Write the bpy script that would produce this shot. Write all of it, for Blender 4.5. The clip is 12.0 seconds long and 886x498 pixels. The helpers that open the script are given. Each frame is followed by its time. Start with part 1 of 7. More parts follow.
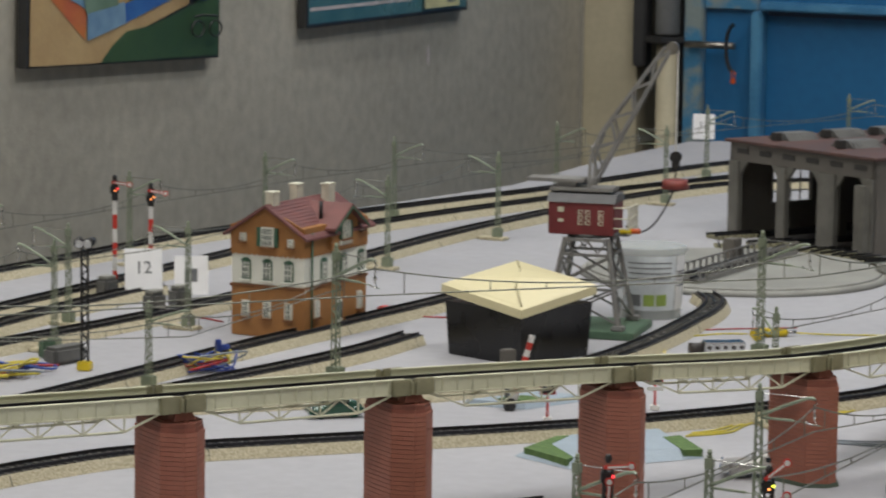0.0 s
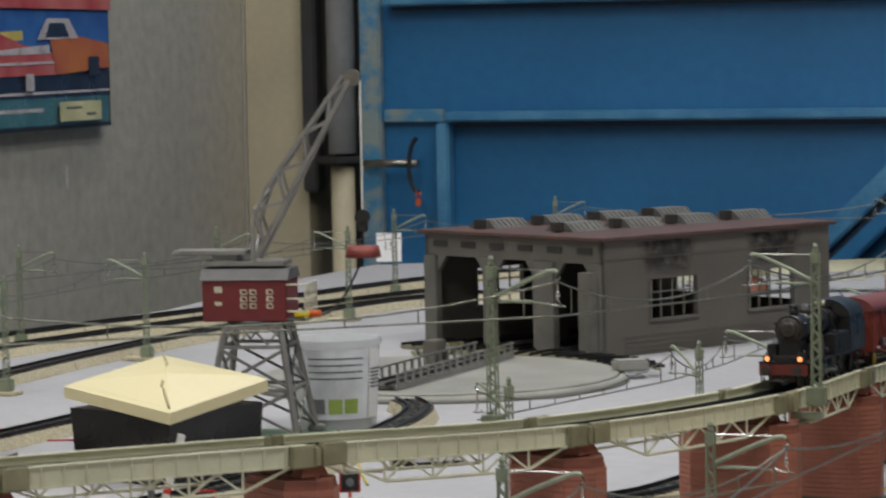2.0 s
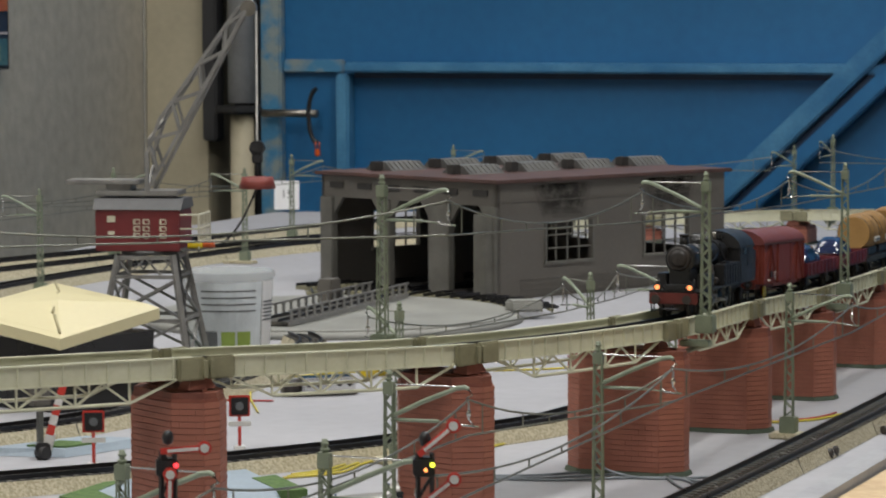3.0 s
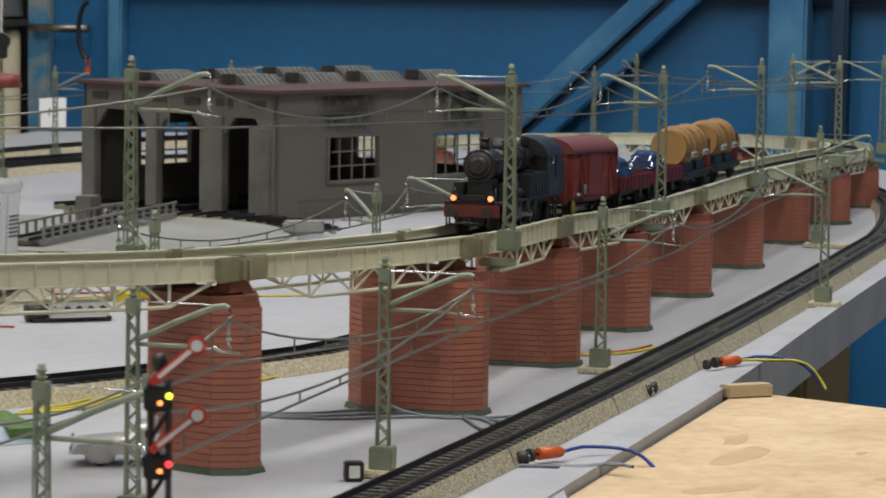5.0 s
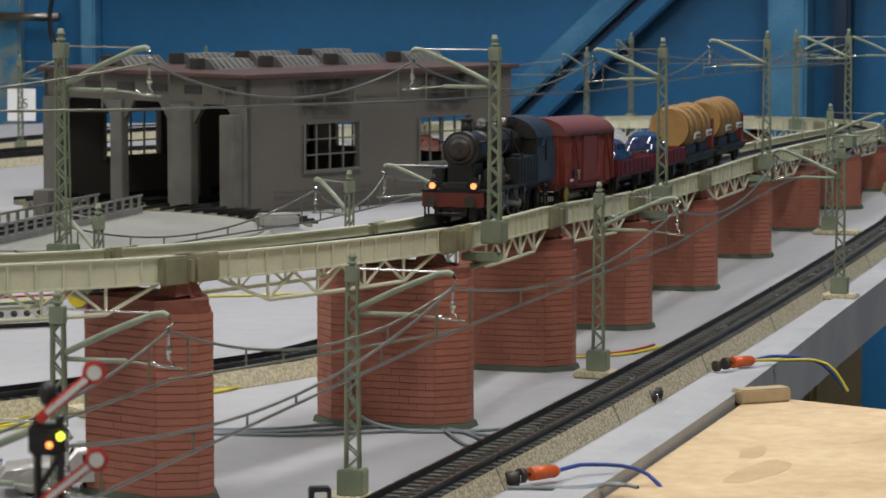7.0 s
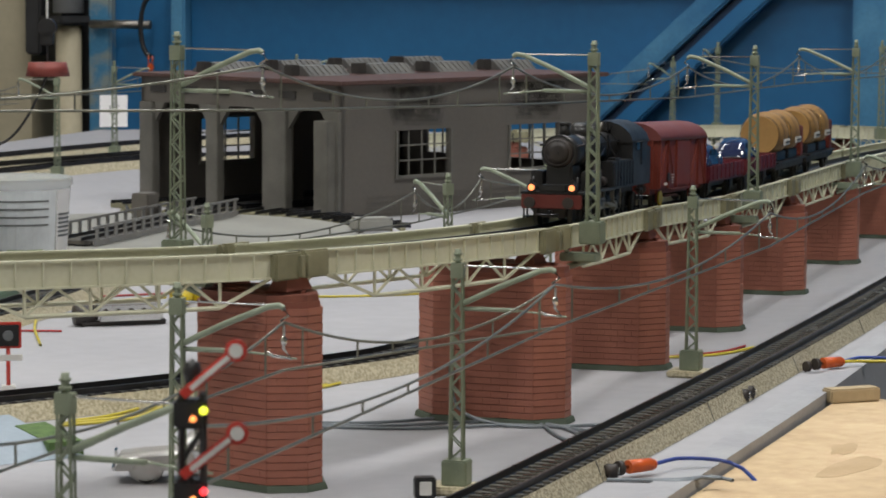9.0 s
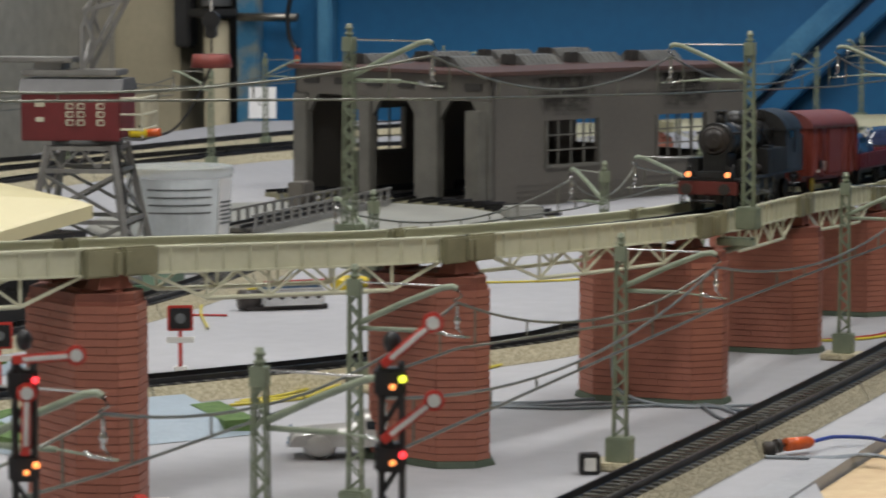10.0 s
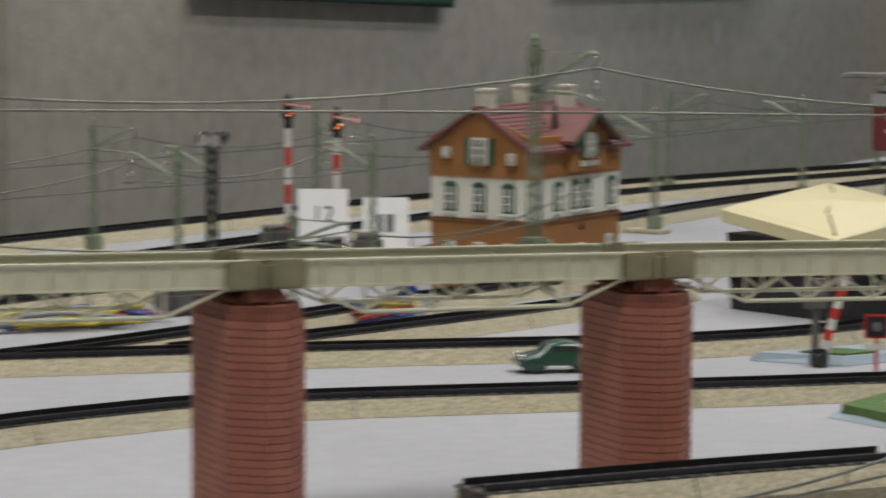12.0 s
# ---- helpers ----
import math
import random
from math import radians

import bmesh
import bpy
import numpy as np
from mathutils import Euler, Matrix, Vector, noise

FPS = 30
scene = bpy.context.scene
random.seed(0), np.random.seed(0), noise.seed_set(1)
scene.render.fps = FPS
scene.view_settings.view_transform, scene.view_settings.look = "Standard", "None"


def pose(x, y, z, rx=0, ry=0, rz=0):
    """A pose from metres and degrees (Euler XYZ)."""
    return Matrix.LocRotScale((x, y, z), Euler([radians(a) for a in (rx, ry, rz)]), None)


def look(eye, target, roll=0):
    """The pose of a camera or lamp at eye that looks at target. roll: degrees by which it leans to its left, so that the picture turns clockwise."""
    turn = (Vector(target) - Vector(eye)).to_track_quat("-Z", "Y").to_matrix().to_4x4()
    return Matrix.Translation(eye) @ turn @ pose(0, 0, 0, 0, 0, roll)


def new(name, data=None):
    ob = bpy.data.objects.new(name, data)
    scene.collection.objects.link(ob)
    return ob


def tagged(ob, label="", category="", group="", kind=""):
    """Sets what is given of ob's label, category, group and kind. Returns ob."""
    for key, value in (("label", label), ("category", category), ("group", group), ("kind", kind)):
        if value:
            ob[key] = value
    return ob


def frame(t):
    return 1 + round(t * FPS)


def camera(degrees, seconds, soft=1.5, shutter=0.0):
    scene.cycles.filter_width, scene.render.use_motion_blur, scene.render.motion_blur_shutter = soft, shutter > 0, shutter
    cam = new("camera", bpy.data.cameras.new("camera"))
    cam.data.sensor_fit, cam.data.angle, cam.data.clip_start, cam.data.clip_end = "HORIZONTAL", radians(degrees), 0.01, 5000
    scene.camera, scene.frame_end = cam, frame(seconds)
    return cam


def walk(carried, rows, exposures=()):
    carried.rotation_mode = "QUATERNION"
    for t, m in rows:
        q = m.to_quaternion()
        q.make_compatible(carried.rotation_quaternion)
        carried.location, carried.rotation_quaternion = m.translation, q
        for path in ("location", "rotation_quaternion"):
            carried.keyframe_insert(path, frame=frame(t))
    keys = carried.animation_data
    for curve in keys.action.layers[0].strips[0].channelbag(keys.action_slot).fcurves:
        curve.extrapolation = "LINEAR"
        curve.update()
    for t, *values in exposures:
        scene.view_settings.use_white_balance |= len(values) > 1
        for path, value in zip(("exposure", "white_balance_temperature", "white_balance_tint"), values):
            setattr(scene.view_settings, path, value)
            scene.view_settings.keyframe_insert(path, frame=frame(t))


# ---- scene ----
cam = camera(16.6, 12.0, soft=1.7, shutter=0.4)
cam.data.dof.use_dof, cam.data.dof.focus_distance, cam.data.dof.aperture_fstop = True, 1.5, 80.0
PATH = [
    (0.0, (-1.0379, -1.7557, 0.4660), (-0.2607, -0.4888, 0.2641), 0.78),
    (0.5, (-1.0150, -1.7150, 0.4570), (-0.1992, -0.4730, 0.2523), 0.81),
    (1.0, (-0.8120, -1.3654, 0.3918), (0.0451, -0.1488, 0.2036), 0.49),
    (1.5, (-0.7594, -1.3277, 0.3504), (0.1201, -0.1196, 0.2199), -0.85),
    (2.0, (-0.6817, -1.2490, 0.2942), (0.2324, -0.0639, 0.1943), -1.04),
    (2.5, (-0.6803, -1.2565, 0.2749), (0.2533, -0.0872, 0.1684), -0.47),
    (4.5, (-0.6019, -1.1629, 0.2425), (0.4082, -0.0626, 0.1042), 0.38),
    (5.0, (-0.5174, -1.0768, 0.2300), (0.5114, 0.0052, 0.0856), 0.87),
    (5.5, (-0.4302, -0.9902, 0.2193), (0.6055, 0.0843, 0.0692), 0.90),
    (6.0, (-0.3935, -0.9566, 0.2165), (0.6439, 0.1163, 0.0657), 0.55),
    (6.5, (-0.3947, -0.9598, 0.2159), (0.6393, 0.1165, 0.0659), 0.21),
    (8.5, (-0.4235, -0.9765, 0.2155), (0.5912, 0.1187, 0.0715), 0.19),
    (9.0, (-0.4328, -0.9842, 0.2140), (0.5699, 0.1221, 0.0704), 0.29),
    (9.5, (-0.4540, -0.9987, 0.2150), (0.5329, 0.1215, 0.0693), 0.22),
    (10.0, (-0.4700, -1.0076, 0.2147), (0.4821, 0.1420, 0.0670), 0.01),
    (10.5, (-0.4920, -1.0186, 0.2169), (0.4031, 0.1758, 0.0671), 0.06),
    (11.0, (-0.5368, -1.0366, 0.2222), (0.2775, 0.2142, 0.0723), 0.05),
    (11.5, (-0.5487, -1.0243, 0.2191), (0.1954, 0.2699, 0.0730), -0.04),
    (12.0, (-0.6167, -1.1023, 0.2241), (0.0318, 0.2426, 0.0806), 0.28),
]
walk(cam, [(t, look(eye, target, roll)) for t, eye, target, roll in PATH],
     exposures=[(0.0, 0.0), (2.5, 0.06), (4.5, 0.10), (9.5, 0.10), (11.0, -0.10), (12.0, -0.08)])

# ---- light: a closed hall lit by assumed fluorescent battens on its unseen ceiling ----
world = bpy.data.worlds.new("hall_air")
scene.world = world
world.use_nodes = True
world.node_tree.nodes["Background"].inputs[0].default_value = (0.80, 0.88, 1.0, 1)
world.node_tree.nodes["Background"].inputs[1].default_value = 0.08
# the last batten is added to brighten the concrete wall; powers are balanced by area
LAMPS = [(-1.6, -1.2, 30.0), (-0.5, 0.85, 28.0), (0.9, -0.65, 32.0), (2.0, 0.9, 15.0), (1.3, 1.5, 13.0)]
LAMP_Z = 2.28
for lx, ly, watts in LAMPS:
    lamp = bpy.data.lights.new("batten_light", "AREA")
    lamp.shape, lamp.size, lamp.size_y, lamp.energy, lamp.color = "RECTANGLE", 1.5, 0.22, watts, (1.0, 0.985, 0.955)
    ob = new("batten_light", lamp)
    ob.matrix_world = pose(lx, ly, LAMP_Z - 0.01, 0, 0, 30)


# ---- materials ----
def material(name, colour, rough=0.6, metal=0.0, second=None, scale=40.0, mix=0.5, bump=0.0, bump_scale=300.0,
             fine=0.12, vary=0.0, island=False, coat=0.0, detail=6.0, spec=0.5):
    """A surface with a large stain layer, a fine grain layer and fine relief."""
    m = bpy.data.materials.new(name)
    m.use_nodes = True
    nt = m.node_tree
    n, l = nt.nodes, nt.links
    b = n["Principled BSDF"]
    b.inputs["Roughness"].default_value = rough
    b.inputs["Metallic"].default_value = metal
    b.inputs["Coat Weight"].default_value = coat
    b.inputs["Specular IOR Level"].default_value = spec
    tc = n.new("ShaderNodeTexCoord")
    big = n.new("ShaderNodeTexNoise")
    big.inputs["Scale"].default_value, big.inputs["Detail"].default_value = scale, detail
    small = n.new("ShaderNodeTexNoise")
    small.inputs["Scale"].default_value, small.inputs["Detail"].default_value = scale * 14, 4
    l.new(tc.outputs["Object"], big.inputs["Vector"])
    l.new(tc.outputs["Object"], small.inputs["Vector"])
    ramp = n.new("ShaderNodeValToRGB")
    ramp.color_ramp.elements[0].position, ramp.color_ramp.elements[1].position = 0.5 - mix * 0.3, 0.5 + mix * 0.3
    c2 = second or tuple(min(1, c * 0.72) for c in colour)
    ramp.color_ramp.elements[0].color, ramp.color_ramp.elements[1].color = (*c2, 1), (*colour, 1)
    l.new(big.outputs["Fac"], ramp.inputs[0])
    out = ramp.outputs[0]
    if fine:
        grain = n.new("ShaderNodeMix")
        grain.data_type, grain.blend_type = "RGBA", "OVERLAY"
        grain.inputs[0].default_value = fine
        l.new(out, grain.inputs[6])
        l.new(small.outputs["Fac"], grain.inputs[7])
        out = grain.outputs[2]
    if vary:
        if island:
            rnd = n.new("ShaderNodeNewGeometry").outputs["Random Per Island"]
        else:
            rnd = n.new("ShaderNodeObjectInfo").outputs["Random"]
        mr = n.new("ShaderNodeMapRange")
        mr.inputs["To Min"].default_value, mr.inputs["To Max"].default_value = 1 - vary, 1 + vary
        l.new(rnd, mr.inputs["Value"])
        hs = n.new("ShaderNodeHueSaturation")
        l.new(mr.outputs[0], hs.inputs["Value"])
        l.new(out, hs.inputs["Color"])
        out = hs.outputs[0]
    l.new(out, b.inputs["Base Color"])
    rr = n.new("ShaderNodeMapRange")
    rr.inputs["To Min"].default_value, rr.inputs["To Max"].default_value = max(0.03, rough - 0.12), min(1, rough + 0.12)
    l.new(big.outputs["Fac"], rr.inputs["Value"])
    l.new(rr.outputs[0], b.inputs["Roughness"])
    if bump:
        bn = n.new("ShaderNodeTexNoise")
        bn.inputs["Scale"].default_value, bn.inputs["Detail"].default_value = bump_scale, 5
        l.new(tc.outputs["Object"], bn.inputs["Vector"])
        bp = n.new("ShaderNodeBump")
        bp.inputs["Strength"].default_value, bp.inputs["Distance"].default_value = bump, 0.001
        l.new(bn.outputs["Fac"], bp.inputs["Height"])
        l.new(bp.outputs[0], b.inputs["Normal"])
    return m


def glow(name, colour, strength):
    m = bpy.data.materials.new(name)
    m.use_nodes = True
    b = m.node_tree.nodes["Principled BSDF"]
    b.inputs["Base Color"].default_value = (*colour, 1)
    b.inputs["Emission Color"].default_value = (*colour, 1)
    b.inputs["Emission Strength"].default_value = strength
    return m


def glassy(name, colour, rough=0.05, alpha=0.35):
    m = bpy.data.materials.new(name)
    m.use_nodes = True
    b = m.node_tree.nodes["Principled BSDF"]
    b.inputs["Base Color"].default_value = (*colour, 1)
    b.inputs["Roughness"].default_value = rough
    b.inputs["Alpha"].default_value = alpha
    return m


def smudge(name, colour, alpha, scale):
    m = glassy(name, colour, 0.9, alpha)
    nt = m.node_tree
    tc, ns, mr = nt.nodes.new("ShaderNodeTexCoord"), nt.nodes.new("ShaderNodeTexNoise"), nt.nodes.new("ShaderNodeMapRange")
    ns.inputs["Scale"].default_value = scale
    mr.inputs["From Min"].default_value, mr.inputs["From Max"].default_value, mr.inputs["To Max"].default_value = 0.3, 0.75, alpha * 2
    nt.links.new(tc.outputs["Object"], ns.inputs["Vector"])
    nt.links.new(ns.outputs["Fac"], mr.inputs["Value"])
    nt.links.new(mr.outputs[0], nt.nodes["Principled BSDF"].inputs["Alpha"])
    return m


M = dict(
    smudge=smudge("soot_smudge", (0.03, 0.028, 0.025), 0.16, 90),
    table=material("table_paint", (0.405, 0.405, 0.43), 0.75, second=(0.335, 0.335, 0.36), scale=5, mix=0.9, bump=0.15, bump_scale=500, fine=0.10),
    edge=material("table_edge", (0.40, 0.41, 0.43), 0.7, second=(0.33, 0.33, 0.36), scale=20, bump=0.2),
    ply=material("bare_plywood", (0.50, 0.40, 0.26), 0.8, second=(0.42, 0.33, 0.20), scale=14, bump=0.2),
    board=material("chipboard", (0.66, 0.50, 0.31), 0.75, second=(0.52, 0.37, 0.21), scale=9, mix=0.5, bump=0.35, bump_scale=900, fine=0.3),
    concrete=material("hall_concrete", (0.46, 0.435, 0.37), 0.85, second=(0.345, 0.325, 0.275), scale=3.2, mix=1.3, bump=0.5, bump_scale=160, fine=0.3, detail=12),
    strip=material("plastered_strip", (0.36, 0.335, 0.27), 0.85, second=(0.27, 0.25, 0.20), scale=4, mix=1.0, bump=0.4, bump_scale=160, fine=0.3),
    cream=material("cream_wall_paint", (0.50, 0.45, 0.32), 0.7, second=(0.36, 0.32, 0.23), scale=6, mix=0.9, bump=0.3),
    blue=material("blue_gate_paint", (0.018, 0.150, 0.345), 0.42, second=(0.014, 0.108, 0.255), scale=4, mix=1.2, bump=0.2, bump_scale=60, fine=0.15),
    # paler gate blue: light caught by rails, posts and braces is coloured in
    bluelight=material("lit_worn_blue_paint", (0.075, 0.245, 0.42), 0.45, second=(0.025, 0.14, 0.30), scale=14, mix=0.5, fine=0.2),
    blueworn=material("chipped_blue_paint", (0.05, 0.20, 0.36), 0.5, second=(0.22, 0.27, 0.27), scale=30, mix=0.25, fine=0.25),
    # darker copy of the gate blue that paints its shaded faces
    bluedark=material("shaded_blue_steel", (0.006, 0.030, 0.075), 0.5, scale=8),
    steel_and_gap=material("dark_steel_and_gap", (0.035, 0.035, 0.037), 0.55, scale=20),
    pipe=material("pale_pipe", (0.56, 0.58, 0.60), 0.45, second=(0.40, 0.41, 0.42), scale=12),
    floor=material("hall_floor", (0.10, 0.11, 0.13), 0.8, scale=3),
    ceiling=material("hall_ceiling", (0.55, 0.53, 0.49), 0.9, scale=3),
    lampcase=material("batten_white", (0.75, 0.75, 0.73), 0.4, scale=20),
    ballast=material("tinplate_ballast", (0.60, 0.55, 0.40), 0.55, second=(0.26, 0.22, 0.14), scale=800, mix=0.32, bump=0.7, bump_scale=700, fine=0.4, detail=2),
    ballast_pale=material("pale_ballast_edge", (0.62, 0.565, 0.41), 0.65, second=(0.40, 0.35, 0.23), scale=600, mix=0.4, bump=0.5, bump_scale=700, fine=0.3, detail=2),
    sleeper=material("black_sleeper", (0.035, 0.034, 0.034), 0.45, second=(0.13, 0.12, 0.10), scale=120, mix=0.4, vary=0.3),
    sleeper_i=material("black_sleeper_row", (0.035, 0.034, 0.034), 0.45, second=(0.13, 0.12, 0.10), scale=120, mix=0.4, vary=0.3, island=True),
    bedtop=material("roadbed_top", (0.20, 0.175, 0.125), 0.7, second=(0.045, 0.04, 0.035), scale=300, mix=0.4, bump=0.6, bump_scale=700, detail=2),
    rail=material("dark_rail", (0.055, 0.055, 0.062), 0.32, metal=0.85, scale=60),
    stud=material("nickel_stud", (0.55, 0.54, 0.52), 0.25, metal=1.0, scale=60),
    brick=material("brick_red", (0.40, 0.152, 0.104), 0.5, second=(0.30, 0.105, 0.070), scale=60, mix=0.9, vary=0.06, bump=0.2, bump_scale=900),
    brick_i=material("brick_red_row", (0.40, 0.152, 0.104), 0.5, second=(0.30, 0.105, 0.070), scale=60, mix=0.9, vary=0.06, island=True, bump=0.2, bump_scale=900),
    mortar=material("pier_core", (0.275, 0.092, 0.062), 0.65, scale=90),
    capst=material("pier_cap", (0.25, 0.085, 0.055), 0.6, second=(0.16, 0.05, 0.035), scale=80),
    foot=material("green_footing", (0.075, 0.10, 0.07), 0.7, scale=90),
    girder=material("cream_olive_girder", (0.66, 0.655, 0.50), 0.42, second=(0.56, 0.555, 0.415), scale=30, mix=0.9, bump=0.1),
    girder_end=material("dirty_olive_bracket", (0.30, 0.285, 0.18), 0.45, second=(0.19, 0.18, 0.11), scale=70, mix=0.8),
    mast=material("reseda_mast", (0.235, 0.270, 0.190), 0.45, second=(0.165, 0.195, 0.135), scale=90),
    mastpale=material("pale_mast_arm", (0.30, 0.345, 0.255), 0.42, second=(0.22, 0.26, 0.19), scale=90),
    wire=material("catenary_wire", (0.23, 0.235, 0.20), 0.35, metal=0.55, scale=60),
    chrome=material("bright_hanger", (0.72, 0.72, 0.70), 0.18, metal=1.0, scale=60),
    shed=material("shed_grey", (0.140, 0.128, 0.112), 0.6, second=(0.104, 0.096, 0.085), scale=18, mix=1.0, bump=0.25, bump_scale=500),
    shedroof=material("shed_roof", (0.115, 0.060, 0.052), 0.6, second=(0.075, 0.045, 0.04), scale=25),
    shedpost=material("shed_post_grey", (0.155, 0.150, 0.132), 0.6, scale=40),
    stain=material("board_stain", (0.48, 0.345, 0.20), 0.85, second=(0.55, 0.40, 0.24), scale=60),
    # even dark colour of the shed floor, vent slots and smoke vents
    soot=material("shed_dark", (0.045, 0.042, 0.04), 0.8, scale=30),
    skylight=material("skylight_grey", (0.14, 0.14, 0.135), 0.5, scale=40),
    hbrown=material("house_brown", (0.37, 0.170, 0.052), 0.6, second=(0.31, 0.138, 0.042), scale=60, bump=0.2),
    htimber=material("house_timber", (0.24, 0.10, 0.034), 0.6, second=(0.18, 0.072, 0.026), scale=60),
    hwhite=material("house_white", (0.80, 0.80, 0.72), 0.55, second=(0.72, 0.72, 0.64), scale=40),
    hroof=material("house_roof", (0.19, 0.072, 0.066), 0.55, second=(0.145, 0.054, 0.05), scale=60, bump=0.2),
    hgreen=material("shutter_green", (0.045, 0.12, 0.07), 0.5, scale=60),
    hglass=material("house_pane", (0.10, 0.13, 0.12), 0.12, scale=60),
    chimney=material("chimney_cream", (0.72, 0.70, 0.58), 0.55, scale=60),
    lid=material("cream_lid", (0.70, 0.635, 0.40), 0.45, second=(0.66, 0.595, 0.36), scale=14, mix=1.0, fine=0.05),
    crease=material("lid_crease", (0.52, 0.46, 0.27), 0.5, scale=40),
    blackbox=material("black_box", (0.008, 0.008, 0.010), 0.28, scale=30),
    crane=material("crane_grey", (0.30, 0.295, 0.285), 0.42, metal=0.35, second=(0.22, 0.215, 0.21), scale=60),
    cranedark=material("crane_dark", (0.10, 0.10, 0.10), 0.5, scale=60),
    cab=material("crane_cab_red", (0.185, 0.026, 0.030), 0.45, second=(0.145, 0.022, 0.026), scale=60),
    cabroof=material("crane_cab_roof", (0.12, 0.12, 0.125), 0.55, scale=60),
    cream_frame=material("cream_frame", (0.68, 0.66, 0.52), 0.5, scale=60),
    redload=material("red_magnet", (0.26, 0.055, 0.045), 0.5, scale=60),
    greenbase=material("green_base", (0.09, 0.16, 0.10), 0.55, scale=60),
    yellow=material("yellow_plastic", (0.75, 0.56, 0.02), 0.35, scale=60),
    orange=material("orange_plug", (0.72, 0.125, 0.025), 0.35, scale=60),
    bluewire=material("blue_wire", (0.03, 0.07, 0.35), 0.4, scale=60),
    greywire=material("grey_wire", (0.24, 0.27, 0.30), 0.45, scale=60),
    yellowwire=material("yellow_wire", (0.66, 0.55, 0.06), 0.4, scale=60),
    redwire=material("red_wire", (0.42, 0.03, 0.03), 0.4, scale=60),
    tub=glassy("clear_tub", (0.62, 0.66, 0.66), 0.25, 0.45),
    tublabel=material("tub_label", (0.74, 0.79, 0.83), 0.5, scale=30),
    ink=material("grey_ink", (0.16, 0.17, 0.18), 0.6, scale=60),
    lime=material("label_lime", (0.33, 0.45, 0.10), 0.5, scale=60),
    paper=material("white_paper", (0.80, 0.80, 0.80), 0.7, scale=30, second=(0.74, 0.74, 0.76)),
    black=material("loco_black", (0.013, 0.013, 0.014), 0.38, second=(0.024, 0.024, 0.025), scale=70, mix=0.8, bump=0.15, bump_scale=900),
    blackframe=material("loco_frame", (0.028, 0.024, 0.023), 0.5, second=(0.045, 0.035, 0.03), scale=90),
    bufferred=material("buffer_beam_red", (0.15, 0.026, 0.020), 0.5, scale=90),
    steel=material("valve_gear_steel", (0.33, 0.31, 0.28), 0.35, metal=0.9, scale=90),
    wagon=material("boxcar_red", (0.205, 0.036, 0.022), 0.48, second=(0.165, 0.03, 0.02), scale=50, mix=0.9),
    wagonroof=material("boxcar_roof", (0.175, 0.045, 0.040), 0.5, second=(0.14, 0.036, 0.034), scale=40),
    flat=material("flat_wagon_maroon", (0.135, 0.016, 0.026), 0.45, scale=50),
    barrel=material("barrel_wood", (0.43, 0.25, 0.085), 0.5, second=(0.34, 0.19, 0.06), scale=40, mix=0.8),
    carblue=material("navy_car", (0.020, 0.030, 0.085), 0.12, coat=0.8, scale=30),
    cargreen=material("green_car", (0.012, 0.072, 0.045), 0.25, coat=0.6, scale=30),
    carsilver=material("silver_car", (0.76, 0.76, 0.75), 0.25, metal=0.12, scale=30),
    tyre=material("tyre_black", (0.02, 0.02, 0.02), 0.7, scale=60),
    carglass=material("car_window", (0.02, 0.025, 0.03), 0.05, scale=30),
    sigred=material("signal_red", (0.62, 0.05, 0.035), 0.4, scale=60),
    white=material("white_enamel", (0.78, 0.77, 0.74), 0.4, scale=60),
    signal_black=material("signal_black", (0.018, 0.018, 0.02), 0.4, scale=60),
    green_scatter=material("green_scatter", (0.115, 0.19, 0.06), 0.9, second=(0.07, 0.13, 0.04), scale=160, bump=0.8, bump_scale=500),
    plate=material("pale_blue_road", (0.32, 0.385, 0.45), 0.6, second=(0.28, 0.34, 0.40), scale=30),
    turntable=material("turntable_grey", (0.30, 0.30, 0.275), 0.6, second=(0.24, 0.24, 0.22), scale=20),
    sand=material("poster_sand", (0.50, 0.35, 0.17), 0.4, second=(0.42, 0.28, 0.13), scale=14),
    sky=material("poster_sky", (0.16, 0.42, 0.68), 0.4, second=(0.35, 0.55, 0.72), scale=8),
    pgreen=material("poster_green", (0.045, 0.095, 0.035), 0.4, second=(0.03, 0.07, 0.025), scale=14),
    pgreen2=material("print_meadow", (0.20, 0.30, 0.16), 0.4, second=(0.12, 0.21, 0.09), scale=18),
    pgreen3=material("print_sage", (0.18, 0.27, 0.20), 0.4, second=(0.12, 0.19, 0.13), scale=30),
    pslate=material("print_slate", (0.09, 0.12, 0.12), 0.4, scale=30),
    ppaleblue=material("print_pale_blue", (0.20, 0.33, 0.46), 0.4, second=(0.13, 0.24, 0.38), scale=40),
    pblue=material("poster_blue", (0.025, 0.09, 0.33), 0.35, second=(0.05, 0.16, 0.42), scale=20),
    pred=material("poster_red", (0.42, 0.045, 0.05), 0.35, second=(0.55, 0.16, 0.14), scale=14),
    porange=material("poster_orange", (0.55, 0.18, 0.05), 0.35, second=(0.45, 0.10, 0.05), scale=14),
    pyellow=material("poster_yellow", (0.62, 0.50, 0.12), 0.4, scale=14),
    pnavy=material("poster_navy", (0.018, 0.025, 0.045), 0.3, second=(0.03, 0.04, 0.07), scale=18),
    pteal=material("poster_teal", (0.04, 0.13, 0.16), 0.3, second=(0.08, 0.19, 0.21), scale=18),
    ppale=material("poster_pale", (0.62, 0.56, 0.56), 0.3, scale=18),
    note=material("note_paper", (0.66, 0.63, 0.36), 0.6, scale=18),
    frame_dark=material("picture_edge", (0.03, 0.03, 0.03), 0.5, scale=30),
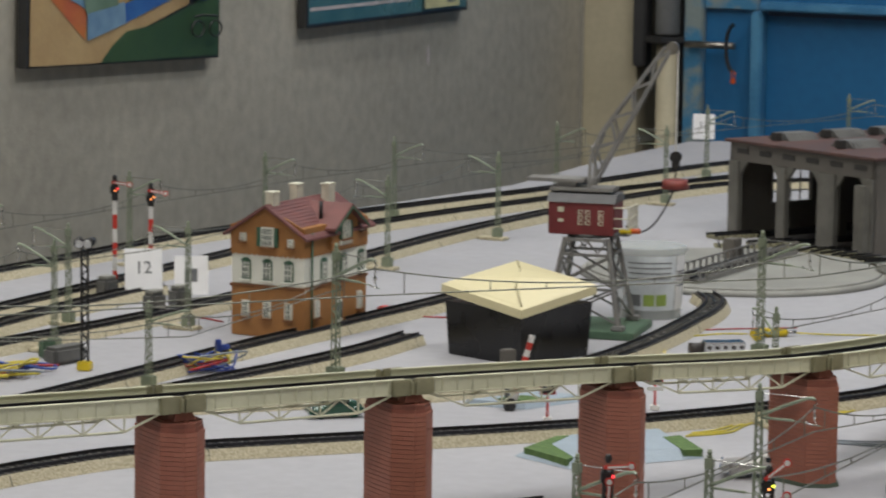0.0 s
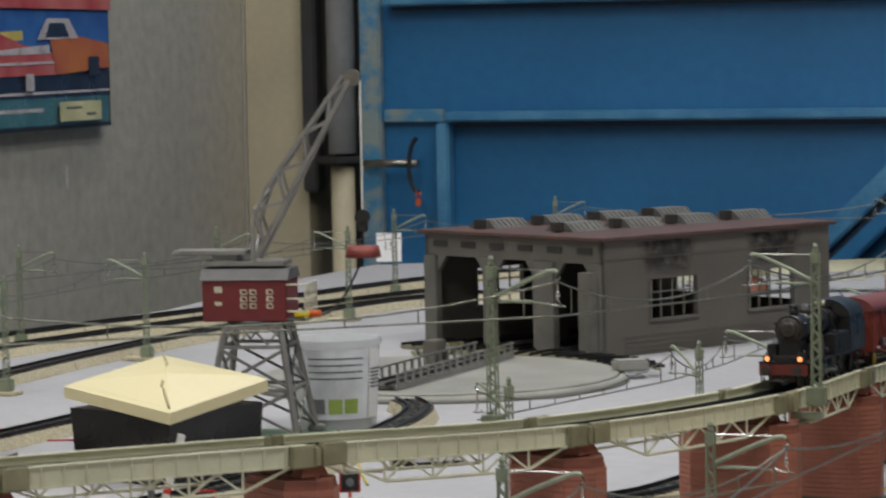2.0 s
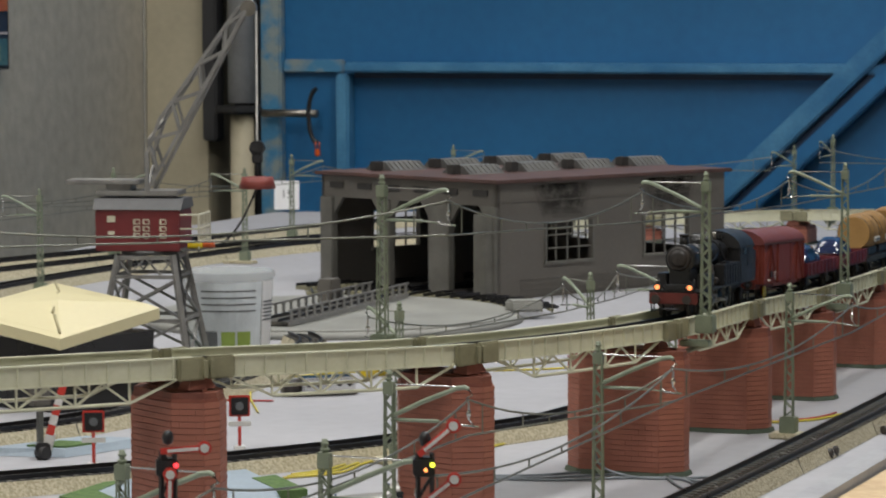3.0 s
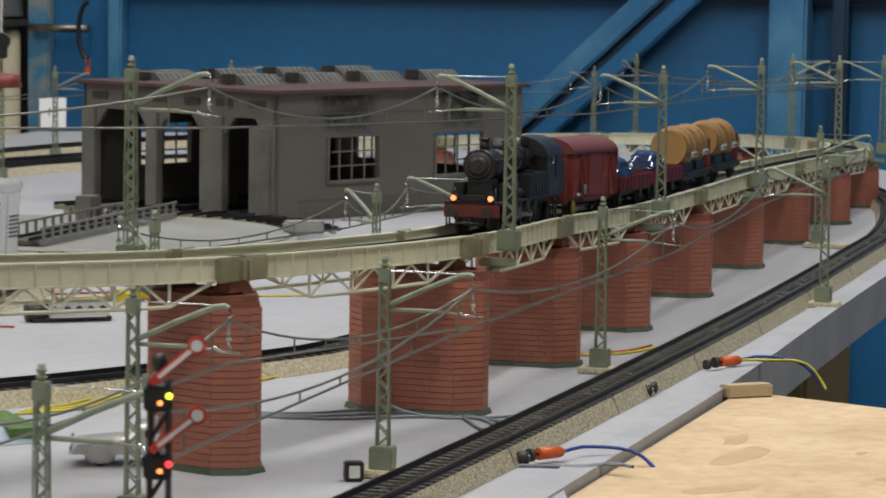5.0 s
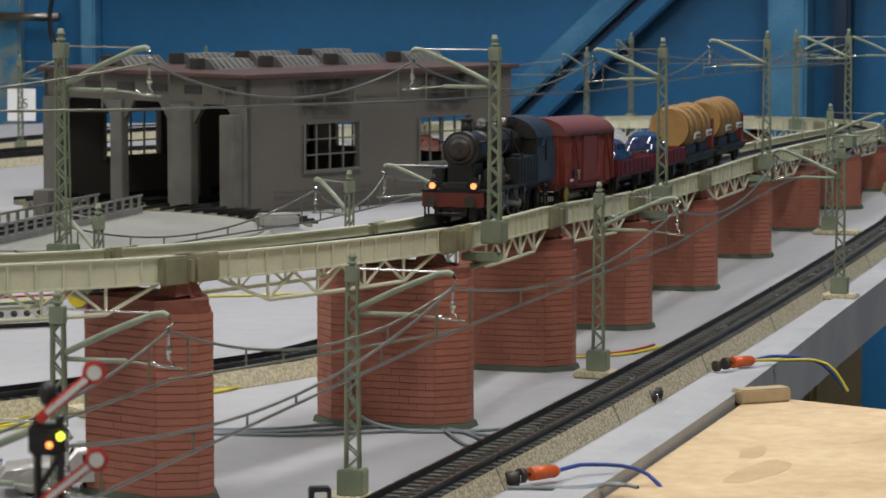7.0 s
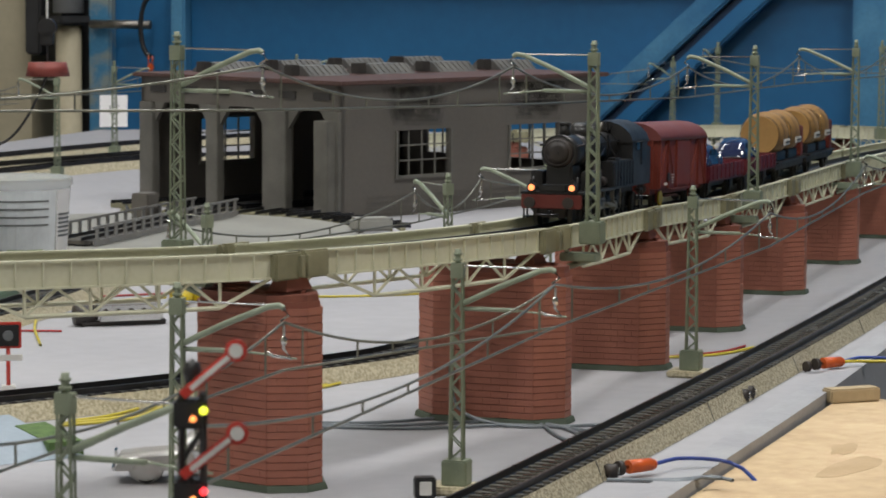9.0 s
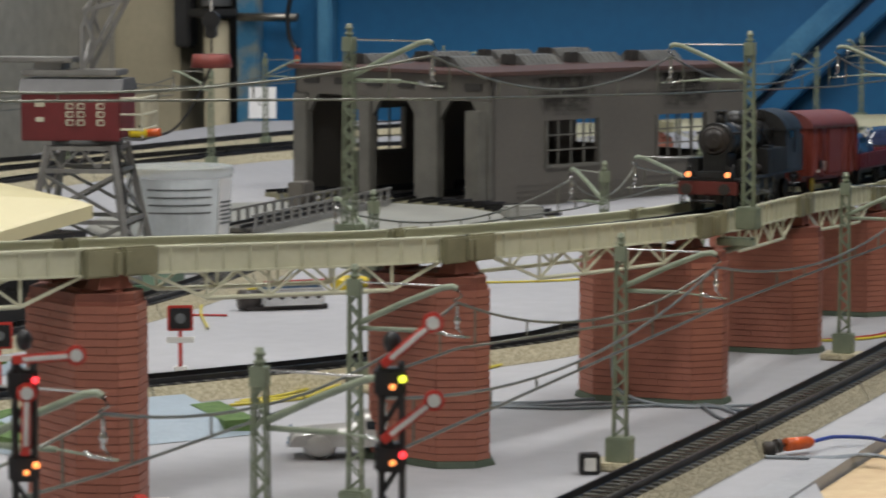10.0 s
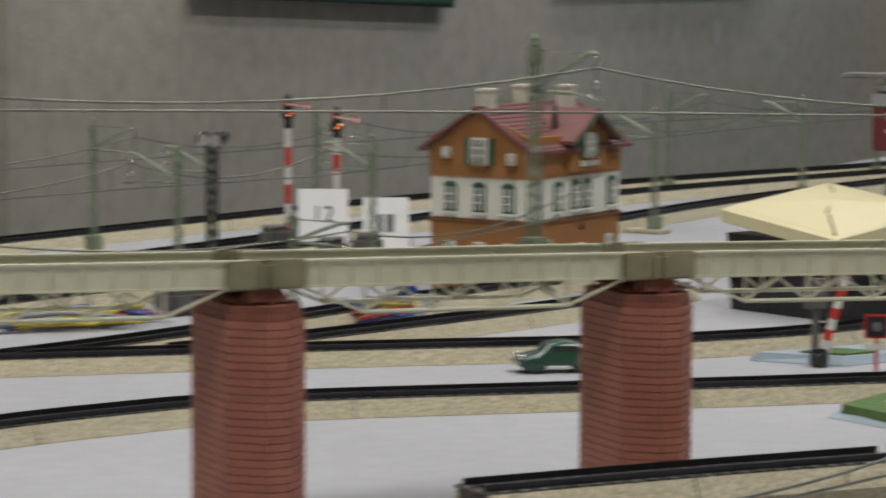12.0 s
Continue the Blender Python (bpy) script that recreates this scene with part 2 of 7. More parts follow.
    lamp_warm=glow("warm_lamp", (1.0, 0.30, 0.08), 2.0),
    lamp_head=glow("headlamp_glow", (1.0, 0.30, 0.10), 1.6),
    lamp_red=glow("red_lamp", (1.0, 0.04, 0.05), 2.2),
    lamp_green=glow("green_lamp", (0.92, 1.0, 0.06), 1.8),
    tube=glow("tube_light", (1.0, 0.97, 0.9), 3.0),
)


# ---- building helpers ----
class Build:
    """Collects vertices and faces of one mesh."""

    def __init__(self):
        self.v, self.f, self.smooth = [], [], []

    def add(self, verts, faces, m=None, smooth=False):
        k = len(self.v)
        if m is not None:
            verts = [tuple(m @ Vector(p)) for p in verts]
        self.v += [tuple(p) for p in verts]
        self.f += [tuple(i + k for i in f) for f in faces]
        self.smooth += [smooth] * len(faces)
        return self

    def box(self, c, s, m=None, taper=1.0):
        x, y, z = (a / 2 for a in s)
        t = taper
        vs = [(-x, -y, -z), (x, -y, -z), (x, y, -z), (-x, y, -z), (-x * t, -y * t, z), (x * t, -y * t, z), (x * t, y * t, z), (-x * t, y * t, z)]
        vs = [(a + c[0], b + c[1], d + c[2]) for a, b, d in vs]
        return self.add(vs, [(3, 2, 1, 0), (4, 5, 6, 7), (0, 1, 5, 4), (1, 2, 6, 5), (2, 3, 7, 6), (3, 0, 4, 7)], m)

    def bbox(self, c, s, e=0.0006, m=None):
        """A box whose edges are chamfered by e."""
        bm = bmesh.new()
        bmesh.ops.create_cube(bm, size=1.0)
        for p in bm.verts:
            p.co = Vector((p.co.x * s[0] + c[0], p.co.y * s[1] + c[1], p.co.z * s[2] + c[2]))
        bmesh.ops.bevel(bm, geom=bm.edges[:], offset=min(e, min(s) * 0.4), segments=2, affect="EDGES")
        bm.verts.index_update()
        self.add([p.co.copy() for p in bm.verts], [[p.index for p in f.verts] for f in bm.faces], m)
        bm.free()
        return self

    def rod(self, a, b, r, n=6, r2=None, cap=True, m=None):
        a, b = Vector(a), Vector(b)
        r2 = r if r2 is None else r2
        d = (b - a).normalized()
        u = d.cross(Vector((0, 0, 1)))
        if u.length < 1e-4:
            u = Vector((1, 0, 0))
        u.normalize()
        w = d.cross(u)
        vs, fs = [], []
        for p, rr in ((a, r), (b, r2)):
            for i in range(n):
                q = 2 * math.pi * i / n + math.pi / n
                vs.append(p + (u * math.cos(q) + w * math.sin(q)) * rr)
        for i in range(n):
            j = (i + 1) % n
            fs.append((i, j, n + j, n + i))
        if cap:
            fs += [tuple(range(n))[::-1], tuple(range(n, 2 * n))]
        self.add(vs, fs[:n], m, n > 5)
        if cap:
            k = len(self.v) - 2 * n
            self.f += [tuple(i + k for i in f) for f in fs[n:]]
            self.smooth += [False, False]
        return self

    def line(self, pts, r, n=5, m=None):
        pts = [Vector(p) for p in pts]
        vs, fs = [], []
        for i, p in enumerate(pts):
            d = (pts[min(i + 1, len(pts) - 1)] - pts[max(i - 1, 0)]).normalized()
            u = d.cross(Vector((0, 0, 1)))
            if u.length < 1e-4:
                u = Vector((1, 0, 0))
            u.normalize()
            w = d.cross(u)
            for k in range(n):
                q = 2 * math.pi * k / n
                vs.append(p + (u * math.cos(q) + w * math.sin(q)) * r)
        for i in range(len(pts) - 1):
            for k in range(n):
                j = (k + 1) % n
                fs.append((i * n + k, i * n + j, (i + 1) * n + j, (i + 1) * n + k))
        return self.add(vs, fs, m, True)

    def ball(self, c, r, n=10, squash=(1, 1, 1), m=None, top=False):
        vs, fs = [], []
        rows = n // 2
        for i in range(rows + 1):
            a = math.pi * i / rows * (0.5 if top else 1.0)
            for j in range(n):
                q = 2 * math.pi * j / n
                vs.append((c[0] + r * math.sin(a) * math.cos(q) * squash[0], c[1] + r * math.sin(a) * math.sin(q) * squash[1], c[2] + r * math.cos(a) * squash[2]))
        for i in range(rows):
            for j in range(n):
                k = (j + 1) % n
                fs.append((i * n + j, i * n + n + j, i * n + n + k, i * n + k))
        return self.add(vs, fs, m, True)

    def prism(self, poly, z0, z1, m=None, taper=None):
        """A straight prism over a polygon in x and y."""
        n = len(poly)
        up = taper or poly
        vs = [(x, y, z0) for x, y in poly] + [(x, y, z1) for x, y in up]
        fs = [tuple(range(n))[::-1], tuple(range(n, 2 * n))] + [(i, (i + 1) % n, n + (i + 1) % n, n + i) for i in range(n)]
        return self.add(vs, fs, m)

    def extrude_y(self, poly, y0, y1, m=None, smooth=False):
        """A profile in x and z drawn out along y."""
        n = len(poly)
        vs = [(x, y0, z) for x, z in poly] + [(x, y1, z) for x, z in poly]
        self.add(vs, [tuple(range(n)), tuple(range(n, 2 * n))[::-1]], m)
        self.add(vs, [((i + 1) % n, i, n + i, n + (i + 1) % n) for i in range(n)], m, smooth)
        return self

    def extrude_x(self, poly, x0, x1, m=None, smooth=False):
        n = len(poly)
        vs = [(x0, y, z) for y, z in poly] + [(x1, y, z) for y, z in poly]
        self.add(vs, [tuple(range(n))[::-1], tuple(range(n, 2 * n))], m)
        self.add(vs, [(i, (i + 1) % n, n + (i + 1) % n, n + i) for i in range(n)], m, smooth)
        return self

    def sweep(self, profile, frames, closed=True):
        """A profile of (offset, height) carried along frames of (x, y, z, heading)."""
        n = len(profile)
        vs, fs = [], []
        for x, y, z, h in frames:
            for o, u in profile:
                vs.append((x - math.sin(h) * o, y + math.cos(h) * o, z + u))
        for i in range(len(frames) - 1):
            for k in range(n if closed else n - 1):
                j = (k + 1) % n
                fs.append((i * n + j, i * n + k, (i + 1) * n + k, (i + 1) * n + j))
        if closed:
            fs += [tuple(range(n)), tuple(range((len(frames) - 1) * n, len(frames) * n))[::-1]]
        return self.add(vs, fs)

    def mesh(self, name, mat):
        me = bpy.data.meshes.new(name)
        me.from_pydata(self.v, [], self.f)
        me.polygons.foreach_set("use_smooth", self.smooth)
        me.materials.append(mat)
        me.update()
        return me


def part(name, b, mat, parent, label="", kind=""):
    ob = new(name, b.mesh(name, mat))
    ob.parent = parent
    return tagged(ob, label, kind=kind)


def thing(name, label, category, m=None, group="", kind=""):
    ob = new(name)
    ob.empty_display_size = 0.01
    if m is not None:
        ob.matrix_basis = m
    return tagged(ob, label, category, group, kind)


def solid(name, b, mat, label, category, group="", kind="", m=None):
    ob = new(name, b.mesh(name, mat))
    if m is not None:
        ob.matrix_basis = m
    return tagged(ob, label, category, group, kind)


def curve_through(pts, step=0.012):
    """Even frames (x, y, z, heading) on a smooth curve through points."""
    p = [Vector(q if len(q) == 3 else (*q, 0.0)) for q in pts]
    p = [p[0] * 2 - p[1]] + p + [p[-1] * 2 - p[-2]]
    dense = []
    for i in range(1, len(p) - 2):
        for k in range(24):
            t = k / 24
            a, b, c, d = p[i - 1:i + 3]
            dense.append(0.5 * ((2 * b) + (c - a) * t + (2 * a - 5 * b + 4 * c - d) * t * t + (3 * b - a - 3 * c + d) * t ** 3))
    dense.append(p[-2])
    out, carry = [dense[0]], 0.0
    for a, b in zip(dense[:-1], dense[1:]):
        L = (b - a).length
        while carry + L >= step:
            a = a + (b - a) * ((step - carry) / L)
            out.append(a)
            L, carry = (b - a).length, 0.0
        carry += L
    fr = []
    for i, q in enumerate(out):
        d = out[min(i + 1, len(out) - 1)] - out[max(i - 1, 0)]
        fr.append((q.x, q.y, q.z, math.atan2(d.y, d.x)))
    return fr


# ---- the hall ----
def wall_piece(name, p, q, z0, z1, thick, mat, label):
    """An upright wall from p to q; its thickness lies to the left of p to q."""
    d = Vector((q[0] - p[0], q[1] - p[1], 0))
    m = Matrix.Translation((p[0], p[1], 0)) @ Matrix.Rotation(math.atan2(d.y, d.x), 4, "Z")
    b = Build().box((d.length / 2, thick / 2, (z0 + z1) / 2), (d.length, thick, z1 - z0))
    return solid(name, b, mat, label, "wall", kind="structure", m=m)


FLOOR_Z, CEIL_Z = -0.95, 2.5
G = Vector((0.819, 0.574, 0)).normalized()      # along the concrete wall
Bd = Vector((0.5, -0.866, 0)).normalized()     # along the blue gate
INTO = Vector((0.574, -0.819, 0)).normalized()  # from the concrete wall into the hall
W0 = Vector((1.486, 2.342, 0))                 # a point on the concrete wall
CORNER = W0 + G * 0.575


def on_wall(u, z, out=0.0):
    p = W0 + G * u + INTO * out
    return (p.x, p.y, z)


def flat2(p):
    return (p.x, p.y)


g1 = CORNER + Bd * 4.3
g2 = W0 - G * 4.6
g3 = Vector((-1.3, -4.0, 0))
wall_piece("wall_north", flat2(g2), flat2(CORNER), FLOOR_Z, CEIL_Z, 0.15, M["concrete"], "bare grey concrete hall wall with stains")
wall_piece("wall_return", flat2(CORNER + Bd * 0.001), flat2(CORNER + Bd * 0.004), FLOOR_Z, CEIL_Z, 0.12, M["concrete"], "narrow concrete return at the hall corner")
wall_piece("wall_pilaster", flat2(CORNER + Bd * 0.006), flat2(CORNER + Bd * 0.109), FLOOR_Z, CEIL_Z, 0.10, M["cream"], "cream painted wall strip beside the concrete")
# recess is coloured dark: the shade of the gap sits in its material
wall_piece("wall_recess", flat2(CORNER + Bd * 0.05), flat2(CORNER + Bd * 0.23), FLOOR_Z, CEIL_Z, 0.20, M["steel_and_gap"], "dark recess behind the pipe").matrix_basis.translation += Vector((0.13, 0.075, 0))
wall_piece("wall_east", flat2(CORNER + Bd * 0.206), flat2(g1), FLOOR_Z, CEIL_Z, 0.10, M["blue"], "blue painted steel hall gate sheet")
wall_piece("wall_south", flat2(g1), flat2(g3), FLOOR_Z, CEIL_Z, 0.1, M["concrete"], "plain grey hall wall closing the place")
wall_piece("wall_west", flat2(g3), flat2(g2), FLOOR_Z, CEIL_Z, 0.1, M["concrete"], "plain grey hall wall behind the viewer")
rot = Matrix.Translation((0.6, -0.5, 0)) @ Matrix.Rotation(math.atan2(G.y, G.x), 4, "Z")
solid("floor", Build().box((0, 0, FLOOR_Z - 0.05), (9.6, 9.0, 0.1)), M["floor"], "dark grey hall floor", "floor", kind="structure", m=rot)
solid("ceiling", Build().box((0, 0, CEIL_Z + 0.05), (9.6, 9.0, 0.1)), M["ceiling"], "pale hall ceiling", "ceiling", kind="structure", m=rot)
for lx, ly, watts in LAMPS:
    t = thing("ceiling_light", "assumed white fluorescent batten on the ceiling, out of view", "ceiling light", pose(lx, ly, LAMP_Z, 0, 0, 30), "hall ceiling lights")
    part("casing", Build().bbox((0, 0, 0.1), (1.6, 0.26, 0.2), 0.01), M["lampcase"], t)

# gate members: local x along the gate, y into the hall, z up
GM = Matrix.Translation(CORNER) @ Matrix.Rotation(math.atan2(Bd.y, Bd.x), 4, "Z") @ Matrix.Scale(-1, 4, (0, 1, 0))


def gate_member(name, b, mat, label):
    return solid(name, b, M[mat], label, "gate frame", kind="structure", m=GM)


gate_member("trim_gate_edge", Build().bbox((0.223, 0.010, 0.75), (0.034, 0.020, 3.3), 0.003), "blueworn", "chipped blue steel edge strip of the gate")
gate_member("trim_gate_post", Build().bbox((0.343, 0.014, -0.38), (0.021, 0.028, 1.118), 0.003), "bluelight", "blue steel post of the lower gate")
gate_member("trim_gate_panel", Build().bbox((0.290, 0.006, 0.190), (0.098, 0.012, 0.020), 0.002), "blueworn", "chipped blue corner plate of the gate")
gate_member("trim_gate_rail", Build().bbox((1.80, 0.018, 0.1885), (2.90, 0.036, 0.0150), 0.003), "bluelight", "blue steel horizontal gate rail with caught light painted in")
# thin dark strips below both rails paint the shade there
gate_member("trim_gate_ledge", Build().bbox((1.80, 0.010, 0.1765), (2.88, 0.020, 0.008), 0.001), "bluedark", "shade under the gate rail painted as a dark strip")
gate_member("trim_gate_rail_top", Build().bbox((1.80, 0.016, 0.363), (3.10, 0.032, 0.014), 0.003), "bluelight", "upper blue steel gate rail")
gate_member("trim_gate_ledge_top", Build().bbox((1.80, 0.008, 0.352), (3.08, 0.016, 0.006), 0.001), "bluedark", "shade under the upper gate rail painted as a dark strip")
# brace in three strips: lit blue, shaded blue and the plain gate blue
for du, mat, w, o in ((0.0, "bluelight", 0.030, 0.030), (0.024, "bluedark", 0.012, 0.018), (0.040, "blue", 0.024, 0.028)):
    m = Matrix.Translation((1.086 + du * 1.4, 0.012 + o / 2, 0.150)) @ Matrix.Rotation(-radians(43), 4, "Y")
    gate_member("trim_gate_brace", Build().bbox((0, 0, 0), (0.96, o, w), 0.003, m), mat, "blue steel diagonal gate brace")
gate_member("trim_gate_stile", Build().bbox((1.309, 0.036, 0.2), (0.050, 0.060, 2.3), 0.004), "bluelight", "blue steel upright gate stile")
gate_member("trim_gate_stile_far", Build().bbox((1.374, 0.020, 0.2), (0.020, 0.040, 2.3), 0.004), "bluedark", "narrow upright of the gate in painted shade")
latch = thing("gate_latch", "dark steel latch bar with curved hook", "latch", GM @ Matrix.Translation((0.215, 0.022, 0.041)))
part("bar", Build().rod((0.0, 0.01, 0.078), (0.090, 0.01, 0.078), 0.006, 10), M["steel"], latch)
hk = Build()
hk.line([(0.078 + 0.014 * (1 - math.sin(q)), 0.016, 0.075 + 0.040 * math.cos(q)) for q in [math.pi * i / 14 for i in range(15)]], 0.0035, 8)
part("hook", hk, M["signal_black"], latch)
part("padlock", Build().bbox((0.094, 0.02, 0.020), (0.008, 0.006, 0.012), 0.002).rod((0.091, 0.02, 0.026), (0.091, 0.02, 0.036), 0.001).rod((0.097, 0.02, 0.026), (0.097, 0.02, 0.036), 0.001), M["orange"], latch, "small worn brass padlock")
pb = CORNER + Bd * 0.176 - Vector((0.866, 0.5, 0)) * 0.02
pipe = thing("down_pipe", "pale grey painted down pipe ending in a bracket", "pipe", Matrix.Translation(pb))
part("tube", Build().rod((0, 0, 0.134), (0, 0, CEIL_Z), 0.022, 20), M["pipe"], pipe)
part("bracket", Build().bbox((-0.005, 0, 0.124), (0.056, 0.056, 0.012), 0.003), M["steel_and_gap"], pipe, "dark steel pipe bracket")
part("stub", Build().rod((0, 0, -0.94), (0, 0, 0.116), 0.018, 16), M["cream"], pipe, "dirty cream lower pipe stub")
pb2 = CORNER + Bd * 0.123 - Vector((0.866, 0.5, 0)) * 0.01
# dark strip paints the shaded gap between cream wall and pipe
solid("steel_channel", Build().bbox((0, 0, 0.80), (0.024, 0.03, 1.45), 0.003), M["steel_and_gap"], "dark upright strip painting the shaded gap beside the pipe", "channel", m=Matrix.Translation(pb2) @ Matrix.Rotation(math.atan2(Bd.y, Bd.x), 4, "Z"))
solid("plaster_smear", Build().ball((0, 0, 0), 0.009, 10, (0.6, 0.12, 1.8)), M["ppale"], "whitish plaster smear on the concrete wall", "smear", m=Matrix.Translation(on_wall(-0.09, 0.128, 0.0)) @ Matrix.Rotation(math.atan2(G.y, G.x), 4, "Z"))
for u, w in ((-1.66, 0.12), (-1.90, 0.18)):
    m = Matrix.Translation(on_wall(u, 0.7, 0.0)) @ Matrix.Rotation(math.atan2(G.y, G.x), 4, "Z")
    solid("wall_strip", Build().bbox((0, -0.002, 0), (w, 0.02, 3.3), 0.004), M["strip"], "pale plastered strip on the concrete wall", "wall strip", kind="structure", m=m)


# ---- pictures on the wall: local x along the wall, z up, y towards the wall ----
def wall_pose(u, z, roll=0.0):
    return Matrix.Translation(on_wall(u, z, 0.012)) @ Matrix.Rotation(math.atan2(G.y, G.x), 4, "Z") @ Matrix.Rotation(radians(roll), 4, "Y")


def shape(b, pts, k):
    """A flat printed patch, k layers above the sheet."""
    y = -0.0065 - 0.0003 * k
    b.add([(x, y, z) for x, z in pts], [tuple(range(len(pts)))])


def printed(pic, k, mat, pts):
    bb = Build()
    shape(bb, pts, k)
    part("printed_patch", bb, M[mat], pic)


u0, u1 = -1.314, -0.824
pic = thing("poster_painting", "colourful painted poster of a village and canal", "poster", wall_pose(u0, 0.186, 1.9))
W, H = u1 - u0, 0.26
part("sheet", Build().box((W / 2, 0, H / 2), (W, 0.012, H)), M["frame_dark"], pic)
printed(pic, 0, "pgreen2", [(0.006, 0.219), (0.486, 0.219), (0.486, 0.098), (0.006, 0.098)])
printed(pic, 1, "sky", [(0.006, 0.244), (0.486, 0.244), (0.486, 0.161), (0.34, 0.144), (0.213, 0.133), (0.095, 0.127), (0.006, 0.131)])
printed(pic, 2, "sand", [(0.006, 0.002), (0.213, 0.002), (0.269, 0.04), (0.403, 0.073), (0.403, 0.085), (0.34, 0.09), (0.006, 0.1)])
printed(pic, 3, "pgreen", [(0.174, 0.002), (0.486, 0.004), (0.486, 0.111), (0.419, 0.073), (0.348, 0.056), (0.3, 0.046), (0.237, 0.04), (0.202, 0.023)])
printed(pic, 4, "porange", [(0.028, 0.096), (0.067, 0.099), (0.138, 0.065), (0.134, 0.031), (0.079, 0.065)])
printed(pic, 5, "pyellow", [(0.036, 0.095), (0.17, 0.106), (0.182, 0.102), (0.067, 0.092)])
printed(pic, 6, "pslate", [(0.107, 0.096), (0.19, 0.104), (0.229, 0.096), (0.142, 0.088)])
printed(pic, 7, "ppaleblue", [(0.067, 0.09), (0.107, 0.095), (0.15, 0.085), (0.134, 0.069)])
printed(pic, 8, "pblue", [(0.209, 0.071), (0.356, 0.098), (0.36, 0.081), (0.205, 0.044)])
printed(pic, 9, "ppaleblue", [(0.137, 0.067), (0.229, 0.077), (0.233, 0.05), (0.138, 0.03)])
printed(pic, 10, "pgreen3", [(0.126, 0.085), (0.209, 0.094), (0.213, 0.073), (0.134, 0.063)])
printed(pic, 11, "ppaleblue", [(0.194, 0.106), (0.213, 0.100), (0.237, 0.098), (0.217, 0.095)])
printed(pic, 12, "pgreen3", [(0.237, 0.094), (0.328, 0.106), (0.352, 0.1), (0.245, 0.079)])
printed(pic, 13, "pred", [(0.209, 0.111), (0.213, 0.186), (0.34, 0.194), (0.324, 0.127), (0.285, 0.1), (0.277, 0.119), (0.265, 0.102), (0.253, 0.123), (0.237, 0.104)])
printed(pic, 14, "pblue", [(0.3, 0.111), (0.34, 0.136), (0.348, 0.219), (0.494, 0.219), (0.494, 0.119), (0.443, 0.077), (0.364, 0.085), (0.352, 0.102)])
printed(pic, 15, "ppale", [(0.364, 0.202), (0.376, 0.202), (0.375, 0.106), (0.365, 0.102)])
printed(pic, 16, "ppale", [(0.403, 0.202), (0.416, 0.202), (0.414, 0.106), (0.405, 0.102)])
printed(pic, 17, "ppale", [(0.443, 0.202), (0.455, 0.202), (0.454, 0.106), (0.444, 0.102)])
printed(pic, 18, "ppale", [(0.474, 0.202), (0.487, 0.202), (0.485, 0.127), (0.476, 0.123)])
printed(pic, 19, "porange", [(0.221, 0.152), (0.239, 0.152), (0.234, 0.119), (0.224, 0.119)])
printed(pic, 20, "porange", [(0.269, 0.161), (0.292, 0.161), (0.286, 0.127), (0.275, 0.126)])
for wx in (0.411, 0.46):
    bb = Build()
    bb.line([(wx + 0.017 * math.cos(q), -0.0165, 0.04 + 0.0105 * math.sin(q)) for q in [2 * math.pi * i / 16 for i in range(17)]], 0.0014, 5)
    part("drawn_wheel", bb, M["frame_dark"], pic)
bb = Build().line([(0.401, -0.0165, 0.056), (0.423, -0.0165, 0.058), (0.468, -0.0165, 0.056)], 0.0016, 5)
part("drawn_bar", bb, M["frame_dark"], pic)

u0, u1 = -0.56, 0.02
pic = thing("poster_car", "printed poster of red and orange cars at dusk", "poster", wall_pose(u0, 0.194, 0.0))
W, H = u1 - u0, 0.30
part("sheet", Build().box((W / 2, 0, H / 2), (W, 0.012, H)), M["frame_dark"], pic)
printed(pic, 0, "pnavy", [(0.006, 0.004), (W - 0.006, 0.004), (W - 0.006, H - 0.004), (0.006, H - 0.004)])
printed(pic, 1, "pteal", [(0.006, 0.006), (W - 0.006, 0.006), (W - 0.006, 0.042), (0.006, 0.042)])
printed(pic, 2, "ppale", [(0.01, 0.024), (0.36, 0.024), (0.36, 0.029), (0.01, 0.029)])
printed(pic, 3, "ppale", [(0.006, 0.045), (W - 0.006, 0.048), (W - 0.006, 0.051), (0.006, 0.049)])
printed(pic, 4, "pblue", [(0.006, 0.100), (W - 0.006, 0.100), (W - 0.006, 0.156), (0.006, 0.156)])
printed(pic, 5, "pyellow", [(0.006, 0.104), (0.30, 0.118), (0.30, 0.130), (0.006, 0.122)])
printed(pic, 6, "pred", [(0.006, 0.070), (0.40, 0.072), (0.42, 0.098), (0.30, 0.112), (0.22, 0.128), (0.12, 0.122), (0.006, 0.100)])
printed(pic, 7, "ppale", [(0.02, 0.098), (0.38, 0.100), (0.38, 0.112), (0.02, 0.095)])
printed(pic, 8, "pnavy", [(0.10, 0.104), (0.21, 0.100), (0.20, 0.121), (0.12, 0.118)])
printed(pic, 9, "ppale", [(0.02, 0.083), (0.40, 0.087), (0.40, 0.090), (0.02, 0.087)])
printed(pic, 10, "porange", [(0.40, 0.072), (W - 0.01, 0.080), (W - 0.01, 0.112), (0.46, 0.124), (0.38, 0.118)])
printed(pic, 11, "ppale", [(0.34, 0.118), (0.47, 0.120), (0.44, 0.146), (0.37, 0.146)])
printed(pic, 12, "pnavy", [(0.365, 0.121), (0.44, 0.122), (0.425, 0.140), (0.378, 0.140)])
printed(pic, 13, "ppale", [(0.175, 0.100), (0.200, 0.100), (0.200, 0.124), (0.175, 0.124)])
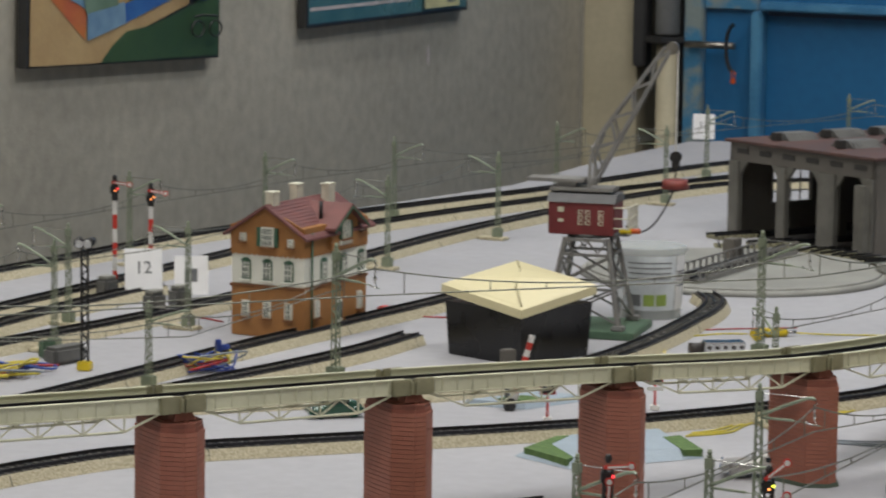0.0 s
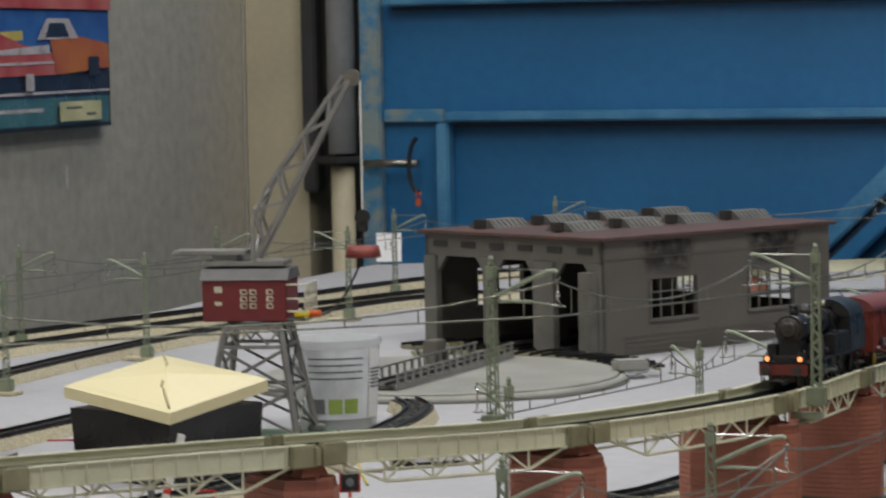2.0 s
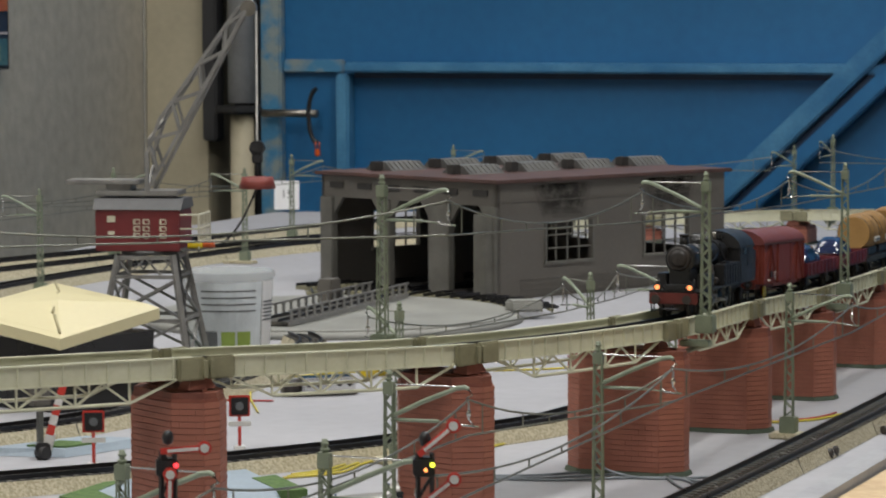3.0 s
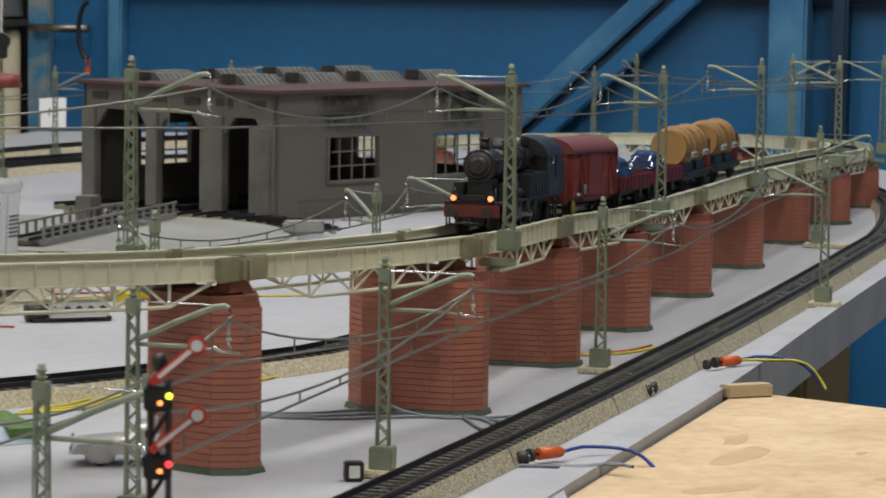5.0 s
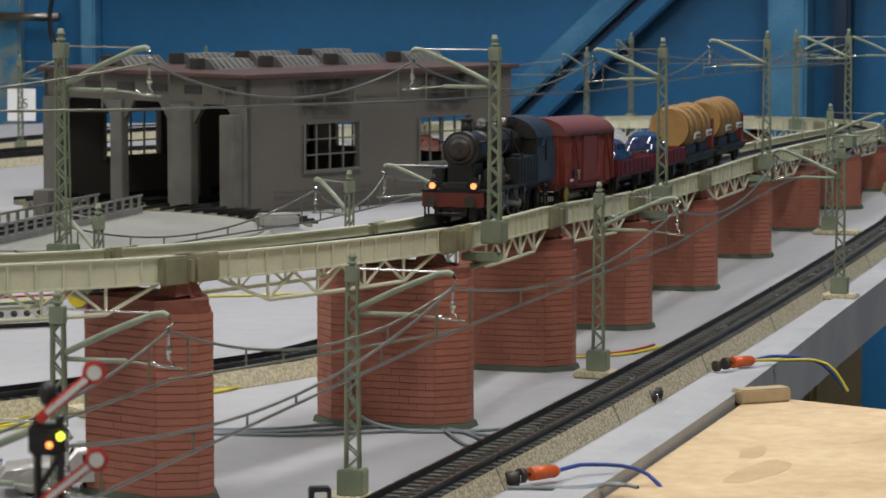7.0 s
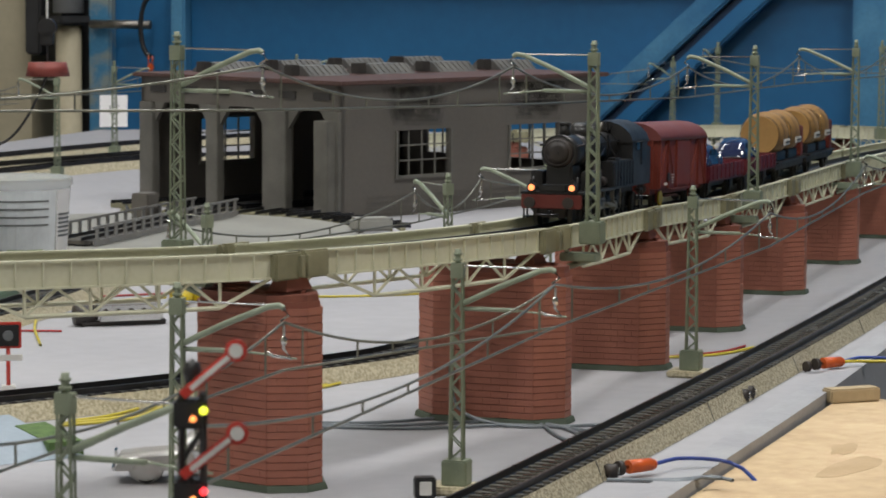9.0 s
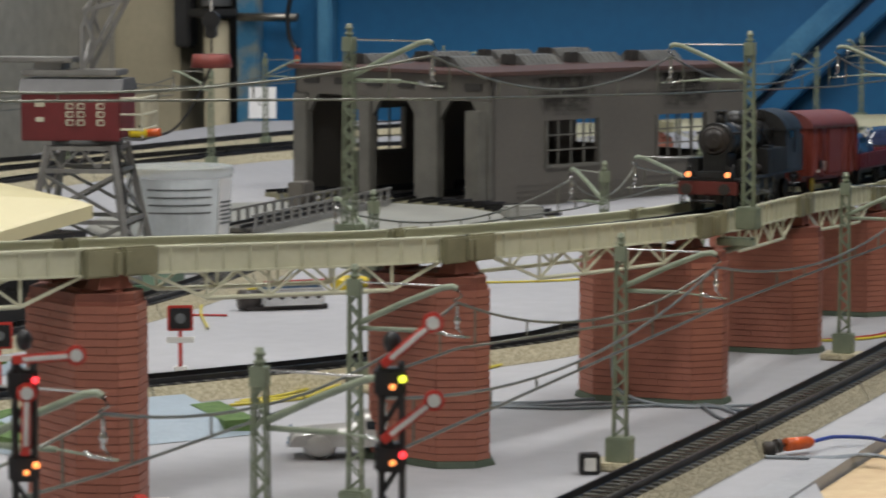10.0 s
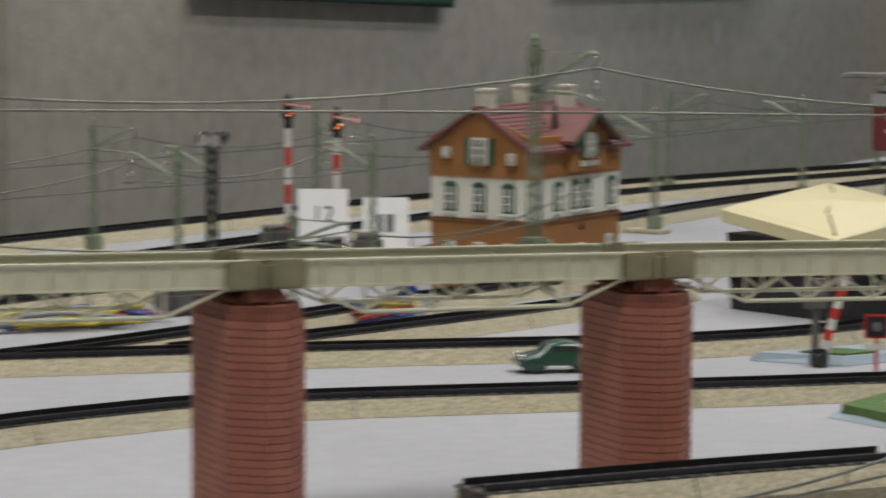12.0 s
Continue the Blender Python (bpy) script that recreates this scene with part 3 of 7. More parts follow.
printed(pic, 14, "pnavy", [(0.50, 0.070), (0.535, 0.070), (0.535, 0.095), (0.50, 0.095)])
printed(pic, 15, "ppale", [(0.30, 0.052), (0.325, 0.052), (0.325, 0.074), (0.30, 0.074)])
printed(pic, 16, "ppale", [(0.08, 0.054), (0.105, 0.054), (0.105, 0.076), (0.08, 0.076)])
printed(pic, 17, "pred", [(0.006, 0.160), (W - 0.006, 0.158), (W - 0.006, H - 0.006), (0.006, H - 0.006)])
printed(pic, 18, "pyellow", [(0.03, 0.172), (0.25, 0.172), (0.25, 0.190), (0.03, 0.190)])
printed(pic, 19, "note", [(0.40, 0.010), (W - 0.045, 0.010), (W - 0.045, 0.036), (0.40, 0.036)])
printed(pic, 20, "ink", [(0.42, 0.026), (0.47, 0.026), (0.47, 0.029), (0.42, 0.029)])
printed(pic, 21, "ink", [(0.485, 0.017), (0.515, 0.017), (0.515, 0.020), (0.485, 0.020)])

# ---- the table ----
TOP = [(0.4277, -0.1603), (0.7167, -0.0012), (0.9978, 0.1641), (1.2755, 0.3257), (1.6740, 0.5075), (2.0069, 0.7703), (2.1870, 1.0824), (2.2358, 1.5210), (1.9907, 1.8879), (1.7727, 2.0747),
       (1.5035, 1.9142), (1.1747, 1.6744), (0.7721, 1.5080), (0.5463, 1.4191), (0.1462, 1.1946), (-0.5967, 0.7552), (-0.8669, -0.8550), (-0.2679, -0.7015), (0.2064, -0.4117)]
table = thing("layout_table", "grey painted model railway baseboard", "table", kind="structure")
part("table_top", Build().prism(TOP, -0.014, 0.0), M["table"], table)
INS = [(x * 0.97 + 0.02, y * 0.95 + 0.02) for x, y in TOP]
part("plywood_layer", Build().prism(INS, -0.032, -0.0142), M["ply"], table, "bare plywood under the painted top")
for lx, ly in ((-0.5298, -0.4740), (0.5122, 0.0774), (1.6845, 0.7487), (1.9839, 1.4962), (0.5710, 1.2035), (-0.4052, 0.4387)):
    part("table_leg", Build().bbox((lx, ly, (FLOOR_Z - 0.03) / 2), (0.07, 0.07, -FLOOR_Z - 0.034), 0.004), M["ply"], table)
kerb = curve_through([(0.3727, -0.1927, 0), (0.7167, -0.0012, 0), (0.9978, 0.1641, 0), (1.2755, 0.3257, 0)])
solid("table_edge_batten", Build().sweep([(-0.003, -0.03), (0.012, -0.03), (0.012, 0.0012), (-0.003, 0.0012)], kerb), M["edge"], "grey painted edge batten of the baseboard", "batten", kind="structure")
# bare chipboard lying at the front edge
cb = Build()
poly = [(0.4176, -0.1725), (0.7317, -0.0004), (0.7454, -0.0962), (0.6064, -0.4423), (0.0513, -0.4810), (0.1673, -0.3315)]
cb.prism(poly, -0.0135, -0.004)
solid("chipboard_sheet", cb, M["board"], "bare brown chipboard sheet with damp stains", "board")
solid("wood_offcut", Build().bbox((0, 0, 0.006), (0.028, 0.010, 0.007), 0.0008), M["ply"], "small wooden offcut at the board corner", "offcut", m=pose(0.7177, -0.0164, -0.0065, 0, 0, -20))


# ---- tracks ----
BED_H = 0.0088


def make_track(label, pts, single=False, name="track", pale=False, wide=0.0165, z=0.0):
    fr = curve_through([(*p[:2], (p[2] if len(p) > 2 else 0.0) + z) for p in pts], 0.008)
    t = thing(name, label, "track", group="layout tracks")
    s = 0.0002
    for side, mat in ((1, "ballast_pale" if pale else "ballast"), (-1, "ballast_pale" if pale else "ballast")):
        pr = [(side * wide, s), (side * 0.0128, BED_H), (side * 0.0128, s)]
        if side < 0:
            pr = pr[::-1]
        part("ballast_shoulder", Build().sweep(pr, fr), M[mat], t)
    part("roadbed", Build().sweep([(0.0127, s), (-0.0127, s), (-0.0127, BED_H - 0.0006), (0.0127, BED_H - 0.0006)][::-1], fr), M["bedtop"], t, "dark printed roadbed between the shoulders")
    for o in (0.00825, -0.00825):
        h = BED_H
        part("rail", Build().sweep([(o - 0.0013, h), (o - 0.0004, h + 0.0006), (o - 0.0006, h + 0.0032), (o + 0.0006, h + 0.0032), (o + 0.0004, h + 0.0006), (o + 0.0013, h)][::-1], fr), M["rail"], t)
    for i in range(11, len(fr) - 1, 22):
        joint = [(wide + 0.0002, s), (0.0130, BED_H + 0.0002), (-0.0130, BED_H + 0.0002), (-wide - 0.0002, s)][::-1]
        x, y, zz, h = fr[i]
        part("section_joint", Build().sweep(joint, [(x, y, zz, h), (x + 0.0007 * math.cos(h), y + 0.0007 * math.sin(h), zz, h)]), M["sleeper"], t, "dark gap between track sections")
    one = Build().box((0, 0, BED_H - 0.0001), (0.0030, 0.0250, 0.0012))
    if single:
        me = one.mesh("sleeper", M["sleeper"])
        for x, y, zz, h in fr[:300]:
            ob = new("sleeper", me)
            ob.parent = t
            ob.matrix_basis = Matrix.Translation((x, y, zz)) @ Matrix.Rotation(h, 4, "Z")
    else:
        rows = Build()
        for x, y, zz, h in fr:
            rows.box((0, 0, BED_H - 0.0001), (0.0030, 0.0250, 0.0012), Matrix.Translation((x, y, zz)) @ Matrix.Rotation(h, 4, "Z"))
        part("sleeper_bed", rows, M["sleeper_i"], t, kind="stuff")
    studs = Build()
    for x, y, zz, h in fr:
        studs.box((0, 0, BED_H + 0.0007), (0.0012, 0.0036, 0.0008), Matrix.Translation((x, y, zz)) @ Matrix.Rotation(h, 4, "Z"))
    part("contact_studs", studs, M["stud"], t, kind="stuff")
    return t, fr


T1, T1F = make_track("dark three-rail track on speckled ballast along the table edge",
                     [(0.2000, -0.2251), (0.3000, -0.1730), (0.4000, -0.1210), (0.5500, -0.0421), (0.7000, 0.0386), (0.8500, 0.1210), (1.0000, 0.2053), (1.1500, 0.2913), (1.3000, 0.3791), (1.4500, 0.4687), (1.61, 0.5837), (1.75, 0.7037), (1.87, 0.8487), (1.93, 1.0087)], single=True)
T2, T2F = make_track("track on pale ballast running behind the piers",
                     [(-0.43, 0.13), (-0.30, 0.195), (-0.193, 0.236), (-0.138, 0.250), (-0.091, 0.258), (-0.036, 0.255), (0.031, 0.242), (0.099, 0.227), (0.178, 0.209), (0.225, 0.200), (0.30, 0.188), (0.379, 0.182), (0.441, 0.180), (0.556, 0.186), (0.61, 0.197), (0.70, 0.238), (0.80, 0.295), (1.0, 0.410), (1.27, 0.57)], pale=True)
T3, T3F = make_track("track on pale ballast leading past the black box to the turntable",
                     [(-0.42, 0.52), (-0.25, 0.490), (-0.123, 0.458), (-0.03, 0.440), (0.038, 0.425), (0.117, 0.407), (0.184, 0.390), (0.252, 0.378), (0.33, 0.380), (0.395, 0.398), (0.46, 0.430), (0.531, 0.472), (0.60, 0.520), (0.658, 0.565), (0.72, 0.615), (0.766, 0.664), (0.789, 0.711)], pale=True)
T4, T4F = make_track("track on pale ballast passing the brown house",
                     [(-0.3647, 0.3877), (-0.1139, 0.4657), (0.0564, 0.5473), (0.1884, 0.6220), (0.3541, 0.7068), (0.5086, 0.7854), (0.6164, 0.8478), (0.7228, 0.9126)], pale=True)
T5, T5F = make_track("short siding ending beside the black box",
                     [(-0.03, 0.452), (0.0549, 0.4731), (0.1436, 0.5062), (0.2211, 0.5363), (0.3118, 0.5783), (0.3913, 0.6269)], pale=True)
L1, _ = make_track("rear track on pale ballast along the concrete wall",
                   [(-0.3953, 0.8313), (-0.1344, 0.9826), (0.1346, 1.1300), (0.3355, 1.2404), (0.5359, 1.3500), (0.7604, 1.4298), (0.9837, 1.5025), (1.1570, 1.5559), (1.5455, 1.7042), (1.8218, 1.7446)], pale=True)
L2, _ = make_track("second rear track on pale ballast",
                   [(-0.3791, 0.6186), (-0.1677, 0.7575), (0.0601, 0.9062), (0.2566, 1.0335), (0.4516, 1.1600), (0.6303, 1.2771), (0.8071, 1.3597), (1.0431, 1.4446), (1.2476, 1.5091), (1.5017, 1.5726)], pale=True)
L3, L3F = make_track("third rear track on pale ballast behind the house",
                     [(-0.3896, 0.5463), (-0.1849, 0.6400), (0.0037, 0.7368), (0.1764, 0.8137), (0.3223, 0.8892), (0.4616, 0.9844), (0.6033, 1.0937), (0.7968, 1.2234), (1.0179, 1.3458), (1.2075, 1.4351), (1.4022, 1.4958), (1.6050, 1.4721)], pale=True)
L4, _ = make_track("siding between the rear tracks", [(-0.3338, 0.6021), (-0.1257, 0.7173), (0.0334, 0.8224), (0.1917, 0.9325), (0.3209, 1.0125)], pale=True)
# raised loose section in front of the piers
LT, _ = make_track("loose track section standing on a block before the piers", [(-0.1226, -0.1048), (-0.0274, -0.1027), (0.0617, -0.1042)], name="loose_track", pale=True, z=0.0185)
solid("support_block", Build().bbox((-0.0305, -0.0958, 0.0092), (0.186, 0.036, 0.0184), 0.001), M["ballast_pale"], "pale block under the loose track section", "block")

# ---- viaduct line ----
PIERS = [(-0.5210, -0.0080), (-0.3490, -0.0170), (-0.1780, -0.0190), (-0.0040, -0.0155), (0.1660, -0.0240), (0.3350, -0.0260), (0.5345, 0.0360), (0.6980, 0.1310), (0.8510, 0.2180), (1.0260, 0.3220), (1.2040, 0.4280), (1.3860, 0.5340), (1.5600, 0.6320), (1.7250, 0.7310),
         (1.8519, 0.8497), (1.9199, 1.0272), (1.8839, 1.2040), (1.7741, 1.3425), (1.6190, 1.4324)]
PTOP = [0.1008, 0.0971, 0.0934, 0.0897, 0.0860, 0.0805, 0.0740, 0.0684, 0.0620, 0.0583, 0.0555, 0.0509, 0.0463, 0.0407, 0.0352, 0.0296, 0.0231, 0.0157, 0.0074]
VF = curve_through([(x, y, z) for (x, y), z in zip(PIERS, PTOP)], 0.006)


def v_index(x, y):
    return min(range(len(VF)), key=lambda i: (VF[i][0] - x) ** 2 + (VF[i][1] - y) ** 2)


PI = [v_index(*p) for p in PIERS]
RAIL_UP = 0.0128


def v_at(dist):
    """The frame that lies dist metres along the viaduct from the fourth pier of the list."""
    k = PI[3] + dist / 0.006
    i = max(0, min(len(VF) - 2, int(k)))
    f = k - i
    p, q = VF[i], VF[i + 1]
    return tuple(p[j] + (q[j] - p[j]) * f for j in range(4))


def octagon(w, L, c, grow=0.0):
    w, L = w / 2 + grow, L / 2 + grow
    return [(-w, -L + c), (-w + c, -L), (w - c, -L), (w, -L + c), (w, L - c), (w - c, L), (-w + c, L), (-w, L - c)]


PW, PL, PC = 0.0320, 0.0600, 0.0115


def brick_pier(x, y, heading, top, near, PL=PL):
    t = thing("bridge_pier", "red brick octagonal bridge pier on a green footing", "bridge pier", pose(x, y, 0, 0, 0, math.degrees(heading)), "viaduct piers")
    part("footing", Build().prism(octagon(PW, PL, PC, 0.0018), 0.0002, 0.0028, taper=octagon(PW, PL, PC, 0.0010)), M["foot"], t, "dark green moulded footing")
    core = octagon(PW, PL, PC, -0.0006)
    part("core", Build().prism(core, 0.0028, top - 0.004), M["mortar"], t, "dark recessed joints")
    cap = Build().prism(octagon(PW, PL, PC, -0.001), top - 0.004, top - 0.0012).prism(octagon(PW, PL, PC, -0.006), top - 0.0012, top)
    part("cap", cap, M["capst"], t, "weathered cap stone")
    course = 0.0031
    rows = int((top - 0.004 - 0.0028) / course)
    pts = octagon(PW, PL, PC)
    rest = Build()
    meshes, made = {}, 0
    for r in range(rows):
        z = 0.0028 + (r + 0.5) * course
        for k in range(8):
            p, q = Vector((*pts[k], 0)), Vector((*pts[(k + 1) % 8], 0))
            d = q - p
            n = max(1, round(d.length / 0.0082))
            shift = 0.5 if r % 2 and n > 1 else 0.0
            cuts = [0.0] + [(i + shift) / n for i in range(0 if shift else 1, n)] + [1.0]
            ang = math.atan2(d.y, d.x)
            for a0, a1 in zip(cuts[:-1], cuts[1:]):
                ln = (a1 - a0) * d.length
                m = Matrix.Translation(p + d * ((a0 + a1) / 2) + Vector((0, 0, z))) @ Matrix.Rotation(ang, 4, "Z")
                jut = random.choice((0.0, 0.00006, 0.00012))
                if near and made < 300 and k in (0, 1, 7, 2) and r >= rows - 36:
                    key = round(ln, 5)
                    if key not in meshes:
                        meshes[key] = Build().box((0, 0.0004, 0), (ln - 0.00008, 0.0010, course - 0.0003)).mesh("brick", M["brick"])
                    ob = new("brick", meshes[key])
                    ob.parent = t
                    ob.matrix_basis = m @ Matrix.Translation((0, -jut, 0))
                    made += 1
                else:
                    rest.box((0, 0.0004 - jut, 0), (ln - 0.00008, 0.0010, course - 0.0003), m)
    part("brickwork", rest, M["brick_i"], t, kind="stuff")
    for dy in (-0.017, 0.017):
        part("bearing", Build().box((0, dy, 0.0026), (0.016, 0.010, 0.0052), Matrix.Translation((0, 0, top)), 0.7), M["mortar"], t, "dark bearing block")
    return t


HW = 0.0195


def bridge_span(i0, i1):
    fr = VF[i0:i1 + 1]
    n = len(fr)
    t = thing("bridge_span", "cream-olive plate girder bridge span with trussed sides", "bridge span", group="viaduct spans")
    gap = 1
    inner = fr[gap:n - gap]
    for side in (-1, 1):
        o = side * HW
        w = 0.0006
        pr = [(o - w, 0.005), (o + w, 0.005), (o + w, 0.0150), (o - w, 0.0150)]
        g = Build().sweep(pr[::-1], inner)
        for zz in (0.0050, 0.0150):
            pr = [(o - 0.0016, zz), (o + 0.0016, zz), (o + 0.0016, zz + 0.0008), (o - 0.0016, zz + 0.0008)]
            g.sweep(pr[::-1], inner)
        for x, y, z, h in inner[1:-1:2]:
            g.box((0, o + side * 0.0008, 0.0102), (0.0008, 0.0014, 0.0094), Matrix.Translation((x, y, z)) @ Matrix.Rotation(h, 4, "Z"))
        part("girder", g, M["girder"], t)

        def at(f, zz):
            k = f * (n - 1)
            i = min(n - 2, int(k))
            q = k - i
            x, y, z, h = (fr[i][j] + (fr[i + 1][j] - fr[i][j]) * q for j in range(4))
            return Vector((x - math.sin(h) * o, y + math.cos(h) * o, z + zz))

        lo, hi = -0.0052, 0.0050
        A, B = 0.24, 0.76
        r = 0.00075
        chord = [at(A + (B - A) * k / 8, lo) for k in range(9)]
        ch = Build().line(chord, r * 1.25, 4)
        part("bottom_chord", ch, M["girder"], t)
        for s0, s1 in ((0.09, A), (0.91, B)):
            part("end_strut", Build().rod(at(s0, hi), at(s1, lo), r * 1.1, 4), M["girder"], t)
        ups = [A, 0.41, 0.59, B]
        for u in ups:
            part("hanger_post", Build().rod(at(u, lo), at(u, hi), r * 0.9, 4), M["girder"], t)
        for u, w2 in ((A, 0.325), (0.41, 0.325), (0.41, 0.5), (0.59, 0.5), (0.59, 0.675), (B, 0.675)):
            part("diagonal", Build().rod(at(u, lo), at(w2, hi), r * 0.9, 4), M["girder"], t)
        for end in (0, 1):
            x, y, z, h = fr[0] if end == 0 else fr[-1]
            s = 1 if end == 0 else -1
            b = Build().bbox((s * 0.0085, o + side * 0.0018, 0.0103), (0.0155, 0.0040, 0.0112), 0.0008, Matrix.Translation((x, y, z)) @ Matrix.Rotation(h, 4, "Z"))
            b.box((s * 0.002, o + side * 0.0042, 0.010), (0.0022, 0.003, 0.0085), Matrix.Translation((x, y, z)) @ Matrix.Rotation(h, 4, "Z"))
            part("end_bracket", b, M["girder_end"], t, "grimy olive end bracket")
    part("deck", Build().sweep([(-0.0185, 0.0068), (0.0185, 0.0068), (0.0185, 0.0076), (-0.0185, 0.0076)], fr), M["girder"], t)
    rows = Build()
    for x, y, z, h in fr[:-1]:
        rows.box((0, 0, 0.0088), (0.0026, 0.026, 0.0022), Matrix.Translation((x, y, z)) @ Matrix.Rotation(h, 4, "Z"))
    part("sleeper_bed", rows, M["sleeper_i"], t, kind="stuff")
    for o in (0.00825, -0.00825):
        part("rail", Build().sweep([(o - 0.0012, 0.0098), (o - 0.0005, 0.0104), (o - 0.0005, 0.0128), (o + 0.0005, 0.0128), (o + 0.0005, 0.0104), (o + 0.0012, 0.0098)][::-1], fr), M["rail"], t)
    return t


for k, (x, y) in enumerate(PIERS[:-1]):
    if k == 0:
        continue
    if k == 6:
        brick_pier(x - 0.008, y + 0.002, radians(27), PTOP[k], True, 0.072)
        continue
    brick_pier(x, y, VF[PI[k]][3], PTOP[k], k in (4, 5, 6))
for k in range(len(PIERS) - 1):
    bridge_span(PI[k], PI[k + 1])


# ---- catenary masts ----
def lattice(b, x, y, z0, z1, w0, w1, r, n):
    """Four corner posts with zigzag lacing."""
    for sx in (-1, 1):
        for sy in (-1, 1):
            b.rod((x + sx * w0, y + sy * w0 * 0.6, z0), (x + sx * w1, y + sy * w1 * 0.6, z1), r, 4)
    for k in range(n):
        f0, f1 = k / n, (k + 1) / n
        a, c = w0 + (w1 - w0) * f0, w0 + (w1 - w0) * f1
        s = 1 if k % 2 else -1
        for sy in (-1, 1):
            b.rod((x + s * a, y + sy * a * 0.6, z0 + (z1 - z0) * f0), (x - s * c, y + sy * c * 0.6, z0 + (z1 - z0) * f1), r * 0.8, 4, cap=False)
    return b


def catenary_mast(m, h=0.095, on_ground=True, lift=0.0, low=True):
    """Local x is the way of the arm; z 0 the foot."""
    t = thing("catenary_mast", "reseda green lattice catenary mast with tubular arm" if on_ground else "reseda green lattice catenary mast clamped to the bridge", "catenary mast", m, "catenary masts")
    if on_ground:
        part("foot_plate", Build().bbox((0.006, 0, 0.0018), (0.034, 0.018, 0.0034), 0.0008), M["ballast_pale"], t, "pale olive foot plate")
    else:
        part("clamp", Build().bbox((0.006, 0, -0.003), (0.018, 0.008, 0.004), 0.0006).rod((0.0, 0, -0.004), (0.012, 0, -0.008), 0.0016, 8), M["mastpale"], t, "pale clamp under the bridge edge")
    part("base_block", Build().bbox((0, 0, 0.0085), (0.0105, 0.0095, 0.0105), 0.0006), M["mast"], t)
    b = lattice(Build(), 0, 0, 0.0135, h * 0.93, 0.0027, 0.0020, 0.00055, 15)
    part("shaft", b, M["mast"], t)
    part("head", Build().box((0, 0, h * 0.945), (0.005, 0.0042, 0.006)).rod((0, 0, h * 0.95), (0, 0, h * 1.035), 0.0012, 8).rod((0, 0, h * 0.985), (0, 0, h * 0.995), 0.0019, 8).rod((0, 0, h * 1.01), (0, 0, h * 1.02), 0.0017, 8), M["mast"], t)
    reach = 0.040
    arm = Build().line([(0.001, 0, h * 0.80), (reach * 0.45, 0, h * 0.885), (reach * 0.85, 0, h * 0.955), (reach * 0.96, 0, h * 0.962), (reach, 0, h * 0.952)], 0.00115, 8)
    part("arm", arm, M["mastpale"], t)
    part("tie_rod", Build().rod((0, 0, h * 0.965), (reach * 0.95, 0, h * 0.962), 0.0004, 5), M["chrome"], t, "thin bright tie rod")
    if low:
        part("steady_arm", Build().rod((0.001, 0, h * 0.785), (reach * 0.62, 0, h * 0.785), 0.0009, 6).rod((reach * 0.62, 0, h * 0.785), (reach * 1.12, 0, h * 0.765), 0.0004, 5), M["mastpale"], t)
    hang = Build().line([(reach, 0, h * 0.95), (reach + 0.0018, 0, h * 0.925), (reach - 0.0012, 0, h * 0.905), (reach, 0, h * 0.885), (reach, 0, h * 0.80), (reach + 0.003, 0, h * 0.765), (reach - 0.004, 0, h * 0.772), (reach - 0.006, 0, h * 0.785)], 0.0006, 6)
    hang.ball((reach, 0, h * 0.83), 0.0013, 8, (1, 1, 1.5))
    part("hanger", hang, M["chrome"], t, "bright metal wire hanger")
    return t


def hook_of(m, h=0.095, f=0.90):
    return m @ Vector((0.040, 0, h * f))


def overhead_wire(p, q, sag=0.014, up=0.012, label="grey stamped catenary wire with droppers"):
    """Messenger wire from p to q with a level contact wire below it."""
    t = thing("overhead_wire", label, "overhead wire", group="overhead wires")
    p, q = Vector(p), Vector(q)
    n = 16
    top = [p.lerp(q, i / n) - Vector((0, 0, sag * 4 * (i / n) * (1 - i / n))) for i in range(n + 1)]
    low = [p.lerp(q, i / n) - Vector((0, 0, sag + up * 0.25)) for i in (0, n)]
    part("messenger", Build().line(top, 0.00055, 5), M["wire"], t)
    part("contact_wire", Build().line(low, 0.00055, 5), M["wire"], t)
    for i in (1, 4, 6, 8, 10, 12, 15):
        a = top[i]
        part("dropper", Build().rod(a, (a.x, a.y, low[0].z + (low[1].z - low[0].z) * i / n), 0.0004, 4), M["wire"], t)
    return t


def mast_pose(x, y, z, deg):
    return pose(x, y, z, 0, 0, deg)


# row along the table edge
front = [mast_pose(-0.0272, -0.2663, 0.0, -62), mast_pose(0.0521, -0.2929, 0.0, -62), mast_pose(0.2186, -0.1248, 0.0, -58), mast_pose(0.3795, -0.0968, 0.0, -58), mast_pose(0.7016, 0.0771, 0.0, -60), mast_pose(1.0564, 0.2090, 0.0, 120), mast_pose(1.3821, 0.4825, 0.0, -60)]
for m in front:
    catenary_mast(m)
for i, j in ((0, 2), (1, 3), (2, 3), (3, 4), (4, 5), (5, 6)):
    overhead_wire(hook_of(front[i]), hook_of(front[j]))
overhead_wire(hook_of(mast_pose(-0.3269, -0.3971, 0, -60)), hook_of(front[0]))


# masts clamped to the viaduct: far side first, then near side
def on_viaduct(dist, side, turn):
    x, y, z, h = v_at(dist)
    return pose(x - math.sin(h) * side * 0.031, y + math.cos(h) * side * 0.031, z + 0.004, 0, 0, math.degrees(h) + turn)


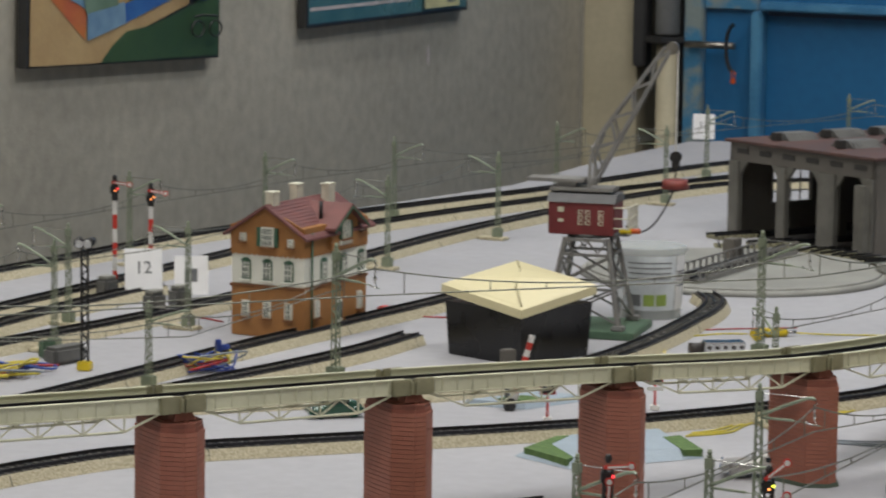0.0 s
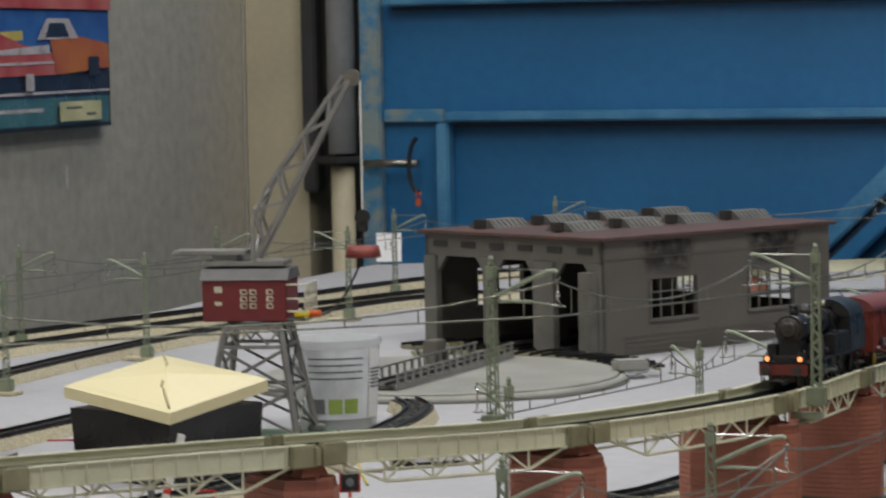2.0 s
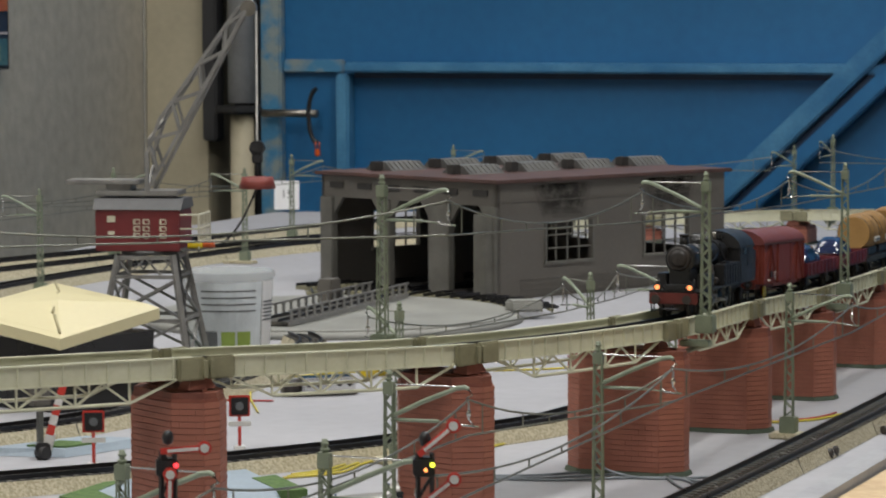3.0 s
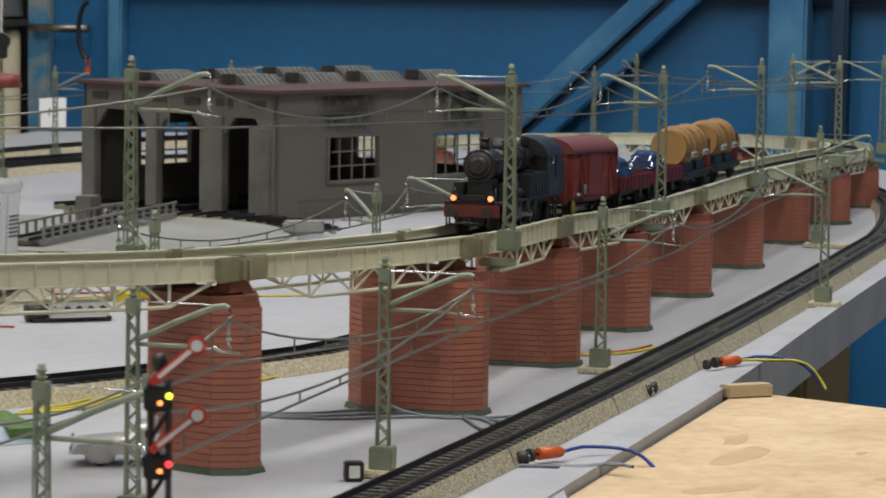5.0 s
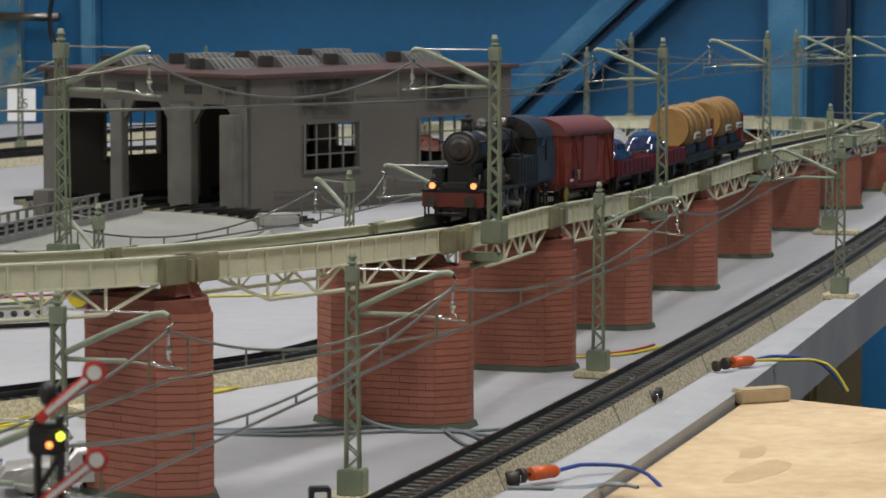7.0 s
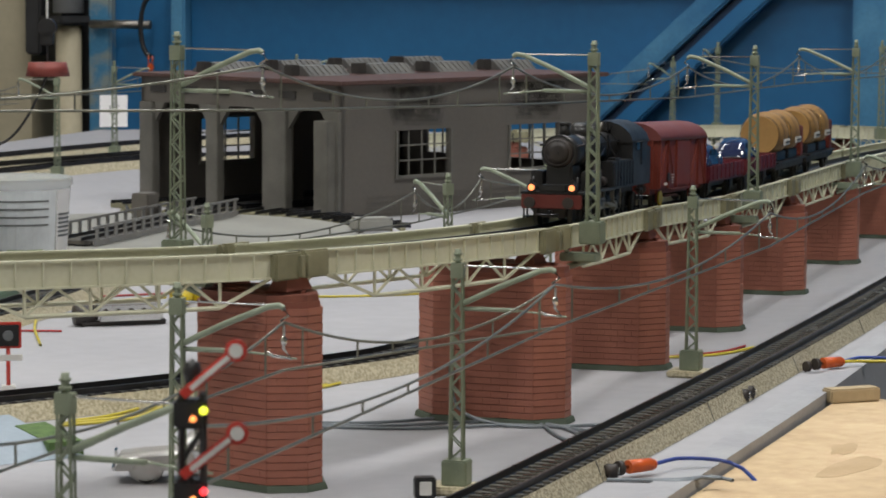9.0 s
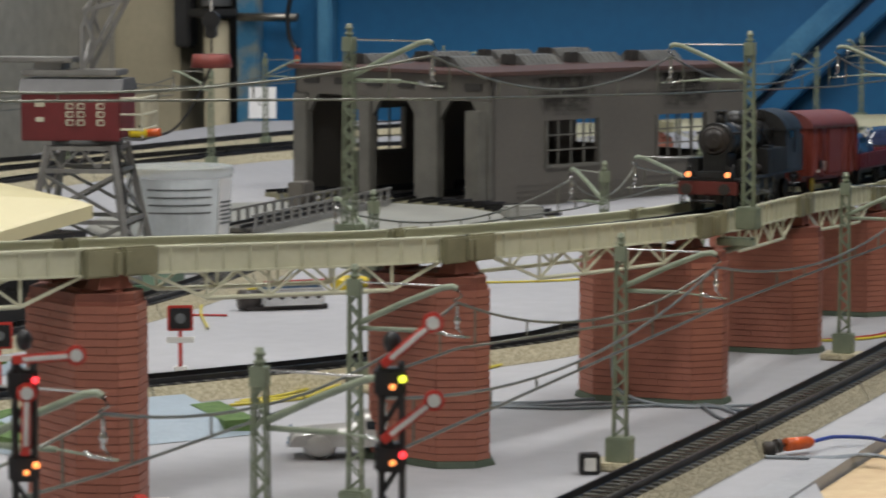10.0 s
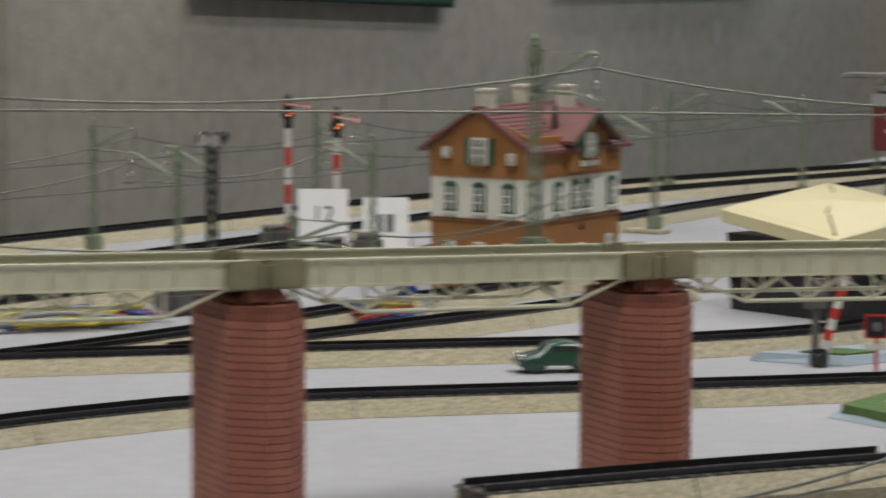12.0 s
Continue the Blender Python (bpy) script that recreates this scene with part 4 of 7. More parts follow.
via = [on_viaduct(-0.40, 1, -90), on_viaduct(-0.030, 1, -80), on_viaduct(0.325, 1, -75), on_viaduct(0.575, -1, 90), on_viaduct(0.940, -1, 90), on_viaduct(1.30, -1, 90), on_viaduct(2.15, 1, -90), on_viaduct(1.66, -1, 90), on_viaduct(2.0, -1, 90), on_viaduct(2.45, -1, 90)]
for m in via:
    catenary_mast(m, 0.095, on_ground=False)
for i, j in ((0, 1), (1, 2), (2, 3), (3, 4), (4, 5), (5, 7), (7, 8), (8, 9)):
    overhead_wire(hook_of(via[i], 0.095), hook_of(via[j], 0.095), 0.015)
# row behind the viaduct and rear rows
inner = [mast_pose(0.4408, 0.1449, 0, 80), mast_pose(0.6630, 0.2209, 0, 75), mast_pose(0.7897, 0.2752, 0, 120), mast_pose(1.1040, 0.4744, 0, 120)]
for m in inner:
    catenary_mast(m)
for i, j in ((0, 1), (1, 2), (2, 3)):
    overhead_wire(hook_of(inner[i]), hook_of(inner[j]))
rear = [mast_pose(-0.1912, 0.5959, 0, 120), mast_pose(0.0764, 0.7278, 0, 120), mast_pose(0.2425, 0.7914, 0, 120), mast_pose(0.6137, 1.0516, 0, 120), mast_pose(0.8548, 1.2082, 0, 120), mast_pose(1.2315, 1.3991, 0, 120)]
rear2 = [mast_pose(-0.1651, 0.9051, 0, -60), mast_pose(0.1364, 1.0655, 0, -60), mast_pose(0.3778, 1.2018, 0, -60), mast_pose(0.6079, 1.3214, 0, -60), mast_pose(0.8342, 1.4117, 0, -60), mast_pose(1.1290, 1.4984, 0, -60), mast_pose(1.4597, 1.6209, 0, -60), mast_pose(1.7644, 1.6893, 0, -60), mast_pose(2.0683, 1.3893, 0, 180)]
for row in (rear, rear2):
    for m in row:
        catenary_mast(m, 0.100)
    for p, q in zip(row[:-1], row[1:]):
        overhead_wire(hook_of(p, 0.100), hook_of(q, 0.100))
spare = [mast_pose(0.0674, 0.5164, 0, -60), mast_pose(0.1518, 0.8634, 0, 120), mast_pose(-0.2157, 0.4249, 0, 100), mast_pose(1.5566, 0.9092, 0, 120)]
for m in spare[:2]:
    catenary_mast(m, 0.075 if m is spare[0] else 0.095)
overhead_wire(hook_of(spare[2]), hook_of(spare[0], 0.075))
overhead_wire(hook_of(spare[0], 0.075), (0.30, 0.60, 0.078))


# ---- house ----
def gable_house():
    w, d = 0.126, 0.088         # long side faces the tracks; local x along it, y to the back
    t = thing("signal_house", "brown and white three-storey house with maroon roof", "house", pose(0.308, 0.684, 0, 0, 0, 32) @ Matrix.Diagonal((0.98, 0.88, 0.96, 1)))
    part("lower_wall", Build().bbox((w / 2, d / 2, 0.0245), (w, d, 0.0486), 0.0006), M["hbrown"], t, "orange-brown plastered ground floor")
    part("cornice", Build().bbox((w / 2, d / 2, 0.0495), (w + 0.003, d + 0.003, 0.003), 0.0006), M["htimber"], t, "dark brown cornice band")
    part("middle_wall", Build().bbox((w / 2, d / 2, 0.0665), (w, d, 0.031), 0.0006), M["hwhite"], t, "white plastered first floor")
    part("upper_wall", Build().bbox((w / 2, d / 2, 0.0955), (w + 0.002, d + 0.002, 0.027), 0.0006), M["hbrown"], t, "brown boarded upper floor")
    sc = Build()
    for k in range(18):
        sc.rod((0.003 + k * (w - 0.006) / 17, -0.0012, 0.0825), (0.003 + k * (w - 0.006) / 17, 0.002, 0.0825), 0.0030, 10)
    for k in range(14):
        sc.rod((-0.0012, 0.003 + k * (d - 0.006) / 13, 0.0825), (0.002, 0.003 + k * (d - 0.006) / 13, 0.0825), 0.0030, 10)
    part("scalloped_edge", sc, M["hbrown"], t, "scalloped brown boarding edge")
    # gable wall facing the left end and the main roof, ridge along x
    ridge, eave, ov = 0.1305, 0.104, 0.007
    for x in (0.0, w):
        part("gable_wall", Build().extrude_x([(-0.0005, 0.108), (d + 0.0005, 0.108), (d / 2, ridge - 0.003)], x - 0.001, x + 0.001), M["hbrown"], t)
    for side in (-1, 1):
        y0 = d / 2 + side * (d / 2 + ov)
        pr = [(d / 2, ridge), (y0, eave - 0.004), (y0, eave - 0.0065), (d / 2, ridge - 0.0028)]
        slope = part("roof_slope", Build().extrude_x(pr if side < 0 else pr[::-1], -ov, w + ov), M["hroof"], t, "maroon tiled roof slope")
        for k in range(12):
            f = (k + 0.5) / 12
            yy, zz = d / 2 + (y0 - d / 2) * f, ridge + (eave - 0.004 - ridge) * f
            part("tile_course", Build().box((w / 2, yy, zz + 0.0002), (w + 2 * ov, 0.0007, 0.0006)), M["hroof"], slope)
    # cross gable on the long side
    cx, cw, cy = w * 0.58, 0.052, -0.005
    part("dormer_wall", Build().extrude_y([(cx - cw / 2, 0.083), (cx + cw / 2, 0.083), (cx + cw / 2, 0.108), (cx, 0.1235), (cx - cw / 2, 0.108)], cy, 0.012), M["hbrown"], t, "brown cross gable wall")
    for s in (-1, 1):
        pr = [(cx, 0.1275), (cx + s * (cw / 2 + 0.008), 0.1055), (cx + s * (cw / 2 + 0.008), 0.1030), (cx, 0.125)]
        part("dormer_roof", Build().extrude_y(pr if s > 0 else pr[::-1], cy - 0.009, d / 2), M["hroof"], t, "maroon cross gable roof")
        part("bargeboard", Build().extrude_y([(cx, 0.125), (cx + s * (cw / 2 + 0.008), 0.103), (cx + s * (cw / 2 + 0.008), 0.1008), (cx, 0.1228)][::s], cy - 0.010, cy - 0.0088), M["hgreen"], t, "green painted bargeboard")
    for x, y in ((0.010, 0.045), (0.084, 0.062), (0.102, 0.034)):
        c = part("chimney", Build().bbox((x, y, 0.128), (0.0125, 0.010, 0.024), 0.0006), M["chimney"], t, "cream plastered chimney")
        part("chimney_cap", Build().bbox((x, y, 0.141), (0.0142, 0.0118, 0.0024), 0.0005), M["chimney"], c)
    part("flue", Build().rod((0.052, 0.012, 0.112), (0.052, 0.012, 0.1300), 0.0022, 8), M["signal_black"], t, "dark flue pipe")
    part("down_pipe", Build().rod((0.012, -0.0025, 0.002), (0.012, -0.0025, 0.104), 0.0012, 6), M["hgreen"], t, "green down pipe")

    def window(m, ww, wh, shutters, arched, bars=2):
        wob = part("window", Build().bbox((0, -0.0006, 0), (ww + 0.003, 0.0022, wh + 0.003), 0.0004, m), M["hgreen" if arched else "hwhite"], t)
        part("pane", Build().box((0, -0.0019, 0), (ww, 0.0006, wh), m), M["hglass"], wob)
        f = Build()
        for k in range(1, bars):
            f.box((-ww / 2 + ww * k / bars, -0.0025, 0), (0.0009, 0.0008, wh), m)
        for k in range(1, 3):
            f.box((0, -0.0025, -wh / 2 + wh * k / 3), (ww, 0.0008, 0.0008), m)
        f.box((-ww / 2, -0.0025, 0), (0.0012, 0.0009, wh), m).box((ww / 2, -0.0025, 0), (0.0012, 0.0009, wh), m)
        part("window_lattice", f, M["hwhite"], wob)
        part("sill", Build().box((0, -0.0025, -wh / 2 - 0.0022), (ww + 0.005, 0.004, 0.0014), m), M["htimber" if not arched else "hwhite"], wob)
        if shutters:
            for s in (-1, 1):
                part("shutter", Build().bbox((s * (ww / 2 + 0.0042), -0.0012, 0), (0.0045, 0.0018, wh + 0.002), 0.0003, m), M["hgreen"], wob, "green shutter")
        if arched:
            part("arch", Build().extrude_y([(-ww / 2 - 0.0016, wh / 2 + 0.001), (ww / 2 + 0.0016, wh / 2 + 0.001), (ww / 4, wh / 2 + 0.0035), (-ww / 4, wh / 2 + 0.0035)], -0.0019, 0.0, m), M["hgreen"], wob)

    S = Matrix.Translation
    R = S((0, 0, 0)) @ Matrix.Rotation(radians(-90), 4, "Z")     # onto the left end wall
    for x in (0.038, 0.062, 0.078, 0.113):
        window(S((x, 0, 0.0655)), 0.0085, 0.016, False, True, 2)
    for y in (0.018, 0.044, 0.070):
        window(S((0, y, 0.0655)) @ Matrix.Rotation(radians(-90), 4, "Z"), 0.0085, 0.016, False, True, 2)
        window(S((0, y, 0.027)) @ Matrix.Rotation(radians(-90), 4, "Z"), 0.0062, 0.0135, False, False, 2)
    window(S((-0.001, 0.043, 0.0985)) @ Matrix.Rotation(radians(-90), 4, "Z"), 0.013, 0.0165, True, False, 4)
    window(S((-0.001, 0.073, 0.097)) @ Matrix.Rotation(radians(-90), 4, "Z"), 0.0045, 0.0055, False, False, 2)
    window(S((-0.001, 0.015, 0.094)) @ Matrix.Rotation(radians(-90), 4, "Z"), 0.0045, 0.0055, False, False, 2)
    window(S((cx, cy, 0.101)), 0.012, 0.0150, True, False, 4)
    window(S((0.113, -0.001, 0.100)), 0.006, 0.006, True, False, 2)
    window(S((0.110, 0, 0.026)), 0.0055, 0.0150, False, False, 2)
    window(S((0.024, 0, 0.028)), 0.0055, 0.0150, False, False, 2)
    dr = part("door", Build().bbox((0.068, -0.0006, 0.0165), (0.0125, 0.0022, 0.030), 0.0004), M["hwhite"], t, "white panelled double door")
    part("door_pane", Build().box((0.0648, -0.0020, 0.021), (0.0042, 0.0006, 0.016)).box((0.0712, -0.0020, 0.021), (0.0042, 0.0006, 0.016)), M["hglass"], dr)
    part("lantern", Build().rod((0.068, -0.003, 0.041), (0.068, -0.003, 0.046), 0.0014, 8), M["signal_black"], t, "black wall lantern")
    part("name_board", Build().bbox((cx, cy - 0.001, 0.0885), (0.024, 0.0016, 0.0042), 0.0003), M["hwhite"], t, "white name board with faint lettering")
    part("worn_patch", Build().box((0.022, -0.0006, 0.003), (0.016, 0.0008, 0.005)).box((0.104, -0.0006, 0.004), (0.03, 0.0008, 0.006)), M["chimney"], t, "chipped pale patches near the ground")


gable_house()


# ---- crane ----
def crane():
    t = thing("portal_crane", "grey lattice tower crane with red cabin", "crane", pose(0.5790, 0.6110, 0, 0, 0, -46.6) @ Matrix.Scale(0.93, 4))
    part("base_plate", Build().bbox((0.0, 0.0, 0.004), (0.112, 0.100, 0.0076), 0.001), M["greenbase"], t, "green painted base plate")
    hw, tw, top = 0.038, 0.022, 0.099
    for sx in (-1, 1):
        for sy in (-1, 1):
            part("leg", Build().rod((sx * hw, sy * hw, 0.008), (sx * tw, sy * tw, top), 0.0030, 4, 0.0026), M["crane"], t)
            part("foot", Build().bbox((sx * hw, sy * hw, 0.0105), (0.013, 0.013, 0.005), 0.001), M["crane"], t)

    def corner(k, z):
        sx, sy = ((-1, -1), (1, -1), (1, 1), (-1, 1))[k % 4]
        f = (z - 0.008) / (top - 0.008)
        w = hw + (tw - hw) * f
        return (sx * w, sy * w, z)
    for k in range(4):
        for z0, z1 in ((0.014, 0.046), (0.050, 0.080)):
            part("brace", Build().rod(corner(k, z0), corner(k + 1, z1), 0.0015, 4), M["crane"], t)
            part("brace", Build().rod(corner(k + 1, z0), corner(k, z1), 0.0015, 4), M["crane"], t)
        for z in (0.048, 0.082, 0.097):
            part("girt", Build().rod(corner(k, z), corner(k + 1, z), 0.0020, 4), M["crane"], t)
        for f0, f1, a, c in ((0.0, 0.25, 0.097, 0.084), (0.25, 0.5, 0.084, 0.097), (0.5, 0.75, 0.097, 0.084), (0.75, 1.0, 0.084, 0.097)):
            p, q = Vector(corner(k, a)), Vector(corner(k + 1, a))
            p2, q2 = Vector(corner(k, c)), Vector(corner(k + 1, c))
            part("lacing", Build().rod(p.lerp(q, f0), p2.lerp(q2, f1), 0.0010, 4), M["crane"], t)
    part("ladder", Build().rod((0.037, -0.02, 0.008), (0.024, -0.012, 0.1), 0.0008, 4).rod((0.037, -0.027, 0.008), (0.024, -0.019, 0.1), 0.0008, 4), M["cranedark"], t, "dark thin ladder")
    part("turning_ring", Build().rod((0, 0, 0.099), (0, 0, 0.1025), 0.024, 20), M["cranedark"], t)
    # cabin: long side along x, seen side at -y
    cl, cw = 0.068, 0.046
    x0 = -0.006
    cab = part("cabin", Build().bbox((x0, 0, 0.1185), (cl, cw, 0.033), 0.0008), M["cab"], t, "dark red cabin body")
    roof = [(-cw / 2 - 0.002, 0.135), (cw / 2 + 0.002, 0.135), (cw / 2 - 0.006, 0.1435), (-cw / 2 + 0.006, 0.1435)]
    part("cabin_roof", Build().extrude_x(roof, x0 - cl / 2 - 0.0015, x0 + cl / 2 + 0.0015), M["cabroof"], t, "dark grey cabin roof")
    for sy in (-1, 1):
        for wx, n in ((-0.0005, 2), (0.0205, 1)):
            for i in range(n):
                for j in range(3):
                    part("window_pane", Build().bbox((x0 + wx + i * 0.0075, sy * (cw / 2 + 0.0002), 0.1145 + j * 0.0055), (0.0055, 0.0012, 0.0044), 0.0004), M["cream_frame"], cab, "cream framed window pane")
                    part("window_glass", Build().box((x0 + wx + i * 0.0075 + 0.0006, sy * (cw / 2 + 0.0010), 0.1145 + j * 0.0055), (0.0030, 0.0006, 0.0024)), M["cab"], cab)
        part("hatch", Build().bbox((x0 - 0.021, sy * (cw / 2 + 0.0002), 0.1275), (0.0065, 0.0012, 0.0052), 0.0004), M["cream_frame"], cab)
        part("number_board", Build().box((x0 - 0.021, sy * (cw / 2 + 0.0002), 0.1165), (0.0055, 0.0008, 0.0030)), M["cream_frame"], cab)
    # railed balcony at the front
    bx = x0 + cl / 2
    part("balcony_floor", Build().bbox((bx + 0.008, 0, 0.1035), (0.016, cw, 0.002), 0.0004), M["cranedark"], t)
    for y in (-0.022, -0.011, 0.0, 0.011, 0.022):
        part("rail_post", Build().rod((bx + 0.015, y, 0.104), (bx + 0.015, y, 0.131), 0.0009, 5), M["cream_frame"], t)
    for z in (0.110, 0.120, 0.131):
        part("rail_bar", Build().rod((bx + 0.015, -0.022, z), (bx + 0.015, 0.022, z), 0.0008, 5).rod((bx, -0.022, z), (bx + 0.015, -0.022, z), 0.0008, 5), M["cream_frame"], t)
    # machinery deck and boom
    part("winch_deck", Build().bbox((x0 - 0.002, 0, 0.1475), (0.066, 0.034, 0.004), 0.0008).bbox((x0 - 0.018, 0, 0.153), (0.020, 0.022, 0.008), 0.001), M["crane"], t)
    part("ballast_plate", Build().bbox((x0 - 0.030, 0, 0.156), (0.060, 0.030, 0.0035), 0.0008, Matrix.Translation((0, 0, 0)) ), M["crane"], t)
    foot, tip = Vector((0.000, 0, 0.149)), Vector((0.078, 0, 0.291))
    d = (tip - foot).normalized()
    nrm = Vector((-d.z, 0, d.x))

    def boom(f, sy, up):
        w = 0.014 * (1 - f) + 0.0035 * f
        hgt = (0.025 * min(1, f * 4) * (1 - f * 0.75)) if up else 0.0
        return foot.lerp(tip, f) + Vector((0, sy * w, 0)) + nrm * hgt
    for sy in (-1, 1):
        for up in (False, True):
            for k in range(6):
                part("boom_chord", Build().rod(boom(k / 6, sy, up), boom((k + 1) / 6, sy, up), 0.0019, 4), M["crane"], t)
        for k in range(9):
            f0, f1 = k / 9, (k + 1) / 9
            part("boom_lacing", Build().rod(boom(f0, sy, k % 2 == 0), boom(f1, sy, k % 2 == 1), 0.0016, 4), M["crane"], t)
    for k in range(9):
        f0, f1 = k / 9, (k + 1) / 9
        s = 1 if k % 2 else -1
        part("boom_lacing", Build().rod(boom(f0, s, True), boom(f1, -s, True), 0.0014, 4), M["crane"], t)
    part("jib_sheave", Build().rod((tip.x + 0.002, -0.004, tip.z + 0.002), (tip.x + 0.002, 0.004, tip.z + 0.002), 0.0065, 14), M["steel"], t, "bright round jib pulley")
    part("hoist_rope", Build().rod((tip.x + 0.008, 0, tip.z), (tip.x + 0.008, 0, 0.186), 0.0009, 5), M["white"], t, "pale hoist rope")
    hx = tip.x + 0.008
    part("hook_block", Build().rod((hx, -0.003, 0.183), (hx, 0.003, 0.183), 0.006, 12).bbox((hx, 0, 0.176), (0.008, 0.006, 0.010), 0.001).rod((hx, 0, 0.171), (hx, 0, 0.161), 0.0008, 5), M["signal_black"], t, "black hook block")
    part("magnet", Build().rod((hx, 0, 0.151), (hx, 0, 0.160), 0.0145, 18, 0.0125), M["redload"], t, "dull red lifting magnet")
    cable = [Vector((hx, 0, 0.153)).lerp(Vector((bx + 0.010, -0.01, 0.112)), k / 12) - Vector((0, 0, 0.022 * 4 * (k / 12) * (1 - k / 12))) for k in range(13)]
    part("magnet_cable", Build().line(cable, 0.0010, 6), M["signal_black"], t, "black magnet cable")
    part("yellow_plug", Build().rod((bx + 0.006, -0.020, 0.1075), (bx + 0.018, -0.020, 0.1075), 0.0030, 10), M["yellow"], t, "yellow plug on the cabin edge")
    part("orange_plug", Build().rod((bx + 0.018, -0.020, 0.1078), (bx + 0.027, -0.020, 0.1082), 0.0028, 10), M["orange"], t, "orange plug on the cabin edge")


crane()


# ---- black box with cream lid ----
def lidded_box():
    t = thing("storage_box", "black box with creased cream lid", "box", pose(0.411, 0.472, 0, 0, 0, 14) @ Matrix.Diagonal((0.89, 0.89, 0.93, 1)))
    L = 0.108
    part("body", Build().prism([(0.004, 0.004), (L - 0.004, 0.004), (L - 0.004, L - 0.004), (0.004, L - 0.004)], 0.0002, 0.053,
                               taper=[(0.001, 0.001), (L - 0.001, 0.001), (L - 0.001, L - 0.001), (0.001, L - 0.001)]), M["blackbox"], t, "glossy black body")
    rim = Build()
    zs = {(0, 0): 0.0555, (1, 0): 0.0695, (1, 1): 0.0805, (0, 1): 0.0690}
    q = [(0, 0), (1, 0), (1, 1), (0, 1)]
    lo = [(-0.002 + x * (L + 0.004), -0.002 + y * (L + 0.004), zs[(x, y)] - 0.0085) for x, y in q]
    hi = [(-0.002 + x * (L + 0.004), -0.002 + y * (L + 0.004), zs[(x, y)]) for x, y in q]
    ins = [(0.004 + x * (L - 0.008), 0.004 + y * (L - 0.008), zs[(x, y)] + 0.003) for x, y in q]
    mid = [(L * 0.42, L * 0.42, 0.0780), (L * 0.62, L * 0.60, 0.0820)]
    v = lo + hi + ins + mid
    f = [(0, 1, 5, 4), (1, 2, 6, 5), (2, 3, 7, 6), (3, 0, 4, 7), (4, 5, 9, 8), (5, 6, 10, 9), (6, 7, 11, 10), (7, 4, 8, 11),
         (8, 9, 12), (9, 13, 12), (9, 10, 13), (10, 11, 13), (11, 12, 13), (11, 8, 12), (3, 2, 1, 0)]
    rim.add(v, f)
    part("lid", rim, M["lid"], t, "cream plastic lid with creases")
    for a, c in (((0.003, 0.003, 0.0587), (L * 0.22, L * 0.26, 0.0690)), ((L * 0.24, L * 0.30, 0.0705), (L * 0.62, L * 0.60, 0.0818)), ((L * 0.62, L * 0.60, 0.0818), (L - 0.004, L - 0.004, 0.0833))):
        part("crease", Build().rod(a, c, 0.0011, 6), M["crease"], t, "darker fold line")


lidded_box()


# ---- clear tub behind the crane ----
def tub():
    t = thing("plastic_tub", "clear plastic tub with pale printed label", "tub", pose(0.6863, 0.6656, 0.0) @ Matrix.Scale(0.93, 4))
    n = 32
    b = Build()
    for r0, z0, r1, z1 in ((0.0345, 0.0003, 0.0385, 0.070), (0.0400, 0.070, 0.0400, 0.0745)):
        b.rod((0, 0, z0), (0, 0, z1), r0, n, r1, cap=False)
    b.rod((0, 0, 0.0745), (0, 0, 0.0755), 0.0385, n)
    part("wall", b, M["tub"], t)
    part("base", Build().rod((0, 0, 0.0003), (0, 0, 0.002), 0.0343, n), M["turntable"], t)
    part("content", Build().rod((0, 0, 0.0022), (0, 0, 0.016), 0.031, 20, 0.033), M["turntable"], t, "pale contents")

    def band(a0, a1, z0, z1, r, mat, name, label=""):
        bb = Build()
        k = 10
        vs, fs = [], []
        for i in range(k + 1):
            q = radians(a0 + (a1 - a0) * i / k)
            for z in (z0, z1):
                rr = r + 0.0036 * (z / 0.07)
                vs.append((rr * math.cos(q), rr * math.sin(q), z))
        for i in range(k):
            fs.append((2 * i, 2 * i + 2, 2 * i + 3, 2 * i + 1))
        bb.add(vs, fs)
        part(name, bb, M[mat], t, label)
    band(190, 282, 0.010, 0.068, 0.0352, "tublabel", "label_sheet", "pale blue-grey printed label")
    band(284, 312, 0.010, 0.068, 0.0352, "paper", "barcode_sheet")
    for k in range(4):
        band(200, 272, 0.060 - k * 0.0055, 0.0612 - k * 0.0055, 0.0355, "ink", "print_bar")
    for k in range(6):
        band(286, 310, 0.050 - k * 0.003, 0.0515 - k * 0.003, 0.0355, "ink", "barcode_bar")
    for a0, mat in ((203, "ink"), (226, "lime"), (247, "lime")):
        band(a0, a0 + 18, 0.015, 0.027, 0.0356, mat, "label_square")


tub()


